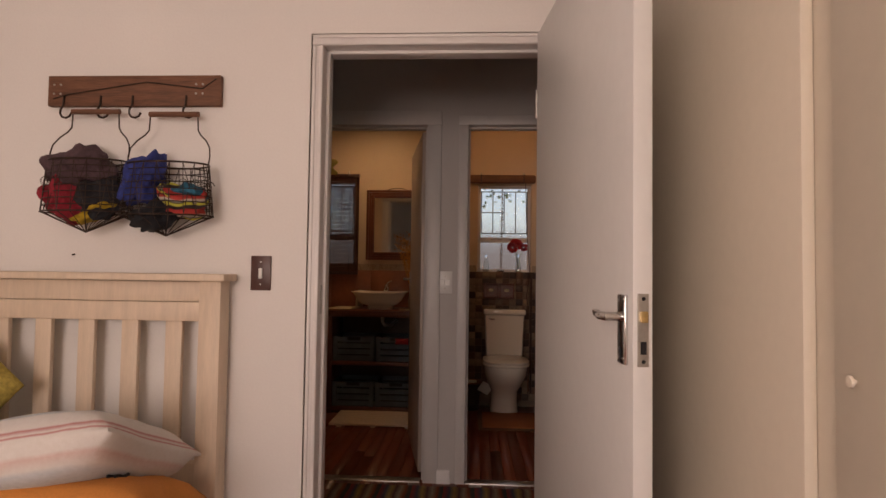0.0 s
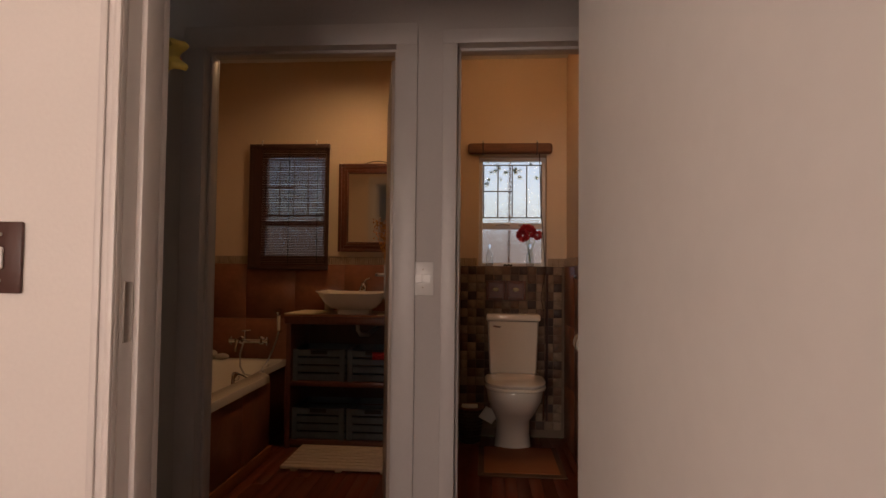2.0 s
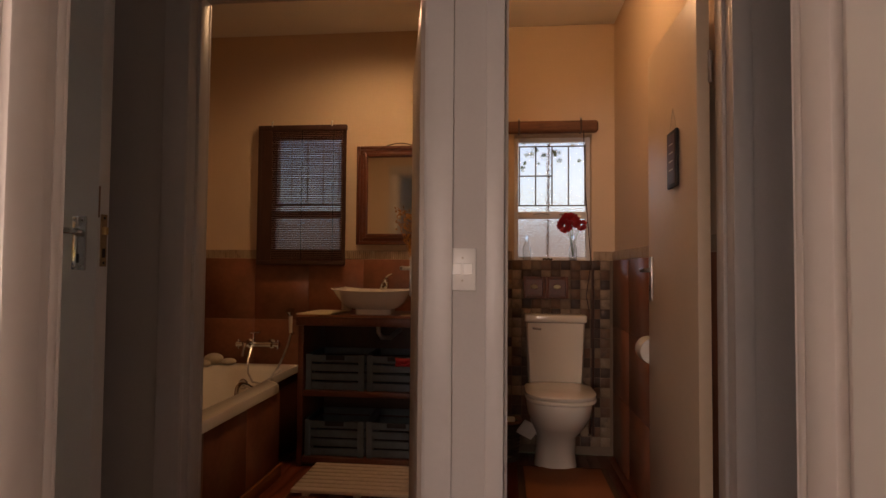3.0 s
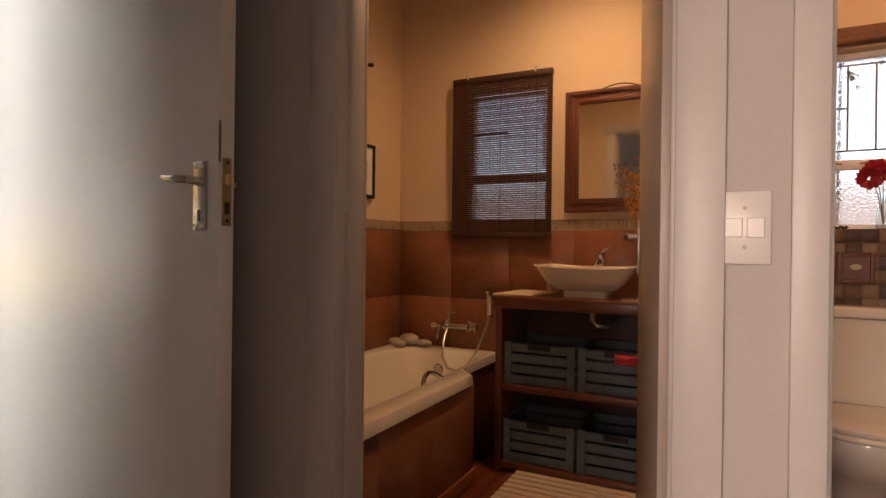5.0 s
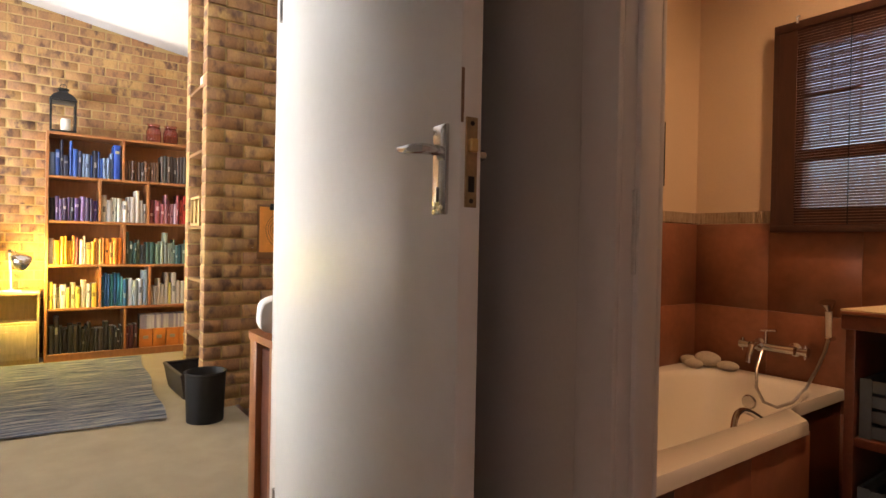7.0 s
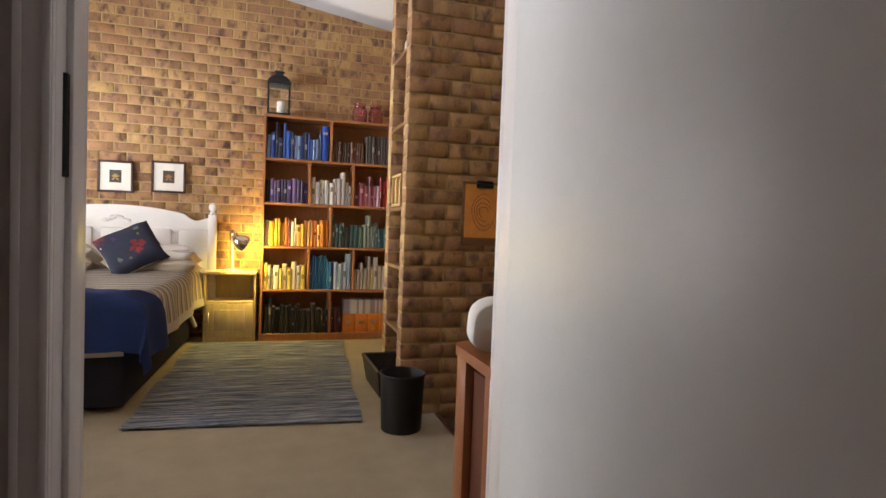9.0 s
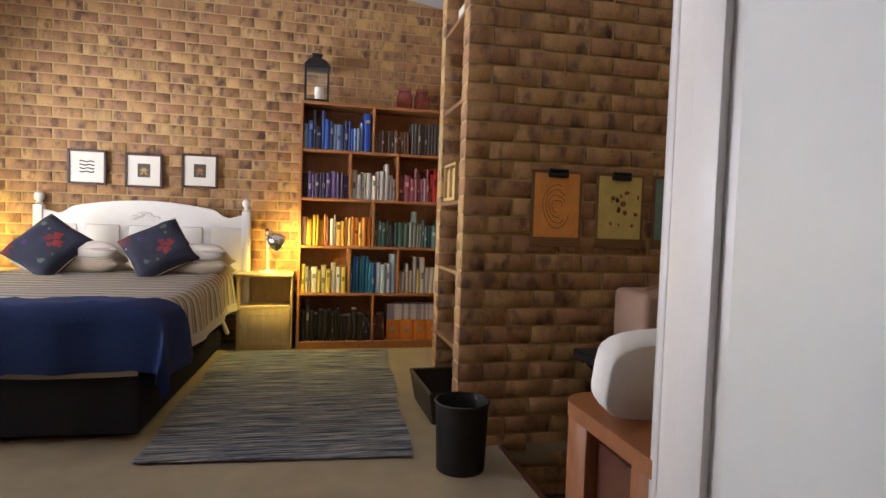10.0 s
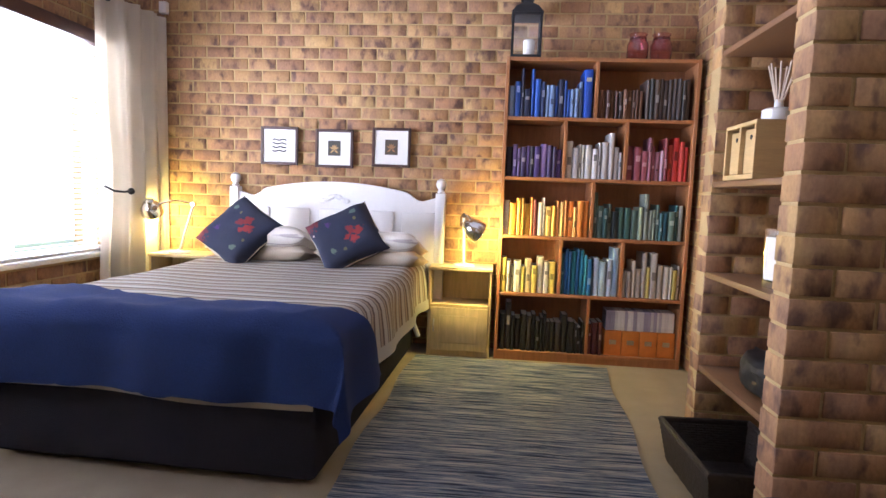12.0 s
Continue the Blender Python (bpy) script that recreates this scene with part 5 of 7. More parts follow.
def draw_loops(ob):
    for k in range(4):
        r = 0.03 + 0.018 * k
        pts = [((r + 0.004 * math.sin(3 * a)) * math.cos(a) * 0.85, -0.009, 0.19 + (r + 0.006 * math.cos(2 * a + k)) * math.sin(a) * 1.15) for a in [0.4 * k + i * 0.33 for i in range(15)]]
        part("pencil_line", tube(bmesh.new(), pts, 0.0013, 4), M["brown_plastic"], ob)


def draw_blots(col, seed):
    def draw(ob):
        rnd = random.Random(seed)
        paint = book_mat(col)
        for _ in range(16):
            bm_ = bmesh.new()
            cx, cz, r = rnd.gauss(0, 0.04), 0.19 + rnd.gauss(0, 0.05), rnd.uniform(0.006, 0.017)
            bm_.faces.new([bm_.verts.new((max(-0.1, min(0.1, cx + r * rnd.uniform(0.5, 1.2) * math.cos(a))), -0.0095, cz + r * rnd.uniform(0.5, 1.2) * math.sin(a))) for a in [i * 0.785 for i in range(8)]])
            part("paint_blot", bm_, paint, ob, smooth=0)
    return draw


clipboard(3.668, "brown clipboard holding an orange sheet with pencil loops", (0.80, 0.34, 0.08), draw_loops)
clipboard(3.995, "brown clipboard holding a pale yellow sheet with red blots", (0.64, 0.52, 0.17), draw_blots((0.3, 0.09, 0.03), 3))
clipboard(4.300, "brown clipboard holding a green sheet with dark blots", (0.17, 0.29, 0.25), draw_blots((0.2, 0.12, 0.04), 4))
clipboard(4.608, "brown clipboard holding a dark navy sheet", (0.03, 0.03, 0.05))
clipboard(4.895, "brown clipboard holding a dark blue sheet", (0.04, 0.06, 0.11))
solo("nail", tube(bmesh.new(), [(-4.078, 3.515, 1.02), (-4.045, 3.50, 1.02)], 0.003), M["steel"], "thin steel nail in the brick wall", "nail")

# folding table with the covered box, desk with the white casing
tb = thing("folding_table", (-3.765, 4.16, -0.26), "black folding table on the lower floor", "table")
part("tabletop", boxed((-0.265, -0.40, 0.69), (0.265, 0.42, 0.73), 0.012, 3), M["black"], tb)
for s in (-1, 1):
    for sgn in (-1, 1):
        part("leg", tube(bmesh.new(), [(s * 0.21, sgn * 0.36, 0.69), (s * 0.21, -sgn * 0.30, 0.0)], 0.012), M["black"], tb)
    part("rail", tube(bmesh.new(), [(s * 0.21, -0.38, 0.68), (s * 0.21, 0.38, 0.68)], 0.01), M["black"], tb)
part("corner_cap", boxed((0.253, -0.405, 0.688), (0.269, -0.385, 0.705), 0.003), M["steel"], tb)
cb = thing("machine_cover", (-3.82, 4.07, 0.47), "tan cloth cover over a sewing machine on the black table", "machine cover", rz=-4)
part("cover", boxed((-0.15, -0.15, 0), (0.15, 0.15, 0.30), 0.03, 4), M["suede"], cb)
part("handle", tube(bmesh.new(), bend((0.0, -0.07, 0.298), (0.0, 0.07, 0.298), (0, 0, 0.022)), 0.007), M["suede"], cb)
part("pocket_seam", tube(bmesh.new(), [(0.151, -0.07, 0.17), (0.152, 0.0, 0.165), (0.151, 0.07, 0.17)], 0.003, 6), M["linen"], cb)
dk = thing("desk", (-2.375, 3.65, 0), "orange-brown wooden desk with a rounded top", "desk")
bm = bmesh.new()
pts = [(-0.185 + 0.06 - 0.06 * math.cos(a), -0.63 + 0.06 - 0.06 * math.sin(a)) for a in [i * math.pi / 16 for i in range(9)]] + [(0.13, -0.63), (0.13, 0.60), (-0.185, 0.60)]
lo_d = [bm.verts.new((x, y, 0.695)) for x, y in pts]
hi_d = [bm.verts.new((x, y, 0.722)) for x, y in pts]
bm.faces.new(lo_d[::-1])
bm.faces.new(hi_d)
for i in range(len(pts)):
    j = (i + 1) % len(pts)
    bm.faces.new((lo_d[i], lo_d[j], hi_d[j], hi_d[i]))
part("desktop", bm, M["orange_wood"], dk)
for x, y in ((-0.135, -0.575), (0.085, -0.575), (-0.135, 0.54), (0.085, 0.54)):
    part("leg", boxed((x - 0.038, y - 0.038, 0), (x + 0.038, y + 0.038, 0.695), 0.005), M["orange_wood"], dk)
part("front_panel", boxed((-0.097, -0.59, 0.06), (0.047, -0.57, 0.66), 0.002, 1), M["mahogany"], dk, "dark red-brown panel")
part("side_panel", boxed((-0.14, -0.537, 0.06), (-0.12, 0.50, 0.66), 0.002, 1), M["mahogany"], dk)
pc = thing("computer", (-2.44, 3.25, 0.722), "white rounded desktop computer seen from behind on the desk", "computer", rz=-86)
bm = bmesh.new()
shell = []
for y_, a_, c_ in ((-0.062, 0.10, 0.03), (-0.060, 0.15, 0.046), (-0.054, 0.19, 0.058), (-0.042, 0.213, 0.066), (-0.024, 0.226, 0.070), (0.0, 0.23, 0.072), (0.026, 0.23, 0.072), (0.03, 0.226, 0.070)):
    ring = []
    for q in range(48):
        c, n_ = math.cos(math.pi * (q + 0.5) / 24), math.sin(math.pi * (q + 0.5) / 24)
        k = (abs(c) ** 4.5 + abs(n_) ** 4.5) ** (-1 / 4.5)
        ring.append(bm.verts.new((a_ * c * k, y_, 0.074 + c_ * n_ * k)))
    shell.append(ring)
for a, b in zip(shell, shell[1:]):
    for q in range(48):
        bm.faces.new((a[q], a[(q + 1) % 48], b[(q + 1) % 48], b[q]))
bm.faces.new(shell[0][::-1])
bm.faces.new(shell[-1])
bmesh.ops.rotate(bm, verts=bm.verts, cent=(0, 0, 0), matrix=Matrix.Rotation(radians(-12), 3, "X"))
part("casing", bm, M["matt_white"], pc, smooth=1.0)
part("lock_slot", rod(bmesh.new(), (-0.165, -0.045, 0.034), (-0.165, -0.066, 0.038), 0.007), M["black"], pc)
part("port_panel", boxed((0.03, -0.064, 0.022), (0.15, -0.044, 0.085), 0.003), M["steel"], pc)
for i in range(3):
    part("port", boxed((0.045 + 0.033 * i, -0.0665, 0.035), (0.068 + 0.033 * i, -0.0635, 0.07), 0.001, 1), M["black"], pc)
part("foot", boxed((-0.10, -0.10, 0.0), (0.10, 0.07, 0.012), 0.005), M["steel"], pc)
rc = thing("chair", (-3.08, 4.0, -0.26), "dark red upholstered chair beside the folding table", "chair", rz=20)
part("seat", boxed((-0.2, -0.2, 0.42), (0.2, 0.2, 0.47), 0.02, 3), M["red"], rc)
part("backrest", boxed((-0.2, 0.17, 0.52), (0.2, 0.21, 0.74), 0.018, 3), M["red"], rc)
for sx in (-1, 1):
    part("leg", tube(bmesh.new(), [(sx * 0.17, -0.17, 0.42), (sx * 0.18, -0.19, 0.0)], 0.011), M["black"], rc)
    part("leg", tube(bmesh.new(), [(sx * 0.17, 0.2, 0.70), (sx * 0.17, 0.18, 0.42), (sx * 0.18, 0.2, 0.0)], 0.011), M["black"], rc)


# ---------------- bathroom ----------------
def small_window(name, x0, x1, z0, z1, transom, pane_mat, label):
    ob = thing(name, (0, 0, 0), label, "window", kind="structure")
    y0, y1, f = 5.15, 5.18, 0.028
    for a, b in (((x0, y0, z0), (x0 + f, y1, z1)), ((x1 - f, y0, z0), (x1, y1, z1)), ((x0 + f, y0, z0), (x1 - f, y1, z0 + f)), ((x0 + f, y0, z1 - f), (x1 - f, y1, z1)), ((x0 + f, y0 - 0.006, transom - 0.022), (x1 - f, y1, transom + 0.022))):
        part("window_frame", boxed(a, b, 0.003), M["frame_paint"], ob)
    for a, b in ((z0 + f, transom - 0.022), (transom + 0.022, z1 - f)):
        p = part("pane", boxed((x0 + f, 5.163, a), (x1 - f, 5.167, b), 0), M[pane_mat], ob, smooth=0)
        p.visible_shadow = False
    for k in range(2):
        xx = x0 + (x1 - x0) * (0.36 + 0.34 * k)
        part("latch", tube(bmesh.new(), [(xx - 0.05, y0 - 0.012, transom + 0.004), (xx, y0 - 0.02, transom + 0.012), (xx + 0.05, y0 - 0.012, transom + 0.004)], 0.005), M["steel"], ob)
    g0, g1, u0, u1 = transom + 0.06, z1 - 0.06, x0 + f, x1 - f
    for k in (0.0, 0.25, 0.5, 0.75, 1.0):
        xx = u0 + 0.006 + (u1 - u0 - 0.012) * k
        part("burglar_bar", rod(bmesh.new(), (xx, 5.135, g0), (xx, 5.135, g1), 0.0045, seg=8), M["bar_paint"], ob)
    for zz, far in ((g0, 1.0), (g1, 1.0), (g0 + (g1 - g0) * 0.5, 0.5)):
        part("burglar_bar", rod(bmesh.new(), (u0, 5.135, zz), (u0 + (u1 - u0) * far, 5.135, zz), 0.0045, seg=8), M["bar_paint"], ob)
    part("window_sill", boxed((x0, 5.08, z0 - 0.012), (x1, 5.15, z0 + 0.004), 0.003), M["gloss_white"], ob)
    return ob


small_window("window_bath", -1.50, -1.0, 1.2, 2.02, 1.49, "obscure", "small steel bathroom window with burglar bars behind a blind")
small_window("window_wc", 0.12, 0.60, 1.185, 1.98, 1.48, "obscure", "small steel window with burglar bars and obscured glass")

bl = thing("bamboo_blind", (-1.252, 5.035, 1.16), "dark brown slatted wooden blind lowered over the window", "blind")
part("head_rail", boxed((-0.295, -0.014, 0.865), (0.295, 0.02, 0.9), 0.004), M["dark_wood"], bl)
rest = bmesh.new()
for i in range(72):
    z = 0.012 + i * 0.0119
    wob = 0.0012 * math.sin(i * 1.7)
    box(rest, (-0.292, -0.002 + wob, z), (0.292, 0.0015 + wob, z + 0.0100))
part("slats", rest, M["dark_wood"], bl, "thin dark wooden slats", kind="stuff", smooth=0)
for x in (-0.21, 0.0, 0.21):
    part("tape", boxed((x - 0.002, -0.005, 0.0), (x + 0.002, -0.003, 0.87), 0), M["black"], bl, smooth=0)
for s in (-1, 1):
    part("edge_lath", boxed((s * 0.284 - 0.012, -0.008, 0), (s * 0.284 + 0.012, -0.003, 0.87), 0.001, 1), M["dark_wood"], bl)
part("left_lath", boxed((-0.272, -0.0085, 0), (-0.20, -0.0035, 0.87), 0.001, 1), M["dark_wood"], bl)
part("bottom_rail", boxed((-0.295, -0.012, -0.012), (0.295, 0.008, 0.016), 0.003), M["dark_wood"], bl)
for x in (-0.2, 0.2):
    part("hook", tube(bmesh.new(), [(x, -0.012, 0.89), (x, -0.02, 0.915), (x, 0.0, 0.925)], 0.005), M["steel"], bl)

mir = thing("wall_mirror", (-0.635, 5.066, 1.60), "rectangular mirror in a stepped dark red wooden frame", "mirror")
W2, H2 = 0.255, 0.318
for k, (o, d) in enumerate(((0.0, 0.03), (0.022, 0.022), (0.044, 0.03), (0.06, 0.016))):
    e = 0.022 if k < 3 else 0.012
    for a, b in (((-W2 + o, -d, -H2 + o), (-W2 + o + e, 0, H2 - o)), ((W2 - o - e, -d, -H2 + o), (W2 - o, 0, H2 - o)), ((-W2 + o + e, -d, -H2 + o), (W2 - o - e, 0, -H2 + o + e)), ((-W2 + o + e, -d, H2 - o - e), (W2 - o - e, 0, H2 - o))):
        part("frame_bar", boxed(a, b, 0.004, 2), M["mahogany"], mir)
part("glass", boxed((-W2 + 0.07, -0.010, -H2 + 0.07), (W2 - 0.07, -0.004, H2 - 0.07), 0), M["mirror"], mir, "silvered mirror glass", smooth=0)
part("hanging_wire", tube(bmesh.new(), bend((-0.07, -0.012, H2), (0.12, -0.012, H2), (0, 0, 0.02)), 0.003), M["wire"], mir)

# bath
tub = thing("bathtub", (-1.535, 4.18, 0), "cream built-in bathtub with a brown tiled front", "bathtub")
X0, X1, Y0, Y1, ZR = -0.385, 0.39, -0.885, 0.88, 0.505


def tub_ring(f, z, n=64):
    cx, cy = (X0 + X1 - 0.05) / 2, 0.0
    rx, ry = (X1 - X0) / 2 - 0.09, (Y1 - Y0) / 2 - 0.085
    out = []
    for i in range(n):
        a = 2 * math.pi * i / n
        c, s = math.cos(a), math.sin(a)
        k = (abs(c) ** 4 + abs(s) ** 4) ** -0.25
        out.append((cx + rx * f * c * k, cy + ry * f * s * k * (0.97 + 0.03 * f), z))
    return out


bm = bmesh.new()


def front(y):
    """Outer edge of the rim: bulges in the middle, drawn in at the tap end."""
    return X1 + (0.0 if y < 0.30 else -0.11 * min(1.0, ((y - 0.30) / 0.08)) ** 0.8)


n = 64
outer = []
for i in range(n):
    x, y, z = tub_ring(1.0, ZR)[i]
    a = 2 * math.pi * i / n
    c, s = math.cos(a), math.sin(a)
    m_ = max(abs(c), abs(s))
    ux, uy = c / m_, s / m_
    yy = uy * Y1
    outer.append((front(yy) * ux if ux > 0 else -X0 * ux, yy, ZR))
loops = [[(x, y, ZR - 0.045) for x, y, z in outer], [(x, y, ZR - 0.012) for x, y, z in outer], [(x * 0.985, y * 0.992, ZR) for x, y, z in outer], tub_ring(1.03, ZR), tub_ring(1.0, ZR - 0.006), tub_ring(0.97, ZR - 0.03), tub_ring(0.90, ZR - 0.2), tub_ring(0.82, 0.16), tub_ring(0.70, 0.12), tub_ring(0.4, 0.11)]
vs = [[bm.verts.new(p) for p in ring] for ring in loops]
for a, b in zip(vs, vs[1:]):
    for i in range(n):
        bm.faces.new((a[i], a[(i + 1) % n], b[(i + 1) % n], b[i]))
bm.faces.new(vs[-1])
part("tub", bm, M["bath_enamel"], tub, smooth=0.9)
fr = part("front_panel", boxed((0.33, Y0, 0.0), (0.370, 0.31, 0.462), 0.003), M["grout_brown"], tub)
bm_t = to_mesh("tile", boxed((0, 0.001, 0.001), (0.009, 0.3968, 0.461), 0.0012, 1), M["dado_tile"], 0.9)
for i in range(3):
    t_ = new("tile", bm_t)
    t_.parent, t_.location = fr, (0.370, Y0 + i * 0.3978, 0)
part("end_panel", boxed((0.24, 0.31, 0.0), (0.268, Y1, 0.46), 0.002, 1), M["mahogany"], tub, "dark recessed end panel")
part("drain_overflow", lathe(bmesh.new(), [(0.03, 0), (0.032, 0.004), (0.026, 0.01), (0.004, 0.011)], 20), M["chrome"], tub).matrix_local = pose(-0.03, 0.735, 0.40, 90, 0, 0)
hd = part("grab_handle", tube(bmesh.new(), bend((0.295, -0.04, 0.475), (0.295, 0.20, 0.475), (-0.035, 0, 0.06), 14), 0.010, 10), M["chrome"], tub)
for y in (-0.04, 0.20):
    part("handle_foot", rod(bmesh.new(), (0.31, y, 0.46), (0.285, y, 0.482), 0.016), M["chrome"], hd)
structure("bath_plinth", boxed((-1.154, 3.295, 0.0), (-1.14, 4.49, 0.07), 0.003), M["orange_wood"], "wooden skirting along the foot of the bath", "baseboard")

mx = thing("bath_mixer", (-1.52, 5.064, 0.635), "chrome bath mixer tap on the tiled wall", "tap")
part("body", rod(bmesh.new(), (-0.09, -0.045, 0), (0.09, -0.045, 0), 0.018), M["chrome"], mx)
for x in (-0.075, 0.075):
    part("inlet", rod(bmesh.new(), (x, 0.0, 0), (x, -0.045, 0), 0.016), M["chrome"], mx)
    part("rosette", lathe(bmesh.new(), [(0.03, 0), (0.03, 0.004), (0.018, 0.012)], 18), M["chrome"], mx).matrix_local = pose(x, 0.0, 0, 90, 0, 0)
    k_ = part("tap_handle", rod(bmesh.new(), (x * 1.35, -0.045, 0.0), (x * 1.9, -0.045, 0.0), 0.014, 0.02), M["chrome"], mx)
    part("cross_bar", rod(bmesh.new(), (x * 1.75, -0.045, -0.03), (x * 1.75, -0.045, 0.03), 0.006, seg=8), M["chrome"], k_)
part("spout", tube(bmesh.new(), [(-0.045, -0.05, 0.0), (-0.045, -0.09, 0.02), (-0.045, -0.14, 0.01), (-0.045, -0.165, -0.03), (-0.045, -0.17, -0.06)], 0.013, 10), M["chrome"], mx)
part("diverter", rod(bmesh.new(), (-0.03, -0.045, 0.015), (-0.03, -0.045, 0.075), 0.008), M["chrome"], mx)
part("diverter_lever", rod(bmesh.new(), (-0.05, -0.045, 0.072), (0.02, -0.06, 0.080), 0.006), M["chrome"], mx)
hs = thing("hand_shower", (-1.30, 5.02, 0.775), "chrome hand shower with a white handle on its hook", "hand shower")
part("handle", rod(bmesh.new(), (0, -0.01, -0.06), (0.0, -0.015, 0.05), 0.011, 0.013), M["porcelain"], hs, "white ceramic handle")
part("rose", rod(bmesh.new(), (0.0, -0.015, 0.05), (0, -0.03, 0.085), 0.014, 0.03), M["chrome"], hs)
part("wall_hook", tube(bmesh.new(), [(0, 0.05, -0.07), (0, 0.0, -0.07), (0, -0.02, -0.06)], 0.009), M["chrome"], hs)
part("hose", tube(bmesh.new(), [(0, -0.01, -0.065), (-0.005, -0.03, -0.12), (-0.02, -0.06, -0.19), (-0.045, -0.10, -0.27), (-0.08, -0.13, -0.33), (-0.13, -0.15, -0.36), (-0.185, -0.15, -0.35), (-0.225, -0.13, -0.30), (-0.245, -0.09, -0.22), (-0.25, -0.03, -0.155)], 0.0065, 8), M["steel"], hs)
for i, (x, y, r, s) in enumerate(((-1.875, 4.955, 0.038, 0.62), (-1.80, 4.985, 0.05, 0.75), (-1.82, 4.90, 0.036, 0.6), (-1.70, 4.985, 0.04, 0.55))):
    bm = bmesh.new()
    bmesh.ops.create_icosphere(bm, subdivisions=3, radius=r)
    for v in bm.verts:
        v.co = Vector((v.co.x * 1.25, v.co.y, v.co.z * s)) * (1 + 0.08 * noise.noise(v.co * 18 + Vector((i, 0, 0))))
    lift = -min(v.co.z for v in bm.verts)
    solo("pebble", bm, M["stone"], "smooth pale pebble on the bath edge", "pebble", "pebbles on the bath", at=(x, y, ZR - 0.002 + lift), smooth=1.5)
wall_picture((-1.922, 4.66, 1.51), 0.20, 0.30, "narrow black framed picture on the bathroom wall", lambda ob, w, h, y: [part("print", boxed((-0.03, y - 0.0015, -0.05 + 0.06 * k), (0.03, y, -0.01 + 0.06 * k), 0), M["black"], ob, smooth=0) for k in range(2)], rz=90, frame_mat="black")
sb = thing("shower_arm", (-1.93, 4.60, 2.08), "short dark shower arm stub high on the wall", "shower arm")
part("arm", rod(bmesh.new(), (0, 0, 0), (0.10, 0.02, -0.012), 0.011), M["wire"], sb)
part("rosette", rod(bmesh.new(), (0, 0, 0), (0.008, 0, 0), 0.026), M["wire"], sb)

# vanity with basin and crates
vn = thing("vanity", (-0.63, 4.86, 0), "dark red-brown open vanity shelf unit with a granite-look top", "vanity")
vx = 0.485
part("top", boxed((-vx - 0.012, -0.225, 0.80), (vx, 0.205, 0.85), 0.005), M["mahogany"], vn)
part("top_slab", boxed((-vx - 0.014, -0.227, 0.8505), (vx, 0.205, 0.862), 0.003), M["dado_tile"], vn, "polished brown stone-look top")
for s in (-1, 1):
    part("side_panel", boxed((s * vx - 0.02 if s > 0 else -vx, -0.215, 0), (s * vx if s > 0 else -vx + 0.03, 0.20, 0.80), 0.003), M["mahogany"], vn)
for z in (0.055, 0.43):
    part("shelf", boxed((-vx + 0.03, -0.212, z - 0.03), (vx - 0.02, 0.20, z), 0.003), M["mahogany"], vn)
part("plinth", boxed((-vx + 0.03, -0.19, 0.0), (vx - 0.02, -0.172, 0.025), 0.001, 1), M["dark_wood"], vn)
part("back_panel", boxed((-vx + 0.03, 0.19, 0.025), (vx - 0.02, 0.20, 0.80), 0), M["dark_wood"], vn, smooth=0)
part("trap_pipe", tube(bmesh.new(), [(-0.07, 0.03, 0.80), (-0.07, 0.03, 0.74), (-0.05, 0.03, 0.71), (0.0, 0.05, 0.71), (0.03, 0.10, 0.74), (0.03, 0.19, 0.74)], 0.015, 12), M["steel"], vn, "dull metal waste pipe")


def crate(at):
    ob = thing("wooden_crate", at, "blue-grey slatted wooden crate on the vanity shelf", "crate", "crates in the vanity")
    w_, d_, h_ = 0.345, 0.33, 0.205
    for j in range(4):
        z = 0.006 + j * 0.051
        for s in (-1, 1):
            part("slat", boxed((-w_ / 2, s * d_ / 2 - 0.006, z), (w_ / 2, s * d_ / 2 + 0.006, z + 0.040), 0.002, 1), M["crate_blue"], ob)
            part("slat", boxed((s * w_ / 2 - 0.006, -d_ / 2 + 0.007, z), (s * w_ / 2 + 0.006, d_ / 2 - 0.007, z + 0.040), 0.002, 1), M["crate_blue"], ob)
    for sx in (-1, 1):
        part("corner_post", boxed((sx * (w_ / 2 - 0.018) - 0.018, -d_ / 2 - 0.011, 0.0), (sx * (w_ / 2 - 0.018) + 0.018, -d_ / 2 - 0.0065, h_), 0.001, 1), M["crate_blue"], ob)
    part("bottom", boxed((-w_ / 2 + 0.008, -d_ / 2 + 0.008, 0.0), (w_ / 2 - 0.008, d_ / 2 - 0.008, 0.008), 0.001, 1), M["crate_blue"], ob)
    part("hand_hole", boxed((-0.055, -d_ / 2 - 0.0085, 0.172), (0.055, -d_ / 2 - 0.0062, 0.198), 0.001, 1), M["black"], ob, "dark hand hole")
    return ob


c1 = crate((-0.905, 4.845, 0.43))
for x, z in ((-0.545, 0.43), (-0.905, 0.055), (-0.545, 0.055)):
    copy_thing(c1, pose(x, 4.845, z))
solo("red_cloth", cushion(0.11, 0.05, 0.05, seed=8), M["red"], "bright red cloth spilling out of a crate", "cloth", at=(-0.50, 4.668, 0.60))
for x, z in ((-0.905, 0.455), (-0.905, 0.08), (-0.545, 0.08)):
    solo("folded_towel", boxed((-0.145, -0.13, 0), (0.145, 0.13, 0.11), 0.03, 3), M["black"], "dark folded towels inside a crate", "towel", "towels in the crates", at=(x, 4.845, z - 0.016))

bs = thing("wash_basin", (-0.70, 4.80, 0.862), "white rectangular vessel basin on the vanity top", "basin")


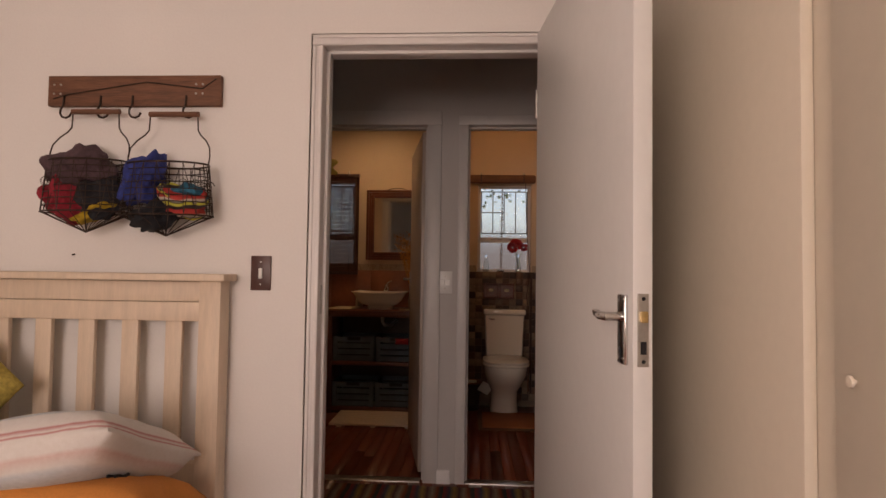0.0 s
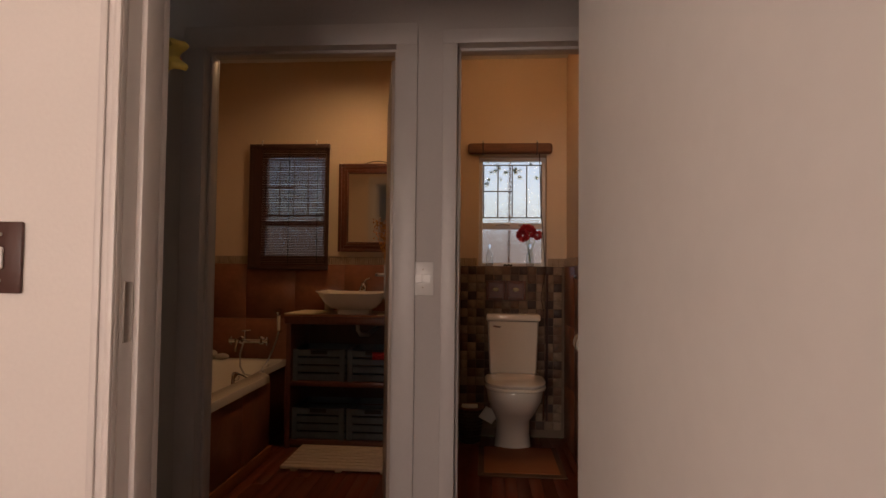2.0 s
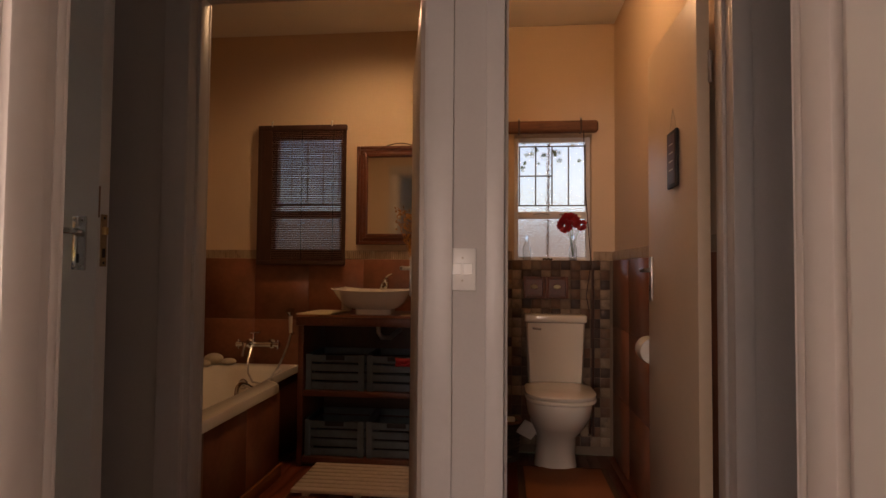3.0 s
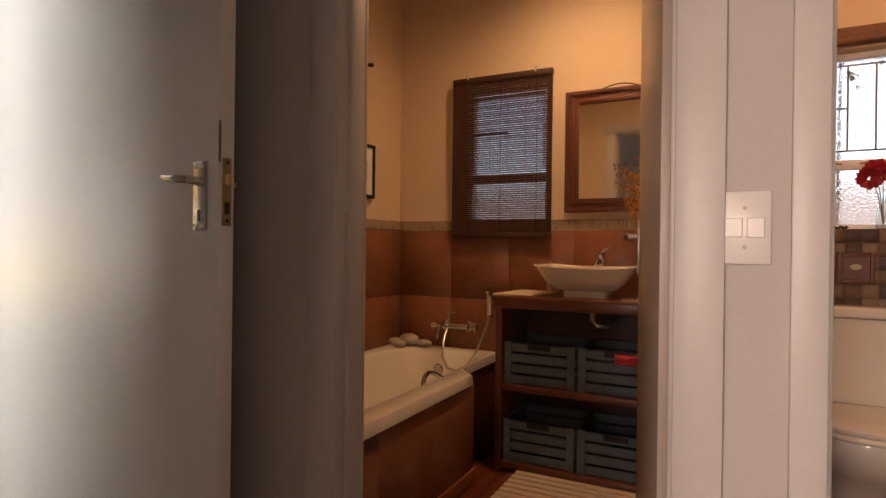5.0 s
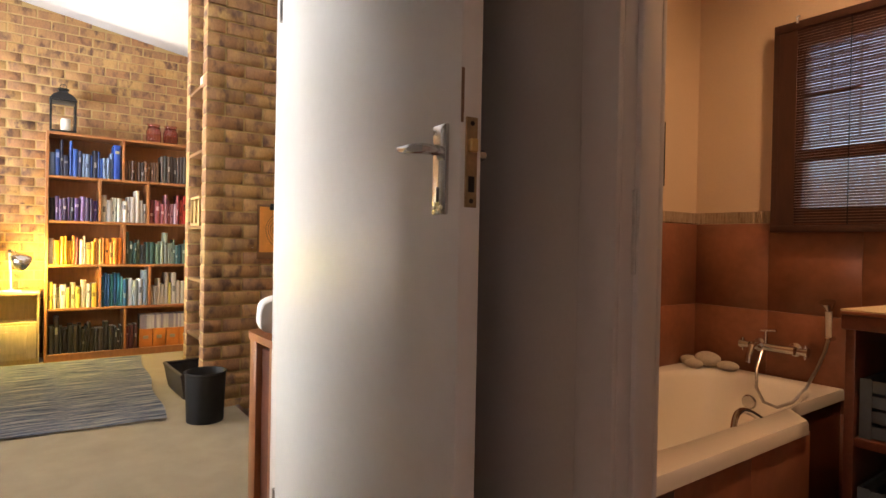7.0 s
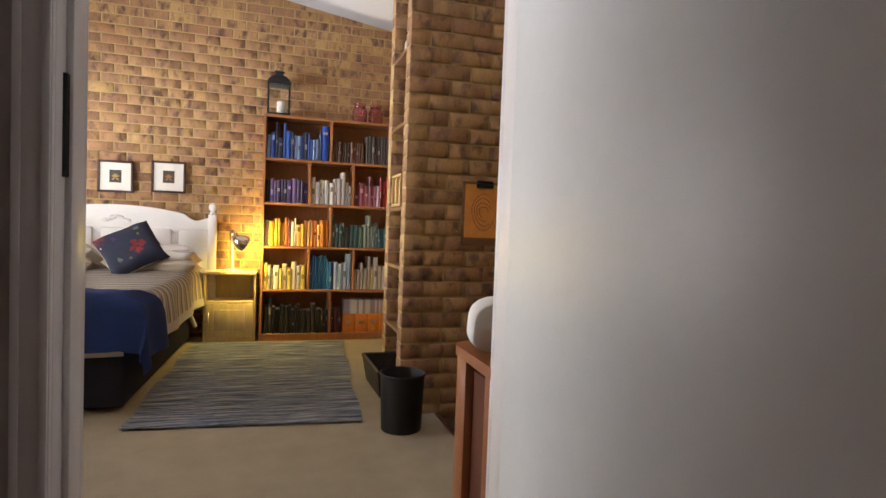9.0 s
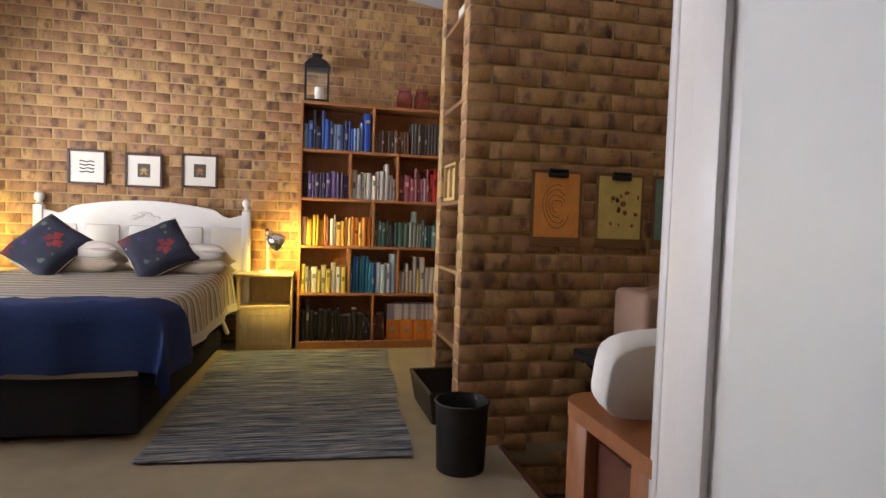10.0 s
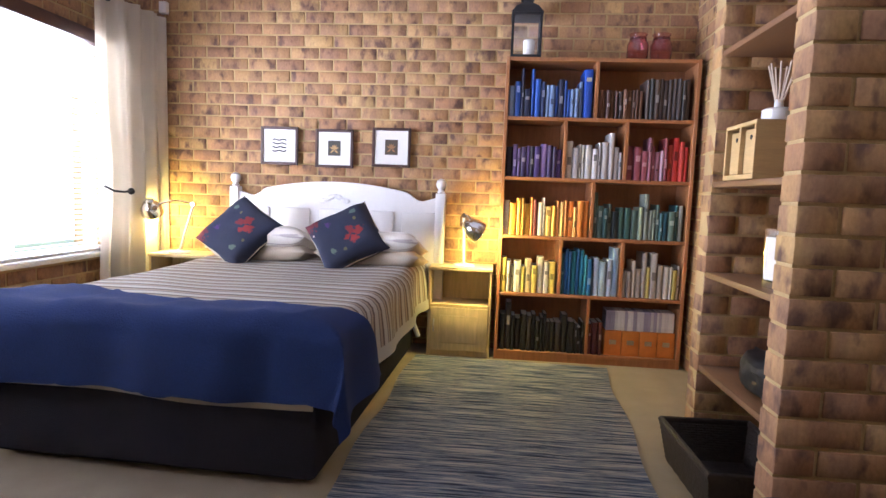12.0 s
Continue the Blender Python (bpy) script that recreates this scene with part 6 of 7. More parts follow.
def sq(rx, ry, z, n=56, p=8.0):
    out = []
    for i in range(n):
        a = 2 * math.pi * (i + 0.5) / n
        c, s = math.cos(a), math.sin(a)
        k = (abs(c) ** p + abs(s) ** p) ** (-1 / p)
        out.append((rx * c * k, ry * s * k, z + 0.012 * (abs(c * k) ** 3) * (z > 0.1)))
    return out


bm = bmesh.new()
loops = [sq(0.105, 0.09, 0.0), sq(0.107, 0.092, 0.03), sq(0.15, 0.12, 0.042), sq(0.185, 0.145, 0.075), sq(0.225, 0.168, 0.128), sq(0.238, 0.178, 0.136), sq(0.236, 0.176, 0.142), sq(0.218, 0.158, 0.138), sq(0.19, 0.135, 0.085), sq(0.15, 0.10, 0.055), sq(0.04, 0.03, 0.05)]
vs = [[bm.verts.new(p_) for p_ in ring] for ring in loops]
for a, b in zip(vs, vs[1:]):
    for i in range(56):
        bm.faces.new((a[i], a[(i + 1) % 56], b[(i + 1) % 56], b[i]))
bm.faces.new(vs[0][::-1])
bm.faces.new(vs[-1])
part("bowl", bm, M["porcelain"], bs, smooth=0.8)
tp = thing("basin_tap", (-0.685, 4.995, 0.862), "tall chrome basin tap with a lever", "tap")
part("column", lathe(bmesh.new(), [(0.028, 0), (0.03, 0.006), (0.022, 0.016), (0.02, 0.15), (0.023, 0.17), (0.023, 0.20), (0.008, 0.21)], 20), M["chrome"], tp)
part("spout", tube(bmesh.new(), [(0, 0, 0.155), (0, -0.04, 0.17), (0, -0.09, 0.165), (0, -0.11, 0.145)], 0.012, 10), M["chrome"], tp)
part("lever", tube(bmesh.new(), [(0, 0, 0.205), (0.02, -0.01, 0.225), (0.05, -0.02, 0.235)], 0.007), M["chrome"], tp)
sd = thing("soap_dispenser", (-0.93, 4.99, 0.862), "small glass soap dispenser with a pump", "soap dispenser")
part("bottle", lathe(bmesh.new(), [(0.03, 0), (0.032, 0.005), (0.032, 0.085), (0.02, 0.10), (0.014, 0.11)], 18), M["stone"], sd)
part("pump", tube(bmesh.new(), [(0, 0, 0.11), (0, 0, 0.145), (0, -0.005, 0.15), (0, -0.03, 0.148)], 0.007, 8), M["chrome"], sd)
solo("face_cloth", boxed((-0.10, -0.16, 0), (0.11, 0.16, 0.006), 0.002, 1), M["cream_paper"], "folded yellow cloth mat lying on the vanity", "cloth", "cloths on the vanity", at=(-1.02, 4.80, 0.862), rz=-6)
solo("face_cloth", boxed((-0.07, -0.06, 0), (0.07, 0.06, 0.006), 0.002, 1), M["cream_paper"], "small yellow cloth beside the basin", "cloth", "cloths on the vanity", at=(-0.46, 4.70, 0.862), rz=8)
dv = thing("dried_flowers", (-0.45, 4.96, 0.862), "vase of dried orange grasses beside the basin", "flowers")
part("vase", lathe(bmesh.new(), [(0.03, 0), (0.036, 0.01), (0.04, 0.07), (0.022, 0.13), (0.026, 0.15)], 18), M["stone"], dv)
bm = bmesh.new()
rnd = random.Random(11)
for _ in range(70):
    a, l_ = rnd.uniform(0, 6.28), rnd.uniform(0.25, 0.53)
    s_ = rnd.uniform(0.05, 0.30)
    tip = Vector((math.cos(a) * s_ * l_ * 1.3, math.sin(a) * s_ * l_ * 0.5 - 0.01, 0.14 + l_))
    rod(bm, (0, 0, 0.12), tip, 0.0012, 0.0008, 4)
    for k in range(5):
        c = tip + Vector((rnd.uniform(-1, 1), rnd.uniform(-0.5, 0.5), rnd.uniform(-1.6, 0.6))) * 0.022
        d_ = Vector((rnd.uniform(-1, 1), rnd.uniform(-1, 1), rnd.uniform(-0.2, 1))).normalized() * 0.013
        e_ = d_.cross(Vector((0.3, 1, 0.2))).normalized() * 0.005
        bm.faces.new([bm.verts.new(q) for q in (c - d_, c + e_, c + d_, c - e_)])
part("stems", bm, M["dry_leaf"], dv, "dry orange stems", kind="stuff", smooth=0)
dm = thing("duckboard", (-0.66, 4.44, 0), "pale slatted wooden bath mat on the floor boards", "bath mat")
for i in range(8):
    part("slat", boxed((-0.335, -0.20 + i * 0.052, 0.014), (0.335, -0.20 + i * 0.052 + 0.038, 0.032), 0.004), M["pale_pine"], dm)
for x in (-0.26, 0.0, 0.26):
    part("bearer", boxed((x - 0.018, -0.195, 0.0), (x + 0.018, 0.20, 0.0145), 0.002, 1), M["pale_pine"], dm)
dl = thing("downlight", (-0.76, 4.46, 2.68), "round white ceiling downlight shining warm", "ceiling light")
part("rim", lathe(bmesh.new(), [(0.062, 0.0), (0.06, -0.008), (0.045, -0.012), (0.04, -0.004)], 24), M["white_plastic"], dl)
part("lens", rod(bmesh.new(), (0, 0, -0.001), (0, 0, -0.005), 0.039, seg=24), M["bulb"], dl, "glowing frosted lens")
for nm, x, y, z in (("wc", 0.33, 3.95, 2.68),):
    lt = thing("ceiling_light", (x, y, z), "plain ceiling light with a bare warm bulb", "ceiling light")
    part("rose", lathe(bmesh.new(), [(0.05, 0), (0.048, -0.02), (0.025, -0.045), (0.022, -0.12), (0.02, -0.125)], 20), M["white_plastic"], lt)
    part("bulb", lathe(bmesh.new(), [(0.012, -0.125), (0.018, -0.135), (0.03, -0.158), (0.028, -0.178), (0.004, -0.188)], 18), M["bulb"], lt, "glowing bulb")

# ---------------- toilet ----------------
wc = thing("toilet", (0.358, 4.72, 0), "white close-coupled toilet with a lowered lid", "toilet")


def oval(rx, y0, y1, z, n=48, p=2.6):
    cy, ry = (y0 + y1) / 2, (y1 - y0) / 2
    out = []
    for i in range(n):
        a = 2 * math.pi * (i + 0.5) / n
        c, s = math.cos(a), math.sin(a)
        q = p if s < 0 else 5.0
        k = (abs(c) ** q + abs(s) ** q) ** (-1 / q)
        out.append((rx * c * k, cy + ry * s * k, z))
    return out


def loft(loops):
    bm_ = bmesh.new()
    v_ = [[bm_.verts.new(p_) for p_ in ring] for ring in loops]
    for a, b in zip(v_, v_[1:]):
        for i in range(len(a)):
            bm_.faces.new((a[i], a[(i + 1) % len(a)], b[(i + 1) % len(a)], b[i]))
    bm_.faces.new(v_[0][::-1])
    bm_.faces.new(v_[-1])
    return bm_


part("bowl", loft([oval(0.122, 0.02, 0.34, 0.0), oval(0.122, 0.02, 0.34, 0.02), oval(0.112, 0.0, 0.34, 0.10), oval(0.115, -0.06, 0.34, 0.20), oval(0.15, -0.20, 0.34, 0.28), oval(0.176, -0.29, 0.34, 0.36), oval(0.18, -0.31, 0.34, 0.42), oval(0.175, -0.305, 0.34, 0.438)]), M["porcelain"], wc, smooth=0.9)
part("seat", loft([oval(0.184, -0.32, 0.10, 0.44), oval(0.188, -0.325, 0.10, 0.445), oval(0.188, -0.325, 0.10, 0.455), oval(0.184, -0.32, 0.10, 0.46)]), M["porcelain"], wc, smooth=0.9)
part("lid", loft([oval(0.180, -0.318, 0.105, 0.463), oval(0.186, -0.323, 0.105, 0.468), oval(0.186, -0.323, 0.105, 0.480), oval(0.176, -0.31, 0.10, 0.487), oval(0.10, -0.2, 0.05, 0.490)]), M["porcelain"], wc, smooth=0.9)
part("cistern", loft([[(x * (0.152 + 0.018 * f), y, z) for x, y in ((-1, 0.145), (-0.94, 0.13), (0.94, 0.13), (1, 0.145), (1, 0.33), (-1, 0.33))] for f, z in ((0, 0.44), (0.3, 0.52), (1, 0.82))]), M["porcelain"], wc)
part("cistern_lid", boxed((-0.18, 0.118, 0.822), (0.18, 0.338, 0.868), 0.012, 3), M["porcelain"], wc)
part("flush_lever", tube(bmesh.new(), [(-0.13, 0.12, 0.79), (-0.13, 0.105, 0.79), (-0.085, 0.10, 0.785)], 0.007), M["chrome"], wc)
part("water_pipe", tube(bmesh.new(), [(0.17, 0.30, 0.46), (0.22, 0.30, 0.40), (0.22, 0.32, 0.14), (0.22, 0.345, 0.12)], 0.007, 8), M["chrome"], wc)
part("pipe_upright", tube(bmesh.new(), [(0.245, 0.338, 0.12), (0.245, 0.338, 1.14)], 0.009, 8), M["dark_wood"], wc)
mt = thing("toilet_mat", (0.385, 4.56, 0), "orange-brown mat with a dark border under the toilet", "mat")
part("border", boxed((-0.25, -0.29, 0.0), (0.25, 0.25, 0.010), 0.004), M["mat_edge"], mt)
part("mat_pad", boxed((-0.215, -0.255, 0.0102), (0.215, 0.21, 0.018), 0.004), M["bath_mat"], mt)
wb = thing("paper_basket", (0.075, 4.93, 0), "small dark woven basket holding folded paper", "basket")
bm = bmesh.new()
for j in range(10):
    z = 0.01 + j * 0.022
    tube(bm, [((0.062 + 0.002 * j) * math.cos(a * 0.35), (0.062 + 0.002 * j) * math.sin(a * 0.35), z) for a in range(19)], 0.012, 6)
part("weave", bm, M["wicker"], wb)
part("rim", tube(bmesh.new(), [(0.088 * math.cos(a * 0.35), 0.088 * math.sin(a * 0.35), 0.232) for a in range(19)], 0.009, 8), M["rough_wood"], wb)
part("folded_paper", boxed((-0.055, -0.004, 0.19), (0.05, 0.004, 0.285), 0.001, 1), M["paper"], wb).rotation_euler = (0.4, 0.5, 0.3)
part("folded_paper", boxed((-0.06, -0.05, 0.225), (0.05, 0.05, 0.24), 0.002, 1), M["paper"], wb)
rb = thing("rolled_blind", (0.337, 5.045, 2.022), "brown wooden blind rolled up above the toilet window", "blind")
part("roll", boxed((-0.297, -0.03, -0.037), (0.297, 0.03, 0.037), 0.02, 4), M["rough_wood"], rb)
for x in (-0.19, 0.19):
    part("hook", tube(bmesh.new(), [(x, -0.02, 0.03), (x, -0.032, 0.045), (x, 0.0, 0.055)], 0.005), M["steel"], rb)
    part("tie", boxed((x - 0.006, -0.034, -0.04), (x + 0.006, 0.032, 0.04), 0.004, 1), M["dark_wood"], rb)
part("cord", tube(bmesh.new(), [(0.205, -0.03, -0.03), (0.215, -0.025, -0.4), (0.25, -0.02, -0.85), (0.22, -0.02, -1.05), (0.24, -0.02, -1.15)], 0.003, 6), M["dark_wood"], rb)
for i, x in enumerate((0.235, 0.375)):
    tp_ = thing("relief_tile", (x + 0.01, 5.064, 1.02), "carved brown relief tile framed in the mosaic", "wall tile", "relief tiles")
    for a, b in (((-0.068, -0.018, -0.068), (-0.05, 0, 0.068)), ((0.05, -0.018, -0.068), (0.068, 0, 0.068)), ((-0.05, -0.018, -0.068), (0.05, 0, -0.05)), ((-0.05, -0.018, 0.05), (0.05, 0, 0.068))):
        part("frame_bar", boxed(a, b, 0.004, 2), M["mahogany"], tp_)
    part("plate", boxed((-0.05, -0.008, -0.05), (0.05, 0, 0.05), 0.001, 1), M["mahogany"], tp_)
    bm = bmesh.new()
    bmesh.ops.create_icosphere(bm, subdivisions=2, radius=0.018, matrix=Matrix.Translation((0, -0.010, 0.005)) @ Matrix.Diagonal((1.3, 0.4, 0.8, 1)))
    part("relief", bm, M["cream_paper"], tp_, "pale carved relief")


def bottle_on_sill(x, h, label, flower):
    ob = thing("glass_bottle", (x, 5.105, 1.189), label, "bottle", "bottles on the sill")
    part("glass", lathe(bmesh.new(), [(0.022, 0), (0.025, 0.004), (0.025, h * 0.5), (0.010, h * 0.72), (0.010, h * 0.96), (0.013, h), (0.009, h), (0.007, h * 0.72), (0.021, h * 0.5), (0.021, 0.008), (0.003, 0.007)], 18), M["clear_bottle"], ob)
    if flower:
        for dx, dz, r in ((-0.05, 0.225, 0.055), (-0.005, 0.25, 0.052), (0.05, 0.225, 0.04), (-0.03, 0.262, 0.05)):
            st = part("stem", tube(bmesh.new(), [(0, 0, 0.02), (dx * 0.4, -0.005, 0.15), (dx, -0.01, dz)], 0.002, 5), M["leaf"], ob)
            bm_ = bmesh.new()
            rn = random.Random(int(1000 * dz))
            for _ in range(34):
                d_ = Vector((rn.gauss(0, 1), rn.gauss(0, 1), rn.gauss(0, 1))).normalized()
                e_ = d_.cross(Vector((rn.random(), 1, rn.random()))).normalized() * r * 0.35
                c_ = Vector((dx, -0.01, dz))
                bm_.faces.new([bm_.verts.new(q) for q in (c_ + d_ * r * 0.2, c_ + d_ * r * 0.7 + e_, c_ + d_ * r, c_ + d_ * r * 0.7 - e_)])
            part("bloom", bm_, M["red"], st, "deep red ruffled bloom", smooth=0)
    return ob


bottle_on_sill(0.20, 0.155, "small clear glass bottle on the toilet window sill", False)
bottle_on_sill(0.487, 0.16, "clear glass bottle with red blooms on the window sill", True)
solo("sill_ornament", tube(bmesh.new(), [(0.30 + 0.012 * k, 5.10, 1.193 + 0.008 * (k % 2)) for k in range(6)], 0.007, 6), M["wire"], "small dark metal ornament on the window sill", "ornament")
vine = thing("vine", (0.45, 5.27, 1.4), "green and yellow leafy vine hanging outside the toilet window", "plant")
bm = bmesh.new()
rnd = random.Random(5)
for _ in range(110):
    t_ = rnd.random()
    c = Vector((0.20 - 0.75 * t_ * rnd.random() + rnd.gauss(0, 0.05), rnd.uniform(-0.06, 0.06), 0.78 - 0.5 * t_ * rnd.random()))
    d_ = Vector((rnd.uniform(-1, 1), rnd.uniform(-0.3, 0.3), rnd.uniform(-1, 0.2))).normalized() * rnd.uniform(0.02, 0.04)
    e_ = Vector((d_.z, 0.2 * d_.x, -d_.x)) * 0.55
    bm.faces.new([bm.verts.new(q) for q in (c, c + d_ * 0.5 + e_, c + d_ * 1.1, c + d_ * 0.5 - e_)])
part("leaves", bm, M["leaf"], vine, kind="stuff", smooth=0)
part("stem", tube(bmesh.new(), [(0.3, 0, 0.9), (0.1, 0.02, 0.75), (-0.1, 0.0, 0.6), (-0.12, 0.01, -1.86)], 0.008, 6), M["rough_wood"], vine)
rl = thing("toilet_roll", (0.68, 3.99, 0.79), "white toilet roll on a chrome holder", "toilet roll")
bm = bmesh.new()
rod(bm, (0, -0.05, 0), (0, 0.05, 0), 0.055, seg=28)
part("paper", bm, M["paper"], rl)
part("core", rod(bmesh.new(), (0, -0.052, 0), (0, 0.052, 0), 0.02, seg=16), M["cream_paper"], rl)
part("holder", tube(bmesh.new(), [(0.05, 0.07, 0.07), (0.03, 0.07, 0.07), (0.0, 0.07, 0.0), (0.0, -0.06, 0.0)], 0.006), M["chrome"], rl)
pt = thing("door_plaque", (0.649, 3.53, 1.52), "small dark framed plaque hanging on the toilet door", "plaque", rz=-90)
part("frame", boxed((-0.055, -0.012, -0.10), (0.055, -0.002, 0.10), 0.003), M["black"], pt)
part("board", boxed((-0.042, -0.0135, -0.087), (0.042, -0.0125, 0.087), 0), M["dark_wood"], pt, smooth=0)
for k in range(4):
    part("text_bar", boxed((-0.022, -0.0145, 0.05 - k * 0.03), (0.022, -0.0138, 0.054 - k * 0.03), 0), M["stone"], pt, smooth=0)
part("string", tube(bmesh.new(), [(-0.04, -0.006, 0.10), (0.0, -0.006, 0.18), (0.04, -0.006, 0.10)], 0.0016, 5), M["linen"], pt)

# ---------------- hall ----------------
sw = thing("light_switch", (-0.072, 3.18, 1.127), "white double rocker light switch between the doorways", "light switch")
part("plate", boxed((-0.041, -0.008, -0.064), (0.041, 0, 0.064), 0.003), M["white_plastic"], sw)
for x in (-0.017, 0.017):
    part("rocker", boxed((x - 0.014, -0.0115, -0.017), (x + 0.014, -0.0078, 0.017), 0.0015, 1), M["white_plastic"], sw)
for z in (-0.034, 0.034):
    part("screw", rod(bmesh.new(), (0, -0.007, z), (0, -0.0098, z), 0.0035, seg=8), M["stone"], sw)
solo("hall_rug", blob_sheet(1, 1, 40, 12, lambda u, v: (-0.62 + u * 1.24, -0.30 + v * 0.62, 0.010 + 0.002 * math.sin(u * 40)), thick=-0.008), M["hall_rug"], "multicoloured striped runner on the hall floor", "rug", at=(-0.05, 2.78, 0))
yc = thing("yellow_cloth", (-0.505, 2.112, 1.462), "yellow and red cloth hanging beside the doorway in the hall", "cloth")
part("cloth", blob_sheet(1, 1, 14, 14, lambda u, v: (-0.06 + u * 0.11 + 0.01 * math.sin(v * 9), 0.012 * math.sin(u * 14), 0.16 - v * (0.09 + 0.03 * math.sin(u * 5))), thick=0.012), book_mat((0.62, 0.5, 0.12)), yc, smooth=1.2)
part("red_trim", tube(bmesh.new(), [(-0.05, 0.022, 0.14), (0.01, 0.02, 0.15), (0.03, 0.022, 0.12)], 0.012, 8), M["red"], yc)
part("peg", tube(bmesh.new(), [(0, -0.05, 0.15), (0, 0.0, 0.15), (0, 0.02, 0.165)], 0.008), M["dark_wood"], yc)
wall_picture((-0.85, 2.062, 1.36), 0.34, 0.42, "black framed print with a wide white mount in the hall", lambda ob, w, h, y: part("print", boxed((-0.07, y - 0.0015, -0.09), (0.07, y, 0.09), 0), M["black"], ob, smooth=0), rz=180, frame_mat="black")

# ---------------- small bedroom ----------------
hk = thing("hook_board", (-1.157, 1.948, 1.834), "weathered brown wooden board with iron coat hooks", "hook board")
part("board", boxed((-0.325, -0.024, -0.056), (0.325, 0, 0.056), 0.003), M["rough_wood"], hk)
for x in (-0.26, -0.12, 0.0, 0.20):
    h_ = part("hook", tube(bmesh.new(), [(x, -0.026, -0.02), (x, -0.03, -0.055), (x - 0.006, -0.034, -0.072), (x - 0.005, -0.037, -0.088), (x + 0.005, -0.040, -0.101), (x + 0.02, -0.041, -0.105), (x + 0.034, -0.041, -0.099), (x + 0.041, -0.041, -0.086)], 0.0038, 8), M["wire"], hk)
for x in (-0.30, -0.275, 0.235, 0.26):
    for z in (0.022, -0.012):
        part("screw", rod(bmesh.new(), (x, -0.023, z), (x, -0.027, z), 0.004, seg=8), M["steel"], hk)
part("wire_wrap", tube(bmesh.new(), [(-0.30, -0.028, -0.03), (-0.24, -0.03, -0.015), (0.05, -0.028, 0.03), (0.26, -0.028, 0.005), (0.31, -0.028, 0.04)], 0.002, 6), M["wire"], hk)


def woollen(w, h, seed=0.0):
    """A crumpled lump of knitwear: rounded, with folds."""
    bm = bmesh.new()
    bmesh.ops.create_icosphere(bm, subdivisions=4, radius=0.5)
    for v in bm.verts:
        p = v.co.copy()
        f = 1.0 + 0.16 * math.sin(9 * p.x + 5 * p.z + seed) + 0.10 * math.sin(14 * p.z - 7 * p.y + seed * 2) + 0.06 * math.sin(25 * p.x + 11 * p.y + seed * 3)
        v.co = Vector((p.x * w * 1.15 * f, p.y * 0.115 * f, p.z * h * 1.2 * f))
    return bm


def wool(c):
    key = "wool_%d" % len([k for k in M if k.startswith("wool_")])
    M[key] = sheet(key, c, 0.95, var=0.5, scale=45, grain=220, bump=0.8)
    return M[key]


def wire_basket(at, w, label, cloths, rot):
    ob = thing("wire_basket", at, label, "basket", "wire wall baskets", rz=rot)
    d, h = 0.15, 0.25
    wire_b = bmesh.new()

    def rim(z, f):
        return [(w / 2 * f * math.cos(a), -d * 0.5 + d / 2 * f * math.sin(a), z) for a in [i * math.pi / 10 for i in range(21)]]
    part("top_ring", tube(bmesh.new(), rim(0.0, 1.0), 0.0035, 6), M["wire"], ob)
    part("low_ring", tube(bmesh.new(), rim(-h * 0.72, 1.13), 0.003, 6), M["wire"], ob)
    for j in range(1, 8):
        tube(wire_b, rim(-h * 0.09 * j, 1.0 + 0.016 * j), 0.0017, 4)
    pts = rim(0.0, 1.0)
    low = rim(-h * 0.72, 1.13)
    for i in range(20):
        tube(wire_b, [pts[i], low[(i + (1 if i % 2 else -1)) % 20]], 0.0013, 4)
        tube(wire_b, [pts[i], low[i]], 0.0014, 4)
        tube(wire_b, [low[i], (0.0, -d * 0.5, -h)], 0.0016, 4)
        c = Vector(pts[i]).lerp(Vector(low[i]), 0.4)
        tube(wire_b, [c + Vector((0.014 * math.cos(q), 0.0, 0.014 * math.sin(q))) for q in [k * 0.7 for k in range(8)]], 0.001, 4)
    part("mesh", wire_b, M["wire"], ob, "twisted chicken wire", kind="stuff")
    for s in (-1, 1):
        part("hanger", tube(bmesh.new(), [(s * w / 2, -d * 0.5, 0.0), (s * w / 2 * 1.02, -d * 0.48, 0.03), (s * w / 2 * 0.99, -d * 0.44, 0.062), (s * w / 2 * 0.87, -d * 0.38, 0.09), (s * w / 2 * 0.70, -d * 0.33, 0.112), (s * w / 2 * 0.62, -d * 0.3, 0.13), (s * w / 2 * 0.60, -d * 0.3, 0.188)], 0.0026, 6), M["wire"], ob)
    part("grip", rod(bmesh.new(), (-w / 2 * 0.62, -d * 0.3, 0.188), (w / 2 * 0.62, -d * 0.3, 0.188), 0.010, seg=10), M["rough_wood"], ob, "turned wooden grip")
    for k, (x, z, sx, sz, c, sp) in enumerate(cloths):
        cl = solo("woollen_hat" if k % 2 == 0 else "knitted_scarf", woollen(sx, sz, seed=k * 2.3 + at[0]), M["scarf"] if "patterned" in sp else wool(c), sp, "woollens", "woollens in the wire baskets", smooth=1.2)
        cl.matrix_world = pose(at[0] + x, at[1] - d * 0.5, at[2] + z, 12 * math.sin(k * 2.1), 26 * math.sin(k * 1.7 + at[0] * 5), rot)
    return ob


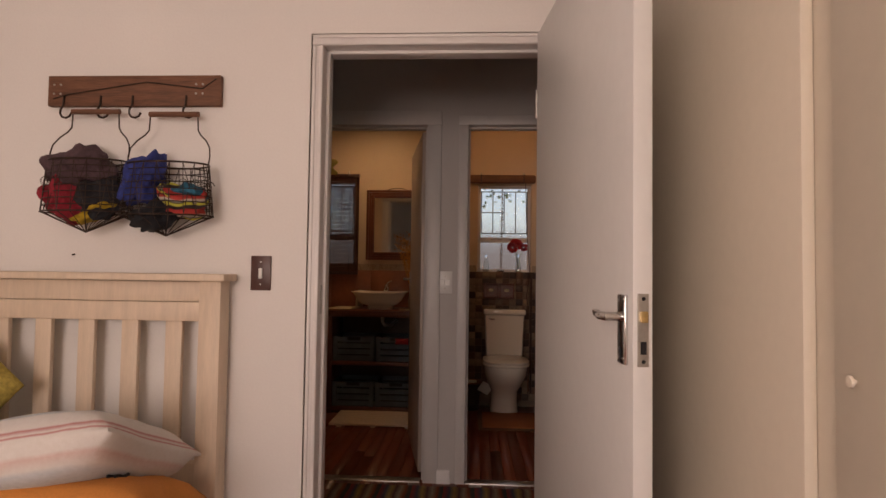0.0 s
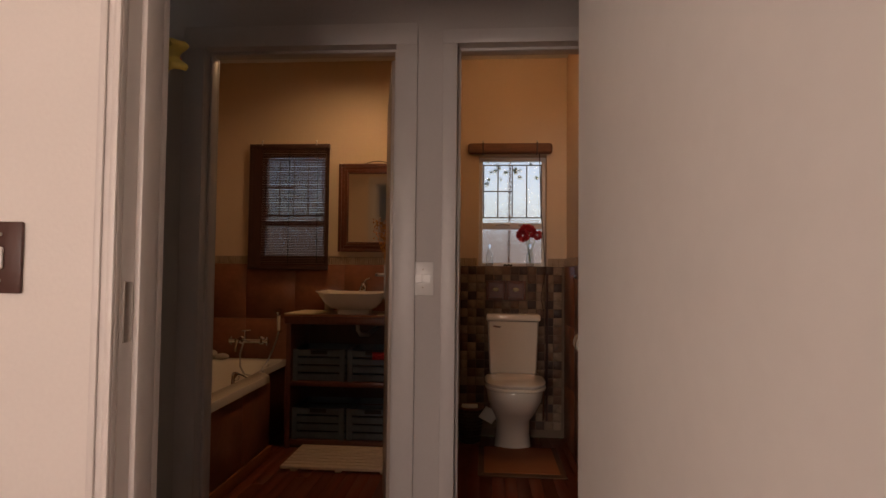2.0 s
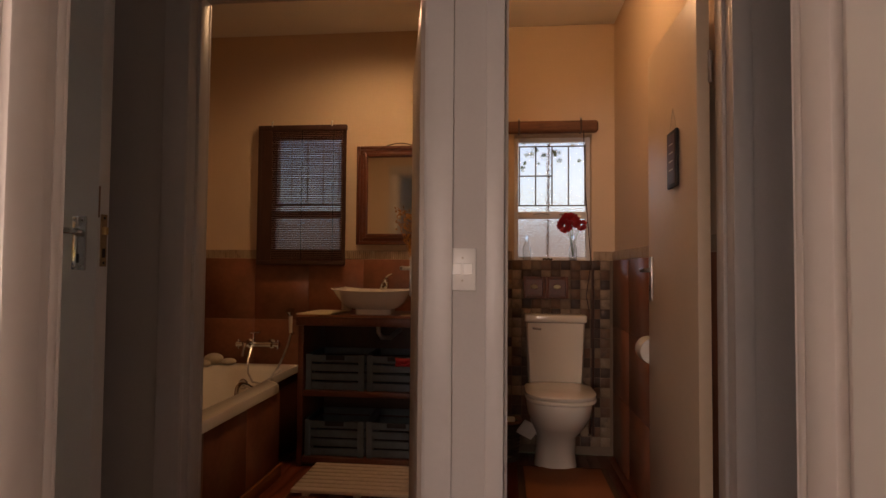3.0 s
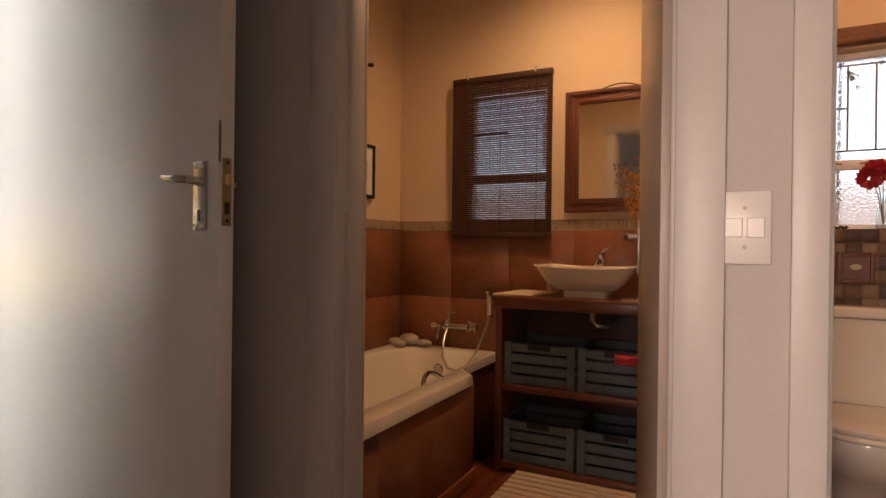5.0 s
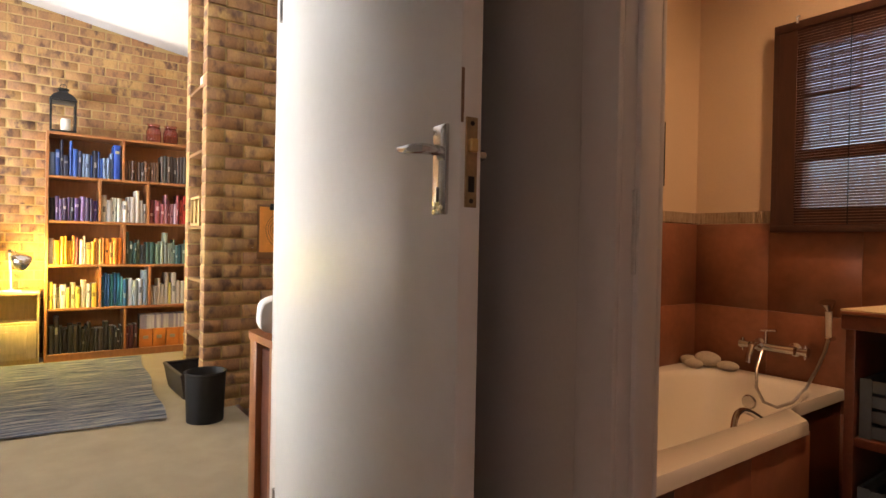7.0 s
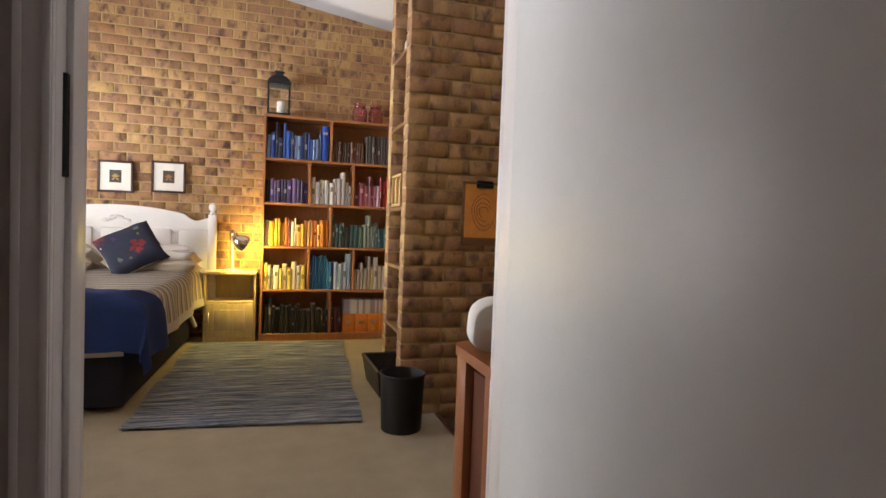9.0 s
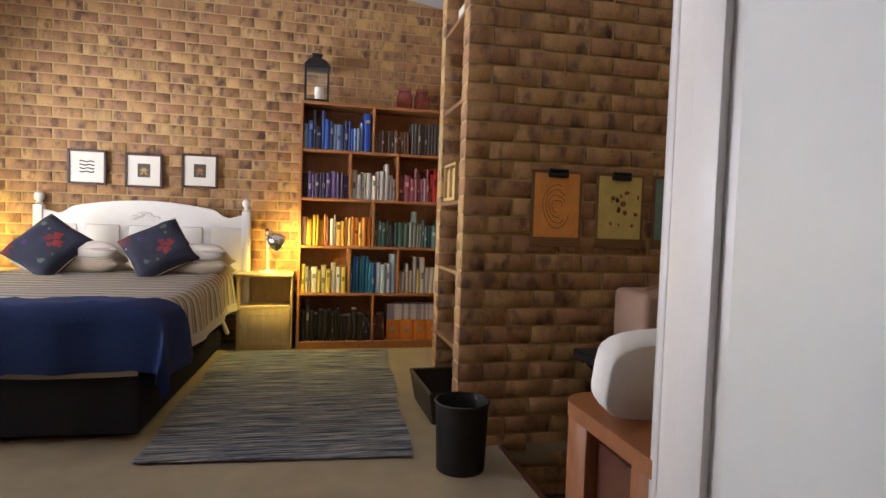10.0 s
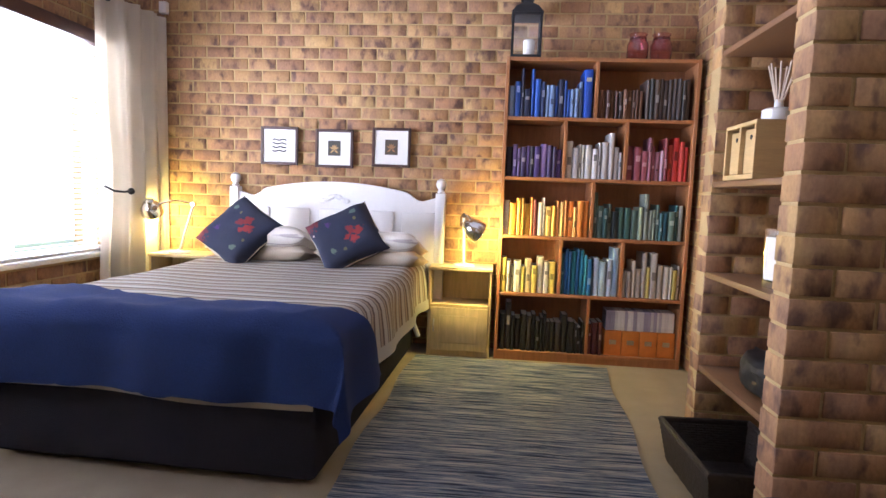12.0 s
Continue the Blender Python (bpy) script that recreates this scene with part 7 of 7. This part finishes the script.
wire_basket((-1.275, 1.94, 1.56), 0.285, "rusty wire basket of woollens hanging on the wall", [(-0.03, -0.02, 0.20, 0.13, (0.09, 0.05, 0.06), "mottled grey-brown knitted hat in a basket"), (-0.07, -0.13, 0.16, 0.13, (0.28, 0.015, 0.03), "crumpled red woollen scarf in a wire basket"), (0.05, -0.13, 0.17, 0.12, (0.015, 0.015, 0.02), "crumpled black woollen scarf in a basket"), (0.04, -0.175, 0.14, 0.04, (0.5, 0.33, 0.02), "folded yellow knitted band")], 0)
wire_basket((-0.985, 1.94, 1.55), 0.29, "rusty wire basket of bright woollens hanging on the wall", [(-0.085, -0.05, 0.105, 0.17, (0.03, 0.045, 0.22), "deep blue pointed knitted hat"), (0.05, -0.130, 0.18, 0.095, (0.22, 0.03, 0.025), "red and yellow patterned scarf"), (-0.03, -0.175, 0.19, 0.08, (0.012, 0.012, 0.016), "black woollen scarf in a basket"), (0.085, -0.095, 0.10, 0.045, (0.03, 0.15, 0.24), "turquoise knitted band in a basket"), (0.04, -0.105, 0.14, 0.03, (0.55, 0.42, 0.05), "yellow patterned stripe of a scarf")], 0)
ls = thing("light_switch", (-0.673, 1.95, 1.175), "dark brown light switch plate with a white toggle", "light switch")
part("plate", boxed((-0.037, -0.008, -0.062), (0.037, 0, 0.062), 0.003), M["brown_plastic"], ls)
part("toggle", boxed((-0.007, -0.014, -0.02), (0.007, -0.0075, 0.018), 0.003), M["white_plastic"], ls, "white toggle")
for z in (-0.04, 0.04):
    part("screw", rod(bmesh.new(), (0, -0.007, z), (0, -0.0098, z), 0.003, seg=8), M["steel"], ls)
solo("wall_nail", rod(bmesh.new(), (-1.375, 1.95, 1.235), (-1.375, 1.938, 1.232), 0.003, seg=8), M["wire"], "small dark nail in the white wall", "nail")
kb = thing("single_bed", (-1.335, 1.90, 0), "unpainted pine bed with a slatted headboard", "bed")
for s in (-1, 1):
    part("post", boxed((s * 0.525 - 0.045, -0.045, 0), (s * 0.525 + 0.032, 0.03, 1.145), 0.004), M["pale_pine"], kb)
part("cap_rail", boxed((-0.60, -0.075, 1.145), (0.58, 0.035, 1.17), 0.004), M["pale_pine"], kb)
for z0, z1 in ((1.005, 1.071), (1.073, 1.143)):
    part("top_rail", boxed((-0.48, -0.032, z0), (0.48, 0.005, z1), 0.003), M["pale_pine"], kb)
part("bottom_rail", boxed((-0.48, -0.032, 0.40), (0.48, 0.005, 0.52), 0.004), M["pale_pine"], kb)
for i in range(5):
    x = 0.383 - i * 0.158
    part("slat", boxed((x - 0.030, -0.025, 0.515), (x + 0.030, -0.004, 1.01), 0.004), M["pale_pine"], kb)
for s in (-1, 1):
    part("side_rail", boxed((s * 0.50 - 0.015, -2.0, 0.22), (s * 0.50 + 0.015, -0.05, 0.40), 0.004), M["pale_pine"], kb)
part("foot_rail", boxed((-0.50, -2.03, 0.0), (0.50, -1.99, 0.5), 0.004), M["pale_pine"], kb)
part("mattress", boxed((-0.47, -1.97, 0.26), (0.47, -0.07, 0.46), 0.04, 3), M["white_sheet"], kb)
c = solo("pillow", cushion(0.80, 0.54, 0.20, seed=9.1), M["pillow_stripe"], "white pillow with thin red and grey stripes", "pillow", smooth=1.2)
c.matrix_world = pose(-1.20, 1.53, 0.618, 66, -9, 4)
c = solo("pillow", cushion(0.60, 0.42, 0.16, seed=3.1), M["orange_cloth"], "orange pillow with a zebra print under another pillow", "pillow", smooth=1.2)
c.matrix_world = pose(-1.03, 1.50, 0.52, 74, 0, 4)
zb = bmesh.new()
for k in range(6):
    tube(zb, [(-0.06 + 0.02 * k, -0.086, -0.03), (-0.055 + 0.02 * k, -0.09, 0.0), (-0.065 + 0.02 * k, -0.088, 0.03)], 0.005, 6)
part("zebra_stripes", zb, M["black"], c, "black printed stripes").location = (0.13, 0.172, 0.08)
c = solo("cushion", cushion(0.36, 0.36, 0.13, seed=1.7), M["mustard"], "mustard knitted cushion leaning on the headboard", "cushion", smooth=1.2)
c.matrix_world = pose(-1.635, 1.74, 0.775, -14, 0, 0) @ pose(0, 0, 0, 0, 40, 0)
cu = thing("cupboard", (0.63, 0.3, 0), "cream painted built-in cupboard with flush doors", "cupboard")
part("body", boxed((0.0, -2.4, 0.0), (0.55, 1.62, 2.66), 0.002, 1), M["cupboard"], cu)
for y0, y1 in ((0.562, 1.60), (-0.10, 0.485), (-0.62, -0.13), (-1.2, -0.65)):
    d_ = part("door", boxed((-0.022, y0, 0.08), (-0.001, y1, 2.6), 0.003), M["cupboard"], cu)
    part("knob", lathe(bmesh.new(), [(0.004, 0), (0.004, 0.004), (0.009, 0.006), (0.008, 0.010), (0.002, 0.012)], 14), M["cupboard"], d_).matrix_local = pose(-0.022, y1 - 0.045, 1.05, 0, -90, 0)
kw = thing("window_kids", (0, 0, 0), "plain white steel bedroom window", "window", kind="structure")
for a, b in (((-1.8, -2.66, 0.85), (-1.76, -2.6, 2.15)), ((-0.04, -2.66, 0.85), (0.0, -2.6, 2.15)), ((-1.76, -2.66, 0.85), (-0.04, -2.6, 0.89)), ((-1.76, -2.66, 2.11), (-0.04, -2.6, 2.15)), ((-0.92, -2.66, 0.89), (-0.88, -2.6, 2.11))):
    part("window_frame", boxed(a, b, 0.003), M["frame_paint"], kw)


# ---------------- brickwork, tiles and boards ----------------
BT = 0.106
brick_meshes = {}


def brick_mesh(length, depth, BC):
    key = (round(length, 3), depth, BC)
    if key not in brick_meshes:
        brick_meshes[key] = to_mesh("brick", boxed((0.006, 0, 0.005), (length - 0.006, depth, BC - 0.006), 0.0025, 1), M["brick"], 0.9)
    return brick_meshes[key]


class Joined:
    """Many plain bricks gathered into one mesh."""

    def __init__(self):
        self.v, self.f = [], []

    def add(self, m, a, b):
        n0 = len(self.v)
        (x0, y0, z0), (x1, y1, z1) = a, b
        c = 0.0025
        ring = [(x0, y1, z0), (x1, y1, z0), (x1, y1, z1), (x0, y1, z1), (x0, y0 + c, z0), (x1, y0 + c, z0), (x1, y0 + c, z1), (x0, y0 + c, z1), (x0 + c, y0, z0 + c), (x1 - c, y0, z0 + c), (x1 - c, y0, z1 - c), (x0 + c, y0, z1 - c)]
        self.v += [tuple(m @ Vector(p)) for p in ring]
        for q in ((0, 1, 2, 3), (1, 0, 4, 5), (2, 1, 5, 6), (3, 2, 6, 7), (0, 3, 7, 4), (5, 4, 8, 9), (6, 5, 9, 10), (7, 6, 10, 11), (4, 7, 11, 8), (8, 11, 10, 9)):
            self.f.append(tuple(n0 + i for i in q))

    def make(self, name, mat, parent):
        me = bpy.data.meshes.new(name)
        me.from_pydata(self.v, [], self.f)
        me.materials.append(mat)
        ob = new(name, me)
        ob.parent = parent
        return tagged(ob, kind="stuff")


def brickwork(parent, origin, turn, length, height, depth=0.03, near=None, hole=None, seed=0, z0=0.0, BC=0.0811, BL=0.206):
    """Stretcher bond on a face: local x along the wall, -y out of it. near(u, z): bricks kept as objects of their own."""
    rnd = random.Random(seed)
    base = pose(*origin, 0, 0, turn)
    rest, count, r = Joined(), 0, 0
    while z0 + r * BC < 4.0:
        z, u = z0 + r * BC, (-BL / 2 if r % 2 else 0.0)
        while u < length - 0.01:
            a, b = max(0.0, u), min(length, u + BL)
            u += BL
            if b - a < 0.03 or z + BC > height((a + b) / 2) + 0.05:
                continue
            if hole and hole((a + b) / 2, z + BC / 2):
                continue
            out = rnd.uniform(-0.003, 0.003)
            if near and count < 300 and near((a + b) / 2, z):
                ob = new("brick", brick_mesh(b - a, depth, BC))
                ob.parent = parent
                ob.matrix_local = base @ pose(a, out, z, rnd.uniform(-0.4, 0.4), rnd.uniform(-0.3, 0.3), rnd.uniform(-0.5, 0.5))
                count += 1
            else:
                rest.add(base @ pose(0, out, 0), (a + 0.006, 0, z + 0.005), (b - 0.006, depth, z + BC - 0.006))
        r += 1
    if rest.v:
        rest.make("bricks", M["brick_rest"], parent)


# the wall behind the bed
bm = pieced_wall("x", -6.62, -6.447, -0.44, 3.80, -0.1, 3.7)
w_west = structure("wall_main_west", bm, M["mortar"], "yellow-brown face brick wall behind the bed", "wall", 0)
brickwork(w_west, (-6.442, -0.22, 0), 90, 3.9, lambda u: slope(u - 0.22), near=lambda u, z: 0.25 < u < 2.9 and 0.75 < z < 2.75, seed=1, z0=-0.0415)
# the window wall
w_south = structure("wall_main_south", pieced_wall("y", -0.44, -0.227, -6.62, -2.05, 0, 3.9, [(-6.05, -3.31, 0.6, 2.0)]), M["mortar"], "face brick wall around the wide window", "wall", 0)
brickwork(w_south, (-2.18, -0.222, 0), 180, 4.26, lambda u: slope(-0.22), hole=lambda u, z: 1.08 < u < 3.95 and 0.55 < z < 2.05, seed=2, near=lambda u, z: 2.6 < u and z < 0.7)
# the wall with the clipboards, one brick thick, its end open to the room
w_clip = structure("wall_clipboards", pieced_wall("x", -4.179, -4.088, 3.219, 6.0, -0.3, 3.3), M["mortar"], "one-brick-thick face brick wall hung with clipboards", "wall", 0)
brickwork(w_clip, (-4.08, 3.21, 0), 90, 2.78, lambda u: slope(3.21 + u), depth=BT, near=lambda u, z: u < 2.0 and z < 2.5, seed=3, z0=-0.294, BC=0.0859, BL=0.2387)
# the niche
w_pier = structure("wall_niche", pieced_wall("x", -5.042, -4.945, 3.296, 3.9, 0, 3.3), M["mortar"], "brick pier beside the bookcase", "wall", 0)
brickwork(w_pier, (-4.94, 3.29, 0), 90, 0.6, lambda u: slope(3.5), depth=BT, near=lambda u, z: True, seed=4, BC=0.0859, BL=0.2387)
w_back = structure("wall_niche_back", pieced_wall("y", 3.667, 3.78, -6.45, -4.178, 0, 3.3), M["mortar"], "brick back wall of the niche", "wall", 0)
brickwork(w_back, (-6.44, 3.662, 0), 0, 2.27, lambda u: slope(3.66), near=lambda u, z: u > 1.4 and z < 2.6, seed=5)

# dado tiles in the bathroom and toilet
TH = 0.398


def dado(name, origin, turn, length, height, w_, label, hole=None):
    base = pose(*origin, 0, 0, turn)
    back = boxed((0, 0, 0), (length, 0.006, height), 0)
    bmesh.ops.transform(back, matrix=base, verts=back.verts)
    ob = structure(name, back, M["grout_brown"], label, "tiled wall", 0)
    rows = int(round(height / TH))
    k = max(1, round(length / w_))
    me = to_mesh("tile", boxed((0.0004, 0, 0.0004), (length / k - 0.0004, 0.009, height / rows - 0.0004), 0.001, 1), M["dado_tile"], 0.9)
    for i in range(k):
        for j in range(rows):
            t_ = new("tile", me)
            t_.parent = ob
            t_.matrix_local = base @ pose(i * length / k, -0.009, j * height / rows)
    rest = Joined()
    u = 0.0
    while u < length - 0.01:
        rest.add(base, (u + 0.0006, -0.010, height + 0.002), (u + 0.0129, 0.004, height + 0.056))
        u += 0.0135
    rest.make("border_strips", M["border"], ob)
    return ob


dado("dado_bath_north", (-1.93, 5.073, 0), 0, 1.81, 1.19, 0.4, "brown stone-look wall tiles behind the vanity")
dado("dado_bath_west", (-1.923, 3.29, 0), 90, 1.78, 1.19, 0.4, "brown stone-look wall tiles beside the bath")
dado("dado_bath_east", (-0.127, 5.07, 0), -90, 1.78, 1.19, 0.4, "brown stone-look wall tiles on the partition")
dado("dado_wc_east", (0.733, 5.07, 0), -90, 1.78, 1.19, 0.4, "brown stone-look wall tiles in the toilet")
dado("dado_wc_west", (-0.013, 3.29, 0), 90, 1.78, 1.19, 0.4, "brown stone-look wall tiles in the toilet")
# mosaic behind the toilet
P = 0.060
mos = structure("mosaic_wall", boxed((-0.013, 5.070, 0), (0.733, 5.078, 1.19), 0), M["grout"], "mosaic of small brown, grey and beige tiles behind the toilet", "tiled wall", 0)
MT = to_mesh("tile", boxed((0.002, 0, 0.002), (P - 0.002, 0.005, P - 0.002), 0.0012, 1), M["mosaic"], 0.9)
rest, cnt = Joined(), 0
nx = int(0.745 / P)
for j in range(int(1.175 / P) + 1):
    for i in range(nx + 1):
        x, z = -0.012 + i * P, 1.19 - (j + 1) * P
        if x + P > 0.74 or z < -0.01 or (0.11 < x + P / 2 < 0.61 and z + P / 2 > 1.185):
            continue
        if cnt < 300:
            t_ = new("tile", MT)
            t_.parent = mos
            t_.location = (x, 5.065, z)
            cnt += 1
        else:
            rest.add(Matrix(), (x + 0.002, 5.065, z + 0.002), (x + P - 0.002, 5.07, z + P - 0.002))
if rest.v:
    rest.make("small_tiles", M["mosaic_rest"], mos)
strip = Joined()
u = -0.012
while u < 0.73:
    if not 0.10 < u < 0.60:
        strip.add(Matrix(), (u + 0.0006, 5.063, 1.192), (u + 0.0129, 5.078, 1.246))
    u += 0.0135
strip.make("border_strips", M["border"], mos)
# boards: hall, bathroom and toilet
PW = 0.068
floors = structure("floor_boards", boxed((-2.1, 2.06, -0.0158), (1.5, 5.06, -0.0135), 0), M["dark_floor"], "narrow red-brown polished floor boards", "floor", 0)
rnd = random.Random(9)
plank_meshes = {}
x = -2.1
while x < 1.5:
    ys, yy = [2.06], 2.06 + rnd.uniform(0.9, 2.4)
    end = 5.065 if -1.93 < x < 0.73 else 3.17
    while yy < end - 0.25:
        ys.append(yy)
        yy += rnd.uniform(1.8, 2.6)
    ys.append(end)
    for a, b in zip(ys, ys[1:]):
        ln = round(b - a, 2)
        if ln not in plank_meshes:
            plank_meshes[ln] = to_mesh("plank", boxed((0.0008, 0.0008, -0.0135), (PW - 0.0008, ln - 0.0008, 0.0), 0.0012, 1), M["plank"], 0.9)
        t_ = new("plank", plank_meshes[ln])
        t_.parent = floors
        t_.location = (x, a, 0)
    x += PW
